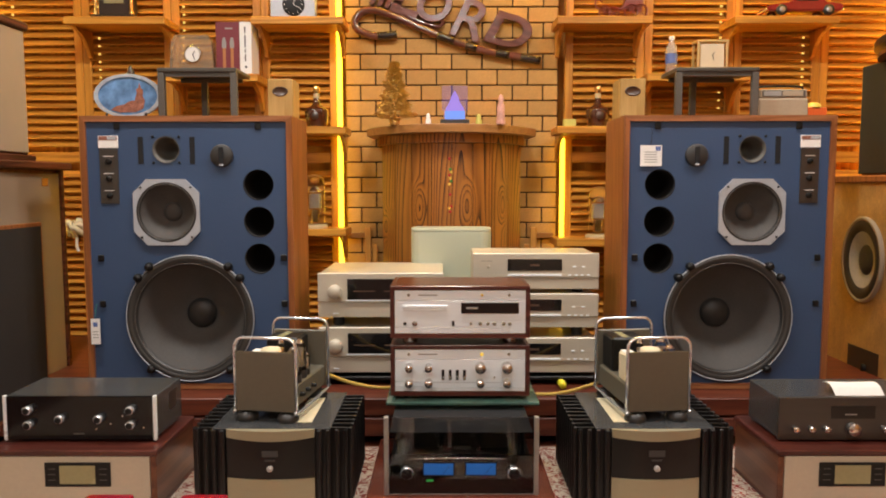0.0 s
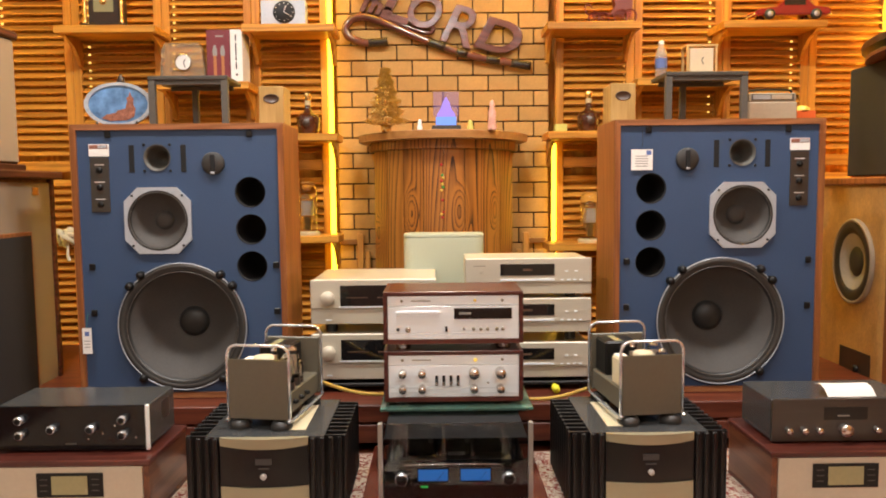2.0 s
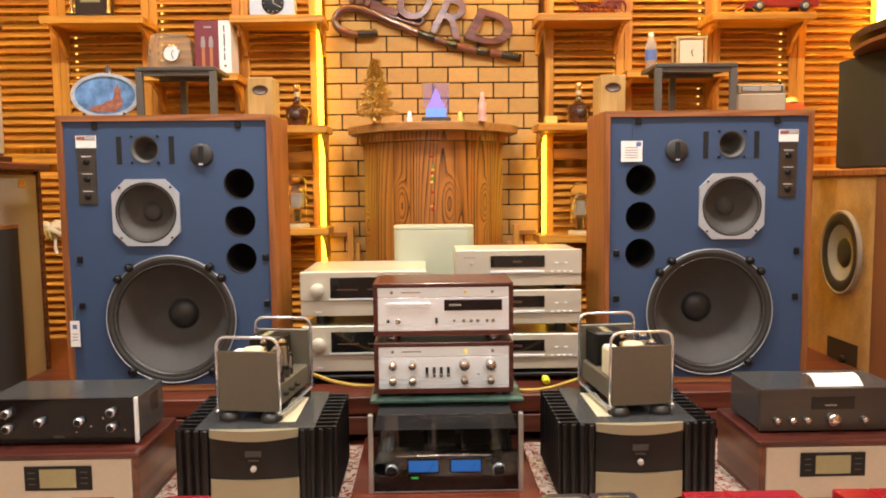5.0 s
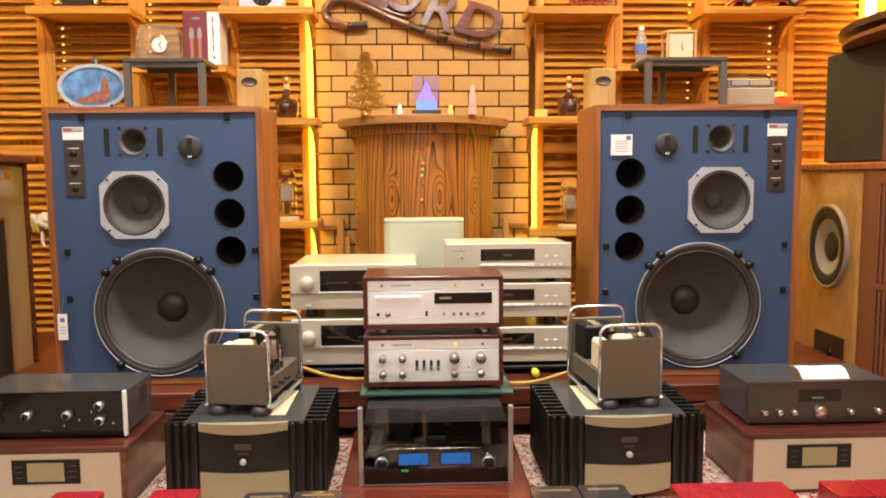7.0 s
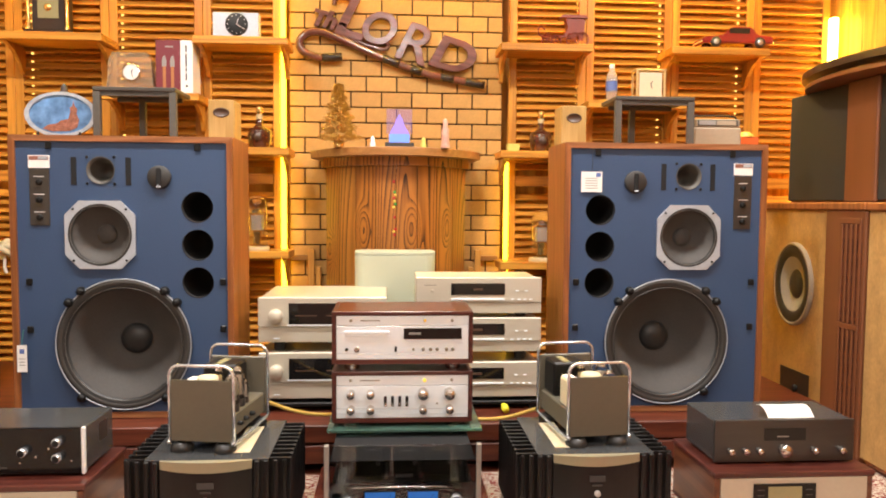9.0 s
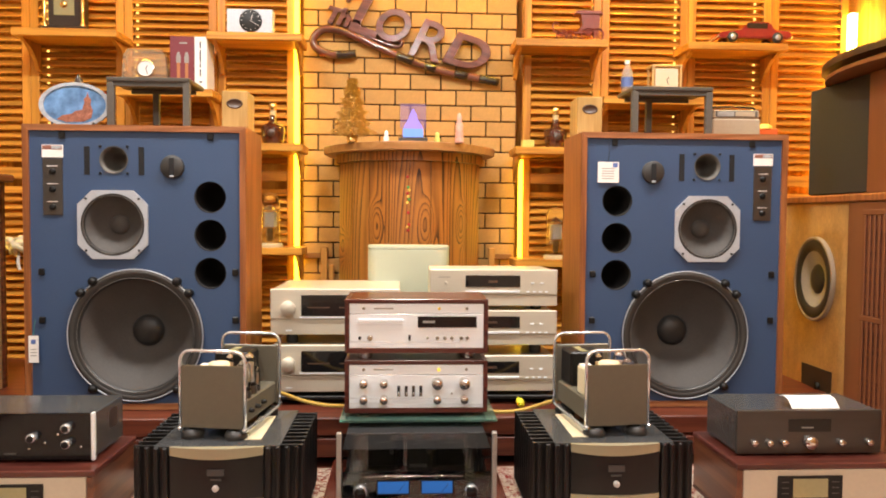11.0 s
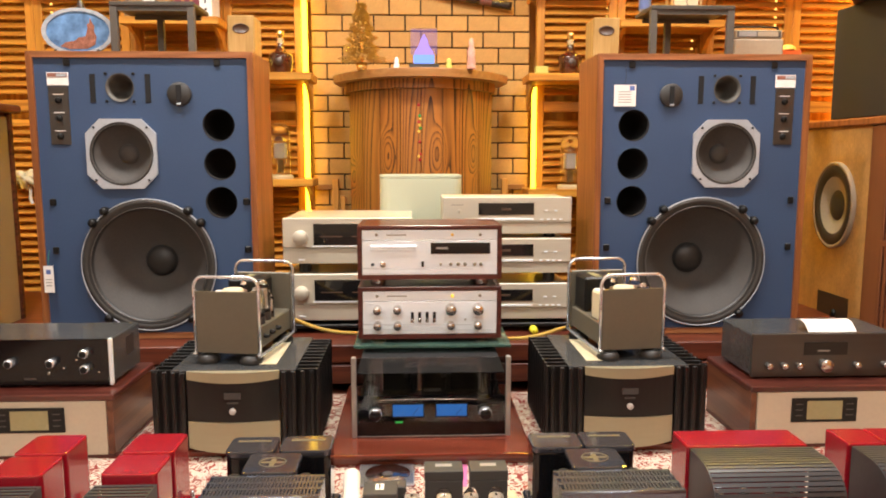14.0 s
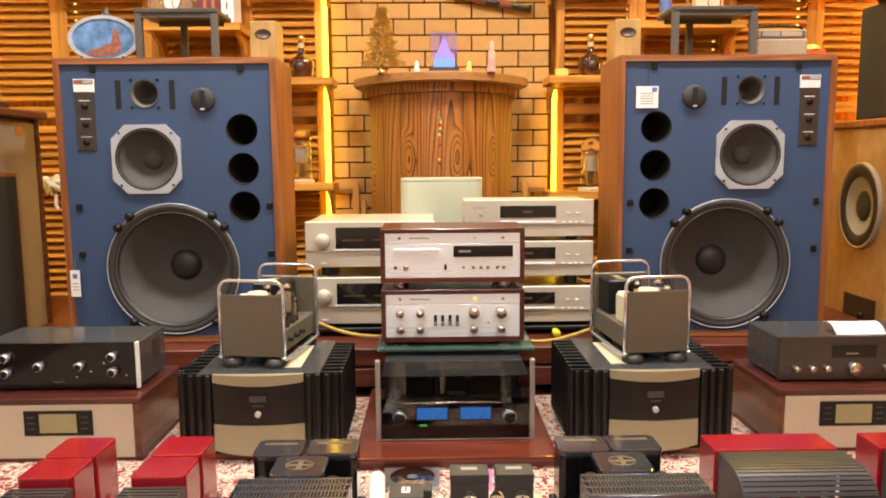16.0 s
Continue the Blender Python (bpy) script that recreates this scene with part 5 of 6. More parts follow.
for x in (-0.69, 0.712):
    u = thing("whisky_bottle", (x, 1.03, T3), "dark brown flagon of whisky with a pale stopper on a shelf", "bottle", "brown flagons")
    part("flagon", lathe([(0.044, 0.0), (0.050, 0.010), (0.057, 0.055), (0.058, 0.082), (0.052, 0.094), (0.030, 0.105), (0.018, 0.118), (0.015, 0.15)], 32, "z"), "amber_glass", u)
    part("neck_label", lathe([(0.0155, 0.132), (0.0155, 0.168)], 24, "z"), "neck_tan", u)
    part("stopper", lathe([(0.012, 0.150), (0.013, 0.172), (0.017, 0.176), (0.017, 0.200), (0.011, 0.207), (0.001, 0.208)], 24, "z"), "brass", u)
    part("seal", lathe([(0.020, -0.0555), (0.018, -0.058), (0.001, -0.0585)], 20, "y", 0, 0, 0.055), "seal_brown", u, "round moulded seal")

for x, z, h in ((-0.705, 0.787, 0.27), (0.722, 0.736, 0.262)):
    u = thing("display_valve", (x, 1.03, z), "large old valve under a glass dome on a shelf", "valve", "domed valves")
    part("base", lathe([(0.062, 0.0), (0.062, 0.012), (0.055, 0.02), (0.004, 0.021)], 32, "z"), "neck_tan", u)
    part("dome", lathe([(0.050, 0.0205), (0.050, h - 0.05), (0.043, h - 0.022), (0.025, h - 0.006), (0.001, h)], 32, "z"), "dome_glass", u, "clear glass dome")
    part("envelope", lathe([(0.018, 0.022), (0.018, 0.06), (0.026, 0.075), (0.034, 0.12), (0.032, 0.17), (0.018, 0.20), (0.001, 0.21)], 24, "z"), "dome_glass", u)
    part("anode", one_box(-0.019, 0.019, -0.012, 0.012, 0.10, 0.17, bevel=0.002), "white", u, "pale metal anode")
    part("getter", lathe([(0.026, 0.182), (0.016, 0.199), (0.001, 0.206)], 20, "z"), "chrome", u, "silvered valve top")
    part("filament", one_box(-0.012, 0.012, -0.004, 0.004, 0.03, 0.095, bevel=0.001), "brass", u)

single("small_carton", one_box(-0.03, 0.03, -0.02, 0.02, 0, 0.038, bevel=0.001), "carton_green", (0.566, 1.0, T3), "small yellow-green carton on a shelf", "carton")

# toy carriage
u = thing("toy_carriage", (0.815, 1.02, T1), "red-brown model horse carriage on a shelf", "toy")
for wx, r in ((-0.085, 0.030), (-0.04, 0.028), (0.045, 0.036), (0.09, 0.036)):
    wh = part("wheel", lathe([(r, -0.004), (r, 0.004), (r * 0.84, 0.004), (r * 0.84, -0.004), (r, -0.004)], 24, "y", wx, -0.025, r + 0.001), "toy_wood", u)
    for k in range(4):
        a = math.pi * k / 4
        part("spoke", tube([(wx - r * 0.86 * math.cos(a), -0.025, r - r * 0.86 * math.sin(a)), (wx + r * 0.86 * math.cos(a), -0.025, r + r * 0.86 * math.sin(a))], 0.0018, 5), "toy_wood", wh)
part("bed", one_box(-0.10, 0.10, -0.02, 0.03, 0.045, 0.055, bevel=0.002), "toy_wood", u)
part("cabin", prism([(0.0, 0.0555), (0.1, 0.0555), (0.105, 0.14), (0.01, 0.14), (0.02, 0.09)], -0.022, 0.032), "toy_wood", u)
part("canopy", prism([(-0.02, 0.1405), (0.12, 0.1405), (0.11, 0.155), (-0.01, 0.155)], -0.03, 0.04), "toy_wood", u)
part("drawbar", tube(curve([(-0.1, 0, 0.05), (-0.12, 0, 0.06), (-0.125, 0, 0.09), (-0.11, 0, 0.1), (-0.09, 0, 0.085)]), 0.004, 6), "toy_wood", u)

# toy car
u = thing("toy_car", (1.678, 0.985, T1), "glossy dark red model saloon car on a shelf", "toy car")
body = [(-0.18, 0.022), (0.175, 0.022), (0.183, 0.036), (0.178, 0.058), (0.10, 0.064), (0.075, 0.098), (0.06, 0.102), (-0.02, 0.102), (-0.035, 0.096), (-0.07, 0.062), (-0.165, 0.052), (-0.184, 0.040)]
bm = prism(body, -0.06, 0.06)
bmesh.ops.bevel(bm, geom=list(bm.edges), offset=0.006, segments=2, affect="EDGES")
part("body", bm, "car_red", u)
part("side_window", plate(-0.045, 0.058, -0.0602, 0.068, 0.094, 0.0012), "screen", u)
for sy in (-1, 1):
    part("bumper", one_box(sy * 0.183 - 0.004, sy * 0.183 + 0.004, -0.055, 0.055, 0.026, 0.034, bevel=0.002), "chrome", u)
for wx in (-0.115, 0.11):
    for wy in (-0.058, 0.058):
        t = part("tyre", lathe([(0.0, wy - 0.009), (0.024, wy - 0.009), (0.026, wy), (0.024, wy + 0.009), (0.0, wy + 0.009)], 24, "y", wx, 0, 0.026), "rubber", u)
        part("hub_cap", lathe([(0.014, wy - 0.010), (0.011, wy - 0.013), (0.001, wy - 0.0135)], 16, "y", wx, 0, 0.026), "trim_grey", t)

u = thing("water_bottle", (1.072, 1.03, T2), "clear plastic water bottle with a blue label", "bottle")
part("bottle", lathe([(0.026, 0), (0.029, 0.006), (0.027, 0.05), (0.029, 0.055), (0.029, 0.12), (0.026, 0.14), (0.013, 0.168), (0.012, 0.18)], 24, "z"), "pet", u)
part("label", lathe([(0.0296, 0.060), (0.0296, 0.108)], 24, "z"), "label_blue", u, "blue paper label")
part("cap", lathe([(0.014, 0.176), (0.014, 0.192), (0.012, 0.195), (0.001, 0.195)], 18, "z"), "white", u)

u = thing("carriage_clock", (1.262, 1.03, T2), "gold-framed glass carriage clock on a shelf", "clock")
part("base", one_box(-0.078, 0.078, -0.045, 0.045, 0, 0.014, bevel=0.002), "brass", u)
for sx in (-0.07, 0.07):
    for sy in (-0.038, 0.038):
        part("post", one_box(sx - 0.005, sx + 0.005, sy - 0.005, sy + 0.005, 0.0145, 0.158), "pale_gold", u)
part("top", one_box(-0.078, 0.078, -0.045, 0.045, 0.1585, 0.170, bevel=0.002), "pale_gold", u)
part("dial", one_box(-0.058, 0.058, -0.036, -0.030, 0.02, 0.152), "cream", u, "cream dial plate")
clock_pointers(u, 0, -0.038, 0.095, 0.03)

# ---- on top of the loudspeakers ----
SP = 1.2505
u = thing("oval_plate", (-1.248, 0.13, SP), "oval porcelain plate with a painted sky on a stand", "plate")
oval = [(0.128 * math.cos(2 * math.pi * i / 48), 0.088 + 0.082 * math.sin(2 * math.pi * i / 48)) for i in range(48)]
inner = [(0.112 * math.cos(2 * math.pi * i / 48), 0.088 + 0.070 * math.sin(2 * math.pi * i / 48)) for i in range(48)]
rim = part("rim", ring_xz(oval, inner, -0.006, 0.004), "porcelain", u, "glazed white rim")
pic = part("painted_field", prism(inner, -0.002, 0.004), "sky_paint", u, "painted blue sky with pale clouds")
cliff = [(-0.066, 0.036), (-0.045, 0.050), (-0.012, 0.056), (0.0, 0.066), (0.026, 0.072), (0.034, 0.098), (0.032, 0.112), (0.041, 0.118), (0.045, 0.136), (0.050, 0.118), (0.058, 0.110), (0.056, 0.088), (0.064, 0.070), (0.058, 0.042), (0.03, 0.028), (-0.03, 0.026)]
part("painted_rock", prism(cliff, -0.0035, -0.002), "rock_paint", u, "painted red rock tower")
st = part("stand", tube(curve([(-0.075, -0.02, 0.022), (-0.07, -0.02, 0.006), (-0.06, 0.02, 0.006), (0.0, 0.045, 0.10), (0.0, 0.035, 0.185)]), 0.005, 8), "dark_clock", u)
part("stand_foot", tube(curve([(0.075, -0.02, 0.022), (0.07, -0.02, 0.006), (0.06, 0.02, 0.006), (0.0, 0.045, 0.10)]), 0.005, 8), "dark_clock", u)
part("stand_tip", lathe([(0.016, 0.150), (0.017, 0.172), (0.011, 0.192), (0.005, 0.204), (0.001, 0.206)], 12, "z", 0, 0.03, 0), "dark_clock", u)


def bench(x0, x1, label):
    u = thing("small_stand", (x0, 0.09, SP), label, "stand", "grey stands")
    w = x1 - x0
    part("top", one_box(0, w, 0, 0.20, 0.171, 0.187, bevel=0.003), "bench_top", u, "dark worn top board")
    part("apron", one_box(0.026, w - 0.026, 0.006, 0.016, 0.155, 0.1705), "bench_top", u)
    for lx in (0.0, w - 0.026):
        part("leg", one_box(lx + 0.0005, lx + 0.0255, 0.002, 0.024, 0, 0.1705, bevel=0.002), "bench_leg", u)
    part("rear_leg", one_box(w * 0.36, w * 0.36 + 0.024, 0.175, 0.197, 0, 0.1705, bevel=0.002), "bench_leg", u)
    part("rear_rail", one_box(0.026, w - 0.026, 0.1765, 0.1745 + 0.014, 0.155, 0.1705), "bench_leg", u)
    return u


bench(-1.122, -0.826, "low grey wooden stand on top of the loudspeaker")
bench(0.808, 1.118, "low grey wooden stand on top of the other loudspeaker")

for x0, x1 in ((-0.735, -0.638), (0.624, 0.722)):
    u = thing("small_speaker", ((x0 + x1) / 2, 0.19, SP), "small pale wooden box speaker with an oval dark badge", "speaker", "pale box speakers")
    w = x1 - x0
    part("body", one_box(-w / 2, w / 2, 0, 0.13, 0, 0.160, bevel=0.003), "maple", u)
    bdg = part("badge", lathe([(0.031, -0.0003), (0.030, -0.0016), (0.026, -0.0022), (0.025, -0.0012), (0.001, -0.0012)], 28, "y", 0, 0, 0), "seal_brown", u, "dark oval badge")
    bdg.matrix_basis = Matrix.Translation((0, 0, 0.112)) @ Matrix.Diagonal((1, 1, 0.6, 1))

u = thing("radio", (1.152, 0.17, SP), "old grey and silver portable radio lying on the speaker", "radio")
part("body", one_box(0, 0.19, 0, 0.07, 0, 0.082, bevel=0.005), "radio_grey", u)
part("dial_panel", one_box(0.004, 0.186, 0.003, 0.067, 0.0825, 0.116, bevel=0.004), "radio_grey", u, "grey tuning panel")
part("tuning_scale", plate(0.012, 0.178, 0.003, 0.088, 0.112, 0.001), "bench_leg", u)
part("scale_window", plate(0.018, 0.085, 0.0018, 0.091, 0.109, 0.001), "print_light", u)
part("scale_window", plate(0.090, 0.168, 0.0018, 0.091, 0.109, 0.001), "radio_grey", u)
part("side_strap", one_box(-0.006, -0.0005, 0.01, 0.06, 0.0, 0.12, bevel=0.002), "black", u)
part("handle", tube(curve([(0.01, 0.035, 0.116), (0.012, 0.035, 0.128), (0.05, 0.035, 0.131), (0.14, 0.035, 0.131), (0.178, 0.035, 0.128), (0.18, 0.035, 0.116)]), 0.004, 6), "black", u)
u = thing("orange_box", (1.436, 0.27, SP - 0.0), "small orange box with a rounded yellow lid", "box")
part("carton", one_box(-0.050, 0.03, 0, 0.05, 0, 0.058, bevel=0.003), "orange", u)
part("lid", lathe([(0.030, 0.0585), (0.028, 0.070), (0.015, 0.078), (0.001, 0.080)], 20, "z", -0.015, 0.025, 0), "gold_dot", u)

# paper tags on the baffles
u = thing("paper_tag", (0.692, -0.006, 1.105), "square white paper tag hanging on a string", "tag")
part("card", one_box(-0.037, 0.041, -0.0012, 0, -0.035, 0.040), "white", u)
for k in range(5):
    part("lettering", plate(-0.022, 0.024, -0.0012, -0.022 + 0.009 * k, -0.019 + 0.009 * k, 0.0004), "print_light", u)
part("emblem", plate(0.018, 0.036, -0.0012, 0.020, 0.036, 0.0004), "label_blue", u)
part("string", tube(curve([(0.0, -0.001, 0.038), (0.004, -0.002, 0.07), (0.002, -0.001, 0.108)]), 0.0009, 5), "black", u)
u = thing("hang_tag", (-1.335, -0.0215, 0.515), "narrow white label hanging on a green thread", "tag")
part("card", one_box(-0.017, 0.017, -0.0012, 0, -0.095, 0.0), "white", u)
part("emblem", plate(-0.008, 0.008, -0.0012, -0.03, -0.014, 0.0004), "label_blue", u)
for k in range(3):
    part("lettering", plate(-0.010, 0.010, -0.0012, -0.05 - 0.011 * k, -0.047 - 0.011 * k, 0.0004), "print_light", u)
part("thread", tube(curve([(0, -0.001, 0), (0.003, -0.001, 0.03), (0.008, -0.001, 0.055)]), 0.001, 5), "thread_green", u)

# ---- on the drum cabinet ----
CT = DECK + HC + 0.0355
u = thing("gold_tree", (-0.282, 0.74, CT), "small golden tinsel Christmas tree on the cabinet", "tree")
part("pot", lathe([(0.022, 0), (0.026, 0.03), (0.004, 0.031)], 16, "z"), "brass", u)
part("trunk", lathe([(0.006, 0.03), (0.003, 0.28), (0.001, 0.29)], 8, "z"), "brass", u)
rng = random.Random(4)
bm = bmesh.new()
for i in range(3200):
    h = rng.random() ** 1.25
    rad = 0.080 * (1 - h) ** 0.9 + 0.006
    rad *= 0.35 + 0.65 * rng.random()
    rad *= 1 + 0.22 * math.sin(h * 34)
    a = rng.uniform(0, 2 * math.pi)
    p = Vector((rad * math.cos(a), rad * math.sin(a), 0.035 + 0.25 * h))
    d = Vector((math.cos(a + rng.uniform(-0.9, 0.9)), math.sin(a), rng.uniform(-0.5, 0.5))).normalized() * rng.uniform(0.014, 0.026)
    s = d.cross(Vector((0.3, 0.2, 1))).normalized() * 0.0036
    v = [bm.verts.new(q) for q in (p - s, p + s, p + d)]
    bm.faces.new(v)
part("needles", bm, "tinsel", u, "thin gold tinsel needles")
for i in range(22):
    h = rng.random()
    rad = 0.078 * (1 - h)
    a = rng.uniform(math.pi, 2 * math.pi)
    part("bauble", lathe([(0.001, -0.006), (0.005, -0.004), (0.0065, 0), (0.005, 0.004), (0.001, 0.006)], 10, "z", rad * math.cos(a), rad * math.sin(a), 0.045 + 0.23 * h), "bauble", u)

u = thing("light_block", (-0.006, 0.70, CT), "glowing blue-violet crystal light block on a dark base", "lamp")
part("base", one_box(-0.066, 0.066, -0.035, 0.035, 0, 0.020, bevel=0.003), "dark_metal", u)
part("crystal", one_box(-0.062, 0.062, -0.010, 0.010, 0.0205, 0.175, bevel=0.002), "pane", u, "clear glass plate")
part("lit_haze", one_box(-0.058, 0.058, -0.0095, -0.0085, 0.062, 0.172), "haze_glow", u, "faint violet glow inside the plate")
part("lit_base", one_box(-0.046, 0.046, -0.0165, -0.0145, 0.022, 0.060), "blue_glow", u, "bright blue lit lower edge")
part("lit_figure", prism([(-0.042, 0.060), (0.042, 0.060), (0.040, 0.074), (0.030, 0.086), (0.020, 0.104), (0.017, 0.124), (0.008, 0.136), (0.003, 0.148), (-0.003, 0.148), (-0.009, 0.134), (-0.016, 0.122), (-0.021, 0.104), (-0.032, 0.084), (-0.040, 0.074)], -0.014, -0.0105), "violet_glow", u, "glowing pale blue engraved shape")
for x, h, r, m in ((-0.126, 0.050, 0.012, "white"), (0.103, 0.046, 0.014, "carton_green")):
    single("figurine", lathe([(r, 0), (r * 1.05, h * 0.3), (r * 0.7, h * 0.55), (r * 0.8, h * 0.7), (r * 0.55, h * 0.9), (0.001, h)], 18, "z"), m, (x, 0.68, CT), "tiny pale ornament standing on the cabinet", "ornament", "small ornaments")
single("figurine", lathe([(0.020, 0), (0.021, 0.01), (0.017, 0.05), (0.018, 0.08), (0.010, 0.10), (0.013, 0.112), (0.008, 0.13), (0.001, 0.134)], 18, "z"), "figure_rose", (0.203, 0.69, CT), "slim rose and cream ornament on the cabinet", "ornament", "small ornaments")

# ---- carved name sign on the bricks ----
sign = thing("carved_sign", (0, 1.16, 0), "carved dark wooden sign of letters on a cane, on the bricks", "sign")


def letter(ch, x, z, h, turn, wide=1.0, bold=0.011):
    c = bpy.data.curves.new("letter", "FONT")
    c.body, c.align_x, c.align_y = ch, "CENTER", "CENTER"
    c.size, c.extrude, c.offset, c.bevel_depth, c.shear = h * 1.38, 0.014, bold, 0.003, 0.18
    tmp = bpy.data.objects.new("letter", c)
    scene.collection.objects.link(tmp)
    me = bpy.data.meshes.new_from_object(tmp.evaluated_get(bpy.context.evaluated_depsgraph_get()))
    bpy.data.objects.remove(tmp)
    me.materials.clear()
    me.materials.append(M["carved"])
    ob = new("letter", me)
    ob.parent = sign
    ob.matrix_basis = pose(x, 0.012, z, 90, 0, 0) @ pose(0, 0, 0, 0, 0, -turn) @ Matrix.Diagonal((wide, 1, 1, 1))
    return ob


M["carved"] = wood("carved", (0.085, 0.024, 0.016), (0.15, 0.046, 0.030), "x", 24, 0.2, coat=0.9)
M["cane_dark"] = mat("cane_dark", (0.018, 0.010, 0.008), 0.25, coat=0.5)
for ch, x, z, h, w, b in (("T", -0.415, 1.958, 0.080, 1.1, 0.003), ("h", -0.355, 1.948, 0.086, 1.1, 0.003), ("e", -0.300, 1.926, 0.066, 1.1, 0.003),
                          ("L", -0.250, 1.962, 0.215, 1.10, 0.003), ("O", -0.118, 1.912, 0.165, 0.95, 0.004), ("R", 0.062, 1.838, 0.205, 1.05, 0.001), ("D", 0.262, 1.784, 0.168, 1.34, 0.003)):
    letter(ch, x, z, h, 16, w, b)
# swash of the big first letter
part("foot_stroke", tube(curve([(-0.376, 0.01, 1.893), (-0.291, 0.01, 1.871), (-0.224, 0.01, 1.852), (-0.137, 0.01, 1.823), (-0.08, 0.01, 1.812), (-0.058, 0.01, 1.835), (-0.085, 0.01, 1.85)]), 0.0105, 8), "carved", sign)
part("swash", tube(curve([(-0.335, 0.01, 2.03), (-0.325, 0.01, 2.065), (-0.28, 0.01, 2.075), (-0.25, 0.01, 2.06), (-0.21, 0.01, 2.07)]), 0.013, 8), "carved", sign)
cane = curve([(-0.295, 0.01, 1.772), (-0.36, 0.01, 1.766), (-0.43, 0.01, 1.768), (-0.498, 0.01, 1.80), (-0.507, 0.01, 1.85), (-0.455, 0.01, 1.892), (-0.36, 0.01, 1.882), (-0.20, 0.01, 1.815), (-0.03, 0.01, 1.748), (0.14, 0.01, 1.694), (0.28, 0.01, 1.668), (0.44, 0.01, 1.640)], 6)
part("cane", tube(cane, 0.0205, 10), "carved", sign, "long hooked wooden cane under the letters")
for i0, i1 in ((0, 9), (46, 49), (51, 53), (57, 60), (62, 66)):
    part("dark_band", tube(cane[i0:i1 + 1], 0.0215, 10), "cane_dark", sign)

# ---- cabinets along the side walls ----
def side_cabinet_west():
    u = thing("cloth_loudspeaker", (-1.64, -0.1, FLOOR + 0.02), "large old loudspeaker with beige cloth and dark grille", "loudspeaker")
    H = 1.0
    part("plinth", one_box(-0.53, -0.03, -0.43, 0.45, -0.02, -0.0005), "walnut_dark", u)
    part("body", one_box(-0.55, -0.012, -0.45, 0.470, 0, H - 0.03, bevel=0.004), "walnut", u)
    part("cloth_front", one_box(-0.0115, 0.0, -0.43, 0.452, 0.03, H - 0.045, bevel=0.002), "cloth", u, "beige woven cloth front")
    part("top_board", one_box(-0.58, 0.035, -0.48, 0.50, H - 0.0295, H, bevel=0.006), "walnut_dark", u)
    part("corner_trim", one_box(-0.0115, 0.008, 0.4525, 0.478, 0.0, H - 0.0305, bevel=0.003), "walnut_dark", u)
    fr = part("grille_frame", one_box(0.0005, 0.012, -0.40, 0.285, 0.06, 0.765, bevel=0.003), "walnut", u)
    part("grille", one_box(0.0125, 0.016, -0.385, 0.270, 0.075, 0.750), "grille", fr, "dark cloth grille")
    part("badge", one_box(0.0005, 0.004, 0.318, 0.362, 0.905, 0.937, bevel=0.001), "brass", u, "small brass badge")
    return u


side_cabinet_west()
u = thing("cloth_loudspeaker", (-1.64, -0.15, FLOOR + 1.0205), "beige cloth-fronted loudspeaker standing on a larger one", "loudspeaker")
part("plinth", one_box(-0.45, 0.01, -0.42, 0.325, 0, 0.022, bevel=0.003), "walnut_dark", u)
part("body", one_box(-0.44, -0.010, -0.40, 0.305, 0.0225, 0.488, bevel=0.004), "walnut_dark", u)
part("cloth_front", one_box(-0.0095, 0.0, -0.39, 0.293, 0.03, 0.482, bevel=0.002), "cloth", u, "beige woven cloth front")
part("top_board", one_box(-0.46, 0.006, -0.42, 0.320, 0.4885, 0.520, bevel=0.006), "walnut_dark", u)
part("badge", one_box(0.0003, 0.003, 0.03, 0.06, 0.40, 0.42, bevel=0.0008), "brass", u)


def ellipse_lathe(parent, name, prof, y, z, ky, kz, material, label=""):
    """Turned about x, then stretched to an oval."""
    ob = part(name, lathe(prof, 48, "x"), material, parent, label)
    ob.matrix_basis = Matrix.Translation((0, y, z)) @ Matrix.Diagonal((1, ky, kz, 1))
    return ob


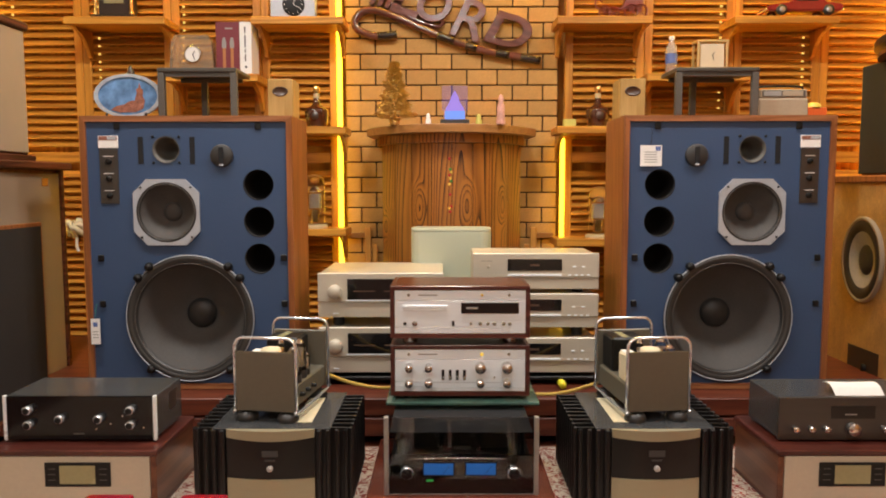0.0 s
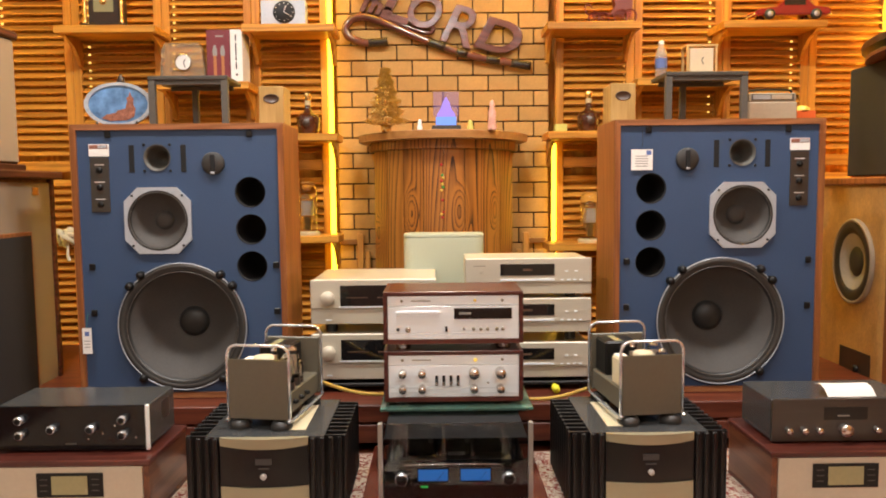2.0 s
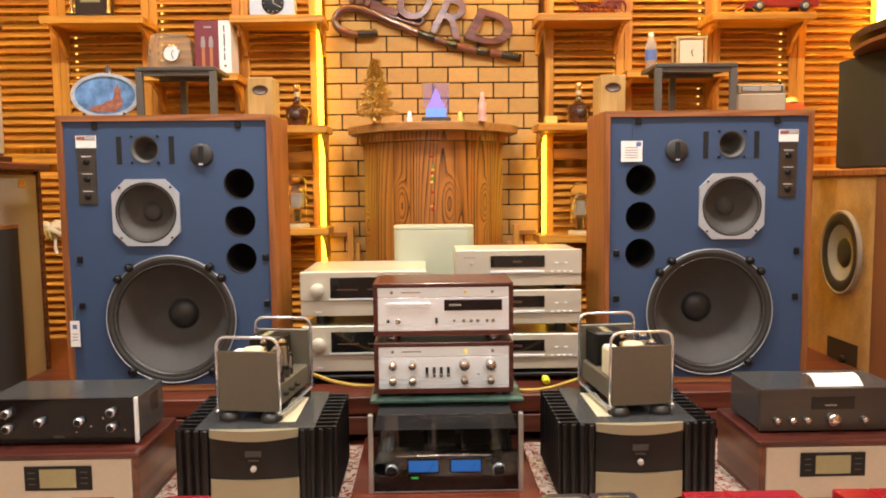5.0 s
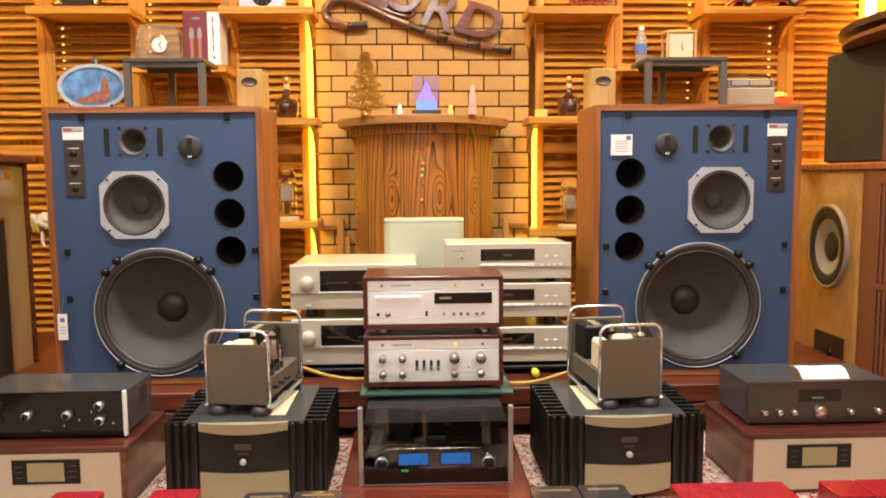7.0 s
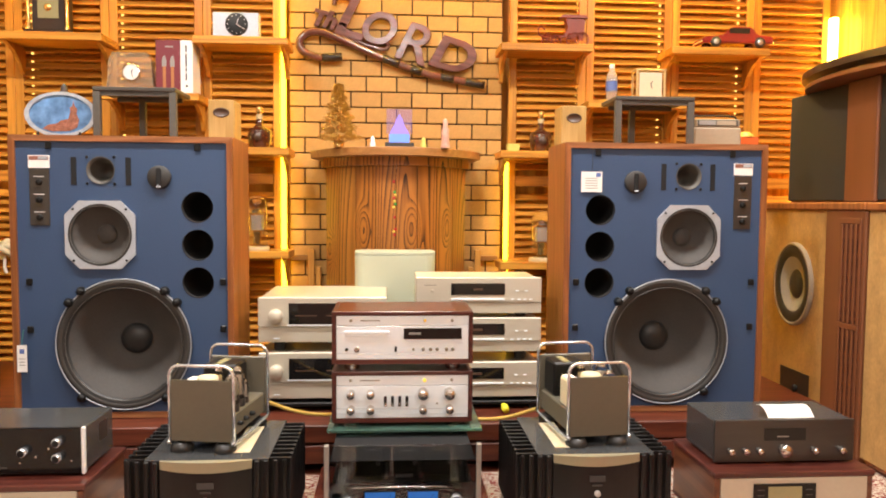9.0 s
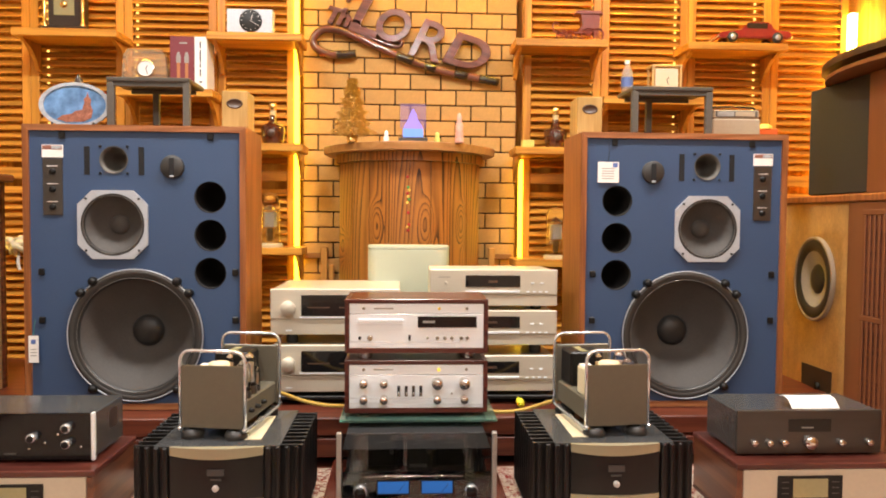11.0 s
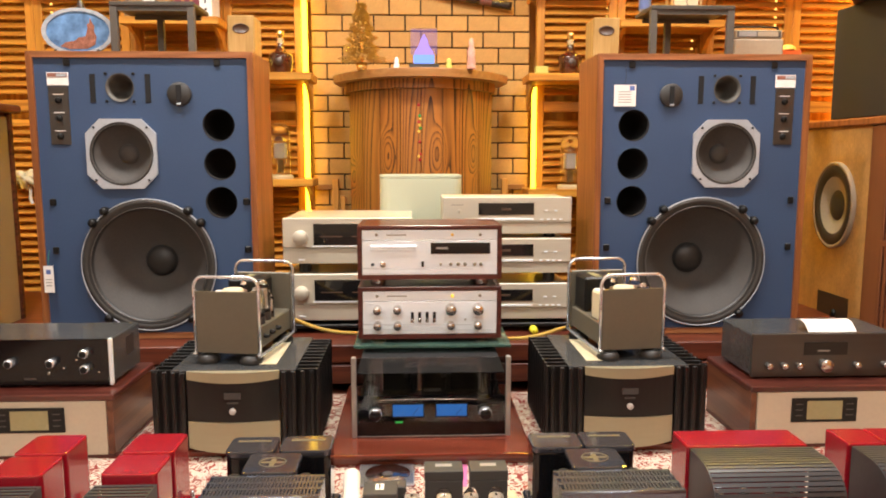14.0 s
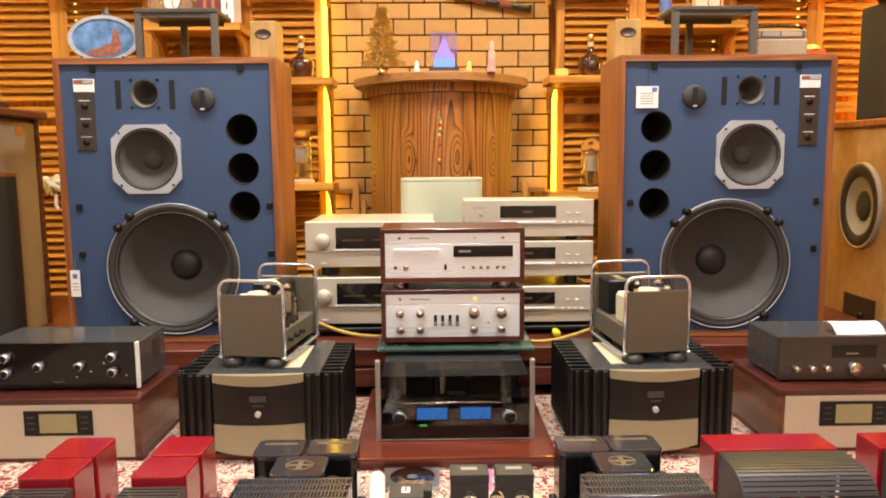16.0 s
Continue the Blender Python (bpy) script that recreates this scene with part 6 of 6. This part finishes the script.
def side_cabinet_east(y_mid, label):
    u = thing("plywood_loudspeaker", (1.66, y_mid, FLOOR + 0.02), label, "loudspeaker", "plywood loudspeakers")
    H = 0.945
    part("plinth", one_box(0.02, 0.60, -0.45, 0.25, -0.02, -0.0005), "walnut_dark", u)
    part("body", one_box(0.012, 0.62, -0.27, 0.26, 0, H - 0.03, bevel=0.004), "walnut", u)
    z = 0.697 - FLOOR - 0.02
    board = bmesh.new()
    edges = []
    for ring in ([(-0.25, 0.02), (0.26, 0.02), (0.26, H - 0.031), (-0.25, H - 0.031)], [(-0.031 + 0.128 * math.cos(2 * math.pi * i / 40), z + 0.158 * math.sin(2 * math.pi * i / 40)) for i in range(40)]):
        vs = [board.verts.new((0.0, yy, zz)) for yy, zz in ring]
        edges += [board.edges.new((vs[i], vs[(i + 1) % len(vs)])) for i in range(len(vs))]
    bmesh.ops.triangle_fill(board, use_beauty=True, use_dissolve=False, edges=edges)
    inside = [f for f in board.faces if ((f.calc_center_median().y + 0.031) / 0.128) ** 2 + ((f.calc_center_median().z - z) / 0.158) ** 2 < 0.9]
    bmesh.ops.delete(board, geom=inside, context="FACES_ONLY")
    ext = bmesh.ops.extrude_face_region(board, geom=list(board.faces))
    bmesh.ops.translate(board, verts=[v for v in ext["geom"] if isinstance(v, bmesh.types.BMVert)], vec=(0.0115, 0, 0))
    bmesh.ops.recalc_face_normals(board, faces=board.faces)
    part("plywood_front", board, "ply", u, "bare plywood front board")
    part("top_board", one_box(-0.016, 0.63, -0.500, 0.264, H - 0.0295, H, bevel=0.005), "walnut", u)
    post = part("slotted_post", one_box(-0.010, 0.06, -0.500, -0.255, 0, H - 0.031, bevel=0.004), "post_brown", u, "dark wooden post with upright slots")
    part("post_recess", one_box(-0.0108, -0.0098, -0.483, -0.352, 0.05, 0.865), "walnut_dark", post)
    for k in range(5):
        y0 = -0.483 + 0.0273 * k
        for z0, z1 in ((0.05, 0.475), (0.497, 0.865)):
            part("bar", one_box(-0.0165, -0.0110, y0, y0 + 0.0135, z0, z1, bevel=0.002), "post_brown", post)
    for z0 in (0.03, 0.4755, 0.8655):
        part("cross_bar", one_box(-0.0165, -0.0110, -0.483, -0.352, z0, z0 + 0.0205, bevel=0.002), "post_brown", post)
    rim = ellipse_lathe(u, "driver_rim", [(0.150, -0.0005), (0.150, -0.014), (0.147, -0.018), (0.140, -0.018), (0.136, -0.012)], -0.031, z, 0.95, 1.17, "cloth", "thin oval metal driver rim")
    ellipse_lathe(u, "surround", [(0.1375, -0.014), (0.128, -0.018), (0.112, -0.017), (0.100, -0.011), (0.097, -0.008)], -0.031, z, 0.95, 1.17, "rubber", "wide black rubber surround")
    ellipse_lathe(u, "cone", [(0.099, -0.010), (0.08, -0.003), (0.05, 0.0095), (0.001, 0.0105)], -0.031, z, 0.95, 1.17, "cone_pale", "pale grey paper cone")
    ellipse_lathe(u, "dust_cap", [(0.053, 0.0085), (0.046, 0.002), (0.025, -0.003), (0.001, -0.004)], -0.031, z, 0.95, 1.17, "cap")
    part("control_plate", one_box(-0.003, -0.0005, -0.165, 0.055, 0.115, 0.24, bevel=0.001), "dark_metal", u, "dark metal control plate")
    part("dial", lathe([(0.016, -0.0035), (0.016, -0.014), (0.001, -0.015)], 20, "x", 0, -0.07, 0.165), "black", u)
    return u


side_cabinet_east(0.335, "plywood-fronted loudspeaker with an oval driver and slotted post")
side_cabinet_east(-0.43, "plywood-fronted loudspeaker standing nearer along the wall")

u = thing("round_top_loudspeaker", (1.72, 0.0, FLOOR + 0.9655), "black grille loudspeaker with a round dark wooden top", "loudspeaker")
part("body", one_box(0.012, 0.55, -0.55, 0.485, 0.0, 0.462, bevel=0.004), "walnut", u)
part("grille", one_box(0.0, 0.0115, 0.075, 0.488, 0.008, 0.458, bevel=0.003), "grille", u, "black cloth grille panel")
part("post", one_box(-0.008, 0.0115, -0.113, 0.073, 0.0, 0.462, bevel=0.006), "post_brown", u, "flat brown wooden post")
part("grille", one_box(0.0, 0.0115, -0.52, -0.115, 0.008, 0.458, bevel=0.003), "grille", u, "black cloth grille panel")
disc = [(0.275 + 0.40 * math.cos(2 * math.pi * i / 48), -0.03 + 0.56 * math.sin(2 * math.pi * i / 48)) for i in range(48)]
part("lower_disc", flat(disc, 0.4625, 0.478, 0.004), "post_brown", u, "thin brown wooden disc")
part("spacer", flat([(0.275 + (x - 0.275) * 0.86, -0.03 + (y + 0.03) * 0.86) for x, y in disc], 0.4785, 0.498), "walnut", u)
part("top_disc", flat([(0.275 + (x - 0.275) * 1.03, -0.03 + (y + 0.03) * 1.03) for x, y in disc], 0.4985, 0.528, 0.008), "dark_clock", u, "thick dark round lid")

# white artificial flower hanging by the speaker
u = thing("white_flower", (-1.975, 1.112, 0.79), "limp white paper flower hanging on the louvred shutter", "flower")
rngf = random.Random(9)
for k in range(9):
    a = 2 * math.pi * k / 9
    pts = [(0.012 * math.cos(a), 0.01 * math.sin(a), 0.0), (0.035 * math.cos(a), 0.02 * math.sin(a), 0.025 * math.sin(a * 2) + 0.01), (0.058 * math.cos(a) + rngf.uniform(-0.01, 0.01), 0.02, 0.045 * math.sin(a) - 0.01)]
    part("petal", tube(curve(pts, 3), 0.015, 6), "cream", u)
part("stem", tube(curve([(0.0, 0.01, 0), (0.014, 0.01, -0.05), (0.010, 0.015, -0.10), (0.016, 0.02, -0.13)]), 0.008, 6), "white", u)

# ---- front row on the carpet ----
G = FLOOR + 0.0085


def soft_box(x0, x1, y0, y1, z0, z1, r=0.012):
    """A box with rounded upright corners and a softened top."""
    return flat(rounded((x0 + x1) / 2, (y0 + y1) / 2, x1 - x0, y1 - y0, r, 4), z0, z1, 0.004)


def slatted_cage(parent, x0, x1, y_back, z_top, y_bend, y_front, z_low, rods=16):
    """Horizontal rods along a line that runs forward and then bends down, between two side plates."""
    path = curve([(0, y_back, z_top), (0, y_bend, z_top - 0.002), (0, (y_bend + y_front * 2) / 3, z_top - 0.022), (0, y_front, z_top - 0.06), (0, y_front - 0.004, z_low)], 10)
    length = [0.0]
    for a, b in zip(path, path[1:]):
        length.append(length[-1] + (b - a).length)
    cg = part("cage_side", prism([(0, 0), (1, 0), (0, 1)], 0, 0.001), "dark_metal", parent)
    prof = [(p.y, p.z) for p in path[::3]] + [(path[-1].y, z_low), (y_back, z_low)]
    me_list = []
    for xx in (x0, x1 - 0.003):
        bm = bmesh.new()
        a = [bm.verts.new((xx, y, z)) for y, z in prof]
        b = [bm.verts.new((xx + 0.003, y, z)) for y, z in prof]
        bm.faces.new(a)
        bm.faces.new(b)
        for i in range(len(prof)):
            j = (i + 1) % len(prof)
            bm.faces.new((a[i], a[j], b[j], b[i]))
        bmesh.ops.recalc_face_normals(bm, faces=bm.faces)
        me_list.append(bm)
    me = bpy.data.meshes.new("cage_side")
    me_list[0].to_mesh(me)
    me.materials.append(M["cage"])
    cg.data = me
    part("cage_side", me_list[1], "cage", parent)
    rod_me = mesh_of("rod", one_box(x0 + 0.0032, x1 - 0.0032, -0.0041, 0.0041, -0.0009, 0.0009), "cage")
    for k in range(rods):
        s = length[-1] * (k + 0.5) / rods
        i = max(j for j in range(len(length)) if length[j] <= s)
        i = min(i, len(path) - 2)
        t = (s - length[i]) / max(length[i + 1] - length[i], 1e-6)
        p = path[i].lerp(path[i + 1], t)
        d = path[i + 1] - path[i]
        shared("cage_rod", rod_me, cg, pose(0, p.y, p.z, math.degrees(math.atan2(d.z, d.y)), 0, 0))


def small_tubes(parent, xs, y, z):
    for tx in xs:
        v = part("valve", lathe([(0.011, z), (0.011, z + 0.012), (0.013, z + 0.03), (0.012, z + 0.06)], 16, "z", tx, y, 0), "tube_glass", parent, "small glass valve")
        part("getter", lathe([(0.0125, z + 0.058), (0.010, z + 0.068), (0.004, z + 0.074)], 16, "z", tx, y, 0), "chrome", v, "mirrored valve top")


M["cage"] = mat("cage", (0.045, 0.046, 0.052), 0.40, 0.35, var=0.15)
M["navy"] = mat("navy", (0.030, 0.034, 0.045), 0.18, 0.4, var=0.08, coat=0.6, bump=0)
M["gunmetal"] = mat("gunmetal", (0.13, 0.145, 0.19), 0.26, 0.8, var=0.08, bump=0)
M["lid_metal"] = mat("lid_metal", (0.060, 0.064, 0.082), 0.14, 0.6, var=0.10, bump=0, coat=0.5)
M["gold_print"] = mat("gold_print", (0.20, 0.17, 0.11), 0.35, 0.5)


def red_mono(name, x0, x1, label):
    u = thing(name, (0, 0, G), label, "valve amplifier", "red valve amplifiers")
    part("chassis", one_box(x0 - 0.028, x1 + 0.028, -1.46, -1.015, 0.006, 0.050, bevel=0.004), "red", u, "glossy red chassis")
    for fx in (x0, x1):
        for fy in (-1.43, -1.04):
            part("foot", lathe([(0.012, 0), (0.012, 0.0055)], 12, "z", fx, fy, 0), "rubber", u)
    for y0, y1, z1 in ((-1.130, -1.020, 0.28 - G), (-1.236, -1.134, 0.279 - G)):
        part("transformer_cover", soft_box(x0, x1, y0, y1, 0.0505, z1), "red", u, "glossy red transformer cover")
    slatted_cage(u, x0 - 0.006, x1 + 0.004, -1.242, 0.262 - G, -1.33, -1.45, 0.0505, 22)
    small_tubes(u, (x0 + 0.03, x1 - 0.03), -1.33, 0.0505)
    for k in range(2):
        part("terminal", lathe([(0.006, x1 + 0.0285), (0.006, x1 + 0.045), (0.003, x1 + 0.047)], 12, "x", 0, -1.10 - 0.03 * k, 0.03), "chrome", u, "chrome speaker terminal")
    for k in range(3):
        part("terminal_post", lathe([(0.005, 0.0505), (0.005, 0.075), (0.003, 0.08)], 10, "z", x1 + 0.014, -1.06 - 0.04 * k, 0), "chrome", u)
    return u


red_mono("red_amplifier", -0.889, -0.779, "glossy red valve amplifier with a slatted black cage")
red_mono("red_amplifier", -0.667, -0.558, "glossy red valve amplifier with a slatted cage on the carpet")


def red_stereo(name, x0, x1, split, label):
    u = thing(name, (0, 0, G), label, "valve amplifier", "red valve amplifiers")
    part("chassis", one_box(x0 - 0.022, x1 + 0.022, -1.46, -1.04, 0.006, 0.052, bevel=0.004), "red", u, "glossy red chassis")
    for fx in (x0, x1):
        for fy in (-1.43, -1.07):
            part("foot", lathe([(0.012, 0), (0.012, 0.0055)], 12, "z", fx, fy, 0), "rubber", u)
    cuts = [x0, x1] if not split else [x0, (x0 + x1) / 2, x1]
    for a, b in zip(cuts, cuts[1:]):
        part("transformer_cover", soft_box(a + 0.0005, b - 0.002, -1.142, -1.050, 0.0525, 0.28 - G, 0.006), "red", u, "glossy red transformer cover")
    slatted_cage(u, x0 + 0.006, x1 + 0.004, -1.146, 0.277 - G, -1.225, -1.285, 0.0525, 24)
    w = x1 - x0
    small_tubes(u, [x0 + w * q for q in (0.2, 0.4, 0.6, 0.8)], -1.19, 0.0525)
    small_tubes(u, [x0 + w * q for q in (0.33, 0.53, 0.73)], -1.255, 0.0525)
    return u


red_stereo("red_amplifier", 0.528, 0.795, False, "wide glossy red valve amplifier with a slatted black cage")
red_stereo("red_amplifier", 0.880, 1.050, True, "glossy red valve amplifier with two covers beside another")


def dark_amp(name, rl, rr, mid, cage, label):
    u = thing(name, (0, 0, G), label, "valve amplifier", "dark valve amplifiers")
    x0, x1 = min(rl[0], cage[0]) - 0.01, max(rr[1], cage[1]) + 0.01
    part("chassis", one_box(x0, x1, -1.37, -1.04, 0.006, 0.060, bevel=0.005), "navy", u, "polished dark blue-black chassis")
    for fx in (x0 + 0.03, x1 - 0.03):
        for fy in (-1.34, -1.07):
            part("foot", lathe([(0.012, 0), (0.012, 0.0055)], 12, "z", fx, fy, 0), "rubber", u)
    for (a, b), y0, y1, nm in ((rl, -1.135, -1.050, 0), (rr, -1.132, -1.048, 0), (mid, -1.238, -1.142, 1)):
        tr = part("transformer", soft_box(a, b, y0, y1, 0.0605, 0.268 - G, 0.012), "gloss_black", u, "glossy black transformer can")
        part("lid", soft_box(a - 0.002, b + 0.002, y0 - 0.002, y1 + 0.002, 0.2685 - G, 0.280 - G, 0.014), "lid_metal", tr, "polished dark metal lid")
        cx, cy = (a + b) / 2, (y0 + y1) / 2
        if nm:
            ring = tube([(cx + 0.027 * math.cos(2 * math.pi * i / 28), cy + 0.022 * math.sin(2 * math.pi * i / 28), 0.2805 - G) for i in range(28)], 0.0012, 5, True)
            part("printed_ring", ring, "gold_print", tr)
            part("lettering", one_box(cx - 0.024, cx + 0.024, cy - 0.004, cy + 0.004, 0.2801 - G, 0.2806 - G), "gold_print", tr)
            part("lettering", one_box(cx - 0.005, cx + 0.005, cy - 0.018, cy + 0.018, 0.2801 - G, 0.2805 - G), "gold_print", tr)
        else:
            part("label_plate", one_box(cx - 0.036, cx + 0.036, cy + 0.012, cy + 0.022, 0.2801 - G, 0.2806 - G), "gold_print", tr)
    for px in (mid[0] - 0.018, mid[1] + 0.018):
        part("capacitor", lathe([(0.014, 0.0605), (0.014, 0.262 - G), (0.011, 0.268 - G), (0.004, 0.2685 - G)], 18, "z", px, -1.225, 0), "matt_black", u)
    # perforated cage: rows of slots on top, upright bars in front
    x0, x1 = cage
    cg = part("cage_top", one_box(x0, x1, -1.248, -1.243, 0.0605, 0.275 - G), "gunmetal", u, "slotted metal valve cage")
    n = 30
    pitch = (x1 - x0 - 0.02) / n
    bar_top = mesh_of("cage_bar", one_box(-pitch * 0.27, pitch * 0.27, -0.010, 0.010, -0.001, 0.001), "gunmetal")
    bar_front = mesh_of("cage_bar", one_box(-pitch * 0.27, pitch * 0.27, -0.001, 0.001, 0, 0.13), "gunmetal")
    for yy in (-1.2455, -1.272, -1.2995, -1.330):
        part("cage_strip", one_box(x0, x1, yy - 0.0045, yy + 0.0045, 0.2735 - G, 0.2755 - G), "gunmetal", cg)
    for k in range(n + 1):
        xx = x0 + 0.01 + pitch * k
        for yy in (-1.259, -1.286, -1.315):
            shared("cage_bar", bar_top, cg, pose(xx, yy, 0.2745 - G))
        shared("cage_bar", bar_front, cg, pose(xx, -1.3365, 0.115 - G + 0.02))
    part("front_edge", tube([(x0, -1.335, 0.272 - G), (x1, -1.335, 0.272 - G)], 0.004, 8), "gunmetal", cg)
    part("front_rail", one_box(x0, x1, -1.3385, -1.3345, 0.262 - G, 0.270 - G), "gunmetal", cg)
    part("front_rail", one_box(x0, x1, -1.3385, -1.3345, 0.0605, 0.135 - G), "gunmetal", cg)
    for xx in (x0, x1 - 0.003):
        part("cage_side", one_box(xx, xx + 0.003, -1.334, -1.249, 0.0605, 0.273 - G), "gunmetal", cg)
    small_tubes(u, [x0 + (x1 - x0) * q for q in (0.2, 0.4, 0.6, 0.8)], -1.295, 0.0605)
    return u


dark_amp("dark_amplifier", (-0.449, -0.349), (-0.338, -0.231), (-0.392, -0.287), (-0.449, -0.228), "blue-black valve amplifier with three transformers and slotted cage")
dark_amp("dark_amplifier", (0.201, 0.308), (0.314, 0.420), (0.265, 0.372), (0.222, 0.455), "blue-black valve amplifier with gold printing and slotted cage")

M["carton"] = mat("carton", (0.042, 0.040, 0.037), 0.6, var=0.12)
M["pink_sheen"] = mat("pink_sheen", (0.62, 0.16, 0.36), 0.35)
# small boxes and spare valves between the amplifiers
for x0, x1, y0, y1, lab in ((-0.030, 0.055, -1.066, -1.010, "small black carton with a printed label on top"), (0.072, 0.155, -1.066, -1.010, "small black carton with a printed label beside another"), (-0.160, -0.090, -1.172, -1.112, "small black carton with a white square mark"), (-0.130, -0.072, -1.108, -1.072, "low black carton with a white label strip")):
    u = thing("small_carton", (x0, y0, G), lab, "carton", "small black cartons")
    w, d, h = x1 - x0, y1 - y0, (0.2 if y0 > -1.07 or y0 < -1.15 else 0.185) - G
    part("carton_body", one_box(0, w, 0, d, 0, h * 0.8, bevel=0.0015), "carton", u)
    part("carton_lid", one_box(-0.001, w + 0.001, -0.001, d + 0.001, h * 0.8 + 0.0005, h, bevel=0.0015), "carton", u)
    if y0 < -1.15:
        part("mark", one_box(w * 0.35, w * 0.60, d * 0.35, d * 0.80, h, h + 0.0005), "white", u)
        part("mark_bar", one_box(w * 0.45, w * 0.50, d * 0.42, d * 0.74, h + 0.0005, h + 0.0009), "matt_black", u)
    else:
        part("label", one_box(w * 0.28, w * 0.72, d * 0.45, d * 0.72, h, h + 0.0005), "print_light", u)

u = thing("disc_case", (-0.196, -0.890, G), "open clear case with a shiny rainbow disc", "disc")
part("tray", one_box(0, 0.142, 0, 0.122, 0, 0.007, bevel=0.002), "cast", u)
part("disc", lathe([(0.014, 0.0078), (0.057, 0.0078), (0.057, 0.009), (0.014, 0.009)], 40, "z", 0.074, 0.061, 0), "disc", u, "rainbow-tinted mirror disc")
part("lid", one_box(0.001, 0.141, 0.001, 0.121, 0.0105, 0.0120), "pane", u)

for k, x in enumerate((-0.059, 0.009, 0.066, 0.119)):
    u = thing("spare_valve", (x, -1.158, G), "spare valve with a silver top and yellow sticker", "valve", "spare valves")
    part("base", lathe([(0.0165, 0), (0.0165, 0.084), (0.0150, 0.088), (0.001, 0.0882)], 24, "z"), "black", u, "dark valve body")
    part("envelope", lathe([(0.0168, 0.0885), (0.0172, 0.098), (0.0150, 0.110), (0.0095, 0.1175), (0.001, 0.120)], 24, "z"), "tube_glass", u, "clear glass dome")
    part("getter", lathe([(0.0145, 0.0890), (0.0150, 0.096), (0.0138, 0.103), (0.006, 0.1045), (0.001, 0.1048)], 24, "z"), "white", u, "silvered valve top")
    part("mark", one_box(-0.002, 0.002, -0.005, 0.005, 0.1050, 0.1054), "matt_black", u)
    part("sticker", one_box(0.002, 0.011, -0.0185, -0.0176, 0.084, 0.096), "yellow", u, "yellow numbered sticker")

single("paper_roll", lathe([(0.017, -0.115), (0.020, -0.116), (0.021, -0.05), (0.0195, 0.02), (0.021, 0.115), (0.017, 0.116)], 24, "y"), "white", (-0.201, -0.985, G + 0.0213), "white rolled paper lying on the carpet", "paper", "paper rolls", turn=4)
single("paper_roll", lathe([(0.011, -0.07), (0.0145, -0.071), (0.0155, 0.0), (0.0145, 0.07), (0.011, 0.071)], 20, "y"), "cream", (0.174, -1.052, G + 0.0158), "short cream rolled paper beside the cartons", "paper", "paper rolls")
# pink reflection between the cartons, put in as a thin coloured strip
single("pink_reflection", one_box(-0.008, 0.008, -0.065, 0.065, 0, 0.0012), "pink_sheen", (0.0735, -0.83, G), "narrow pink reflection on the carpet, made as a coloured strip", "paper", turn=-4)
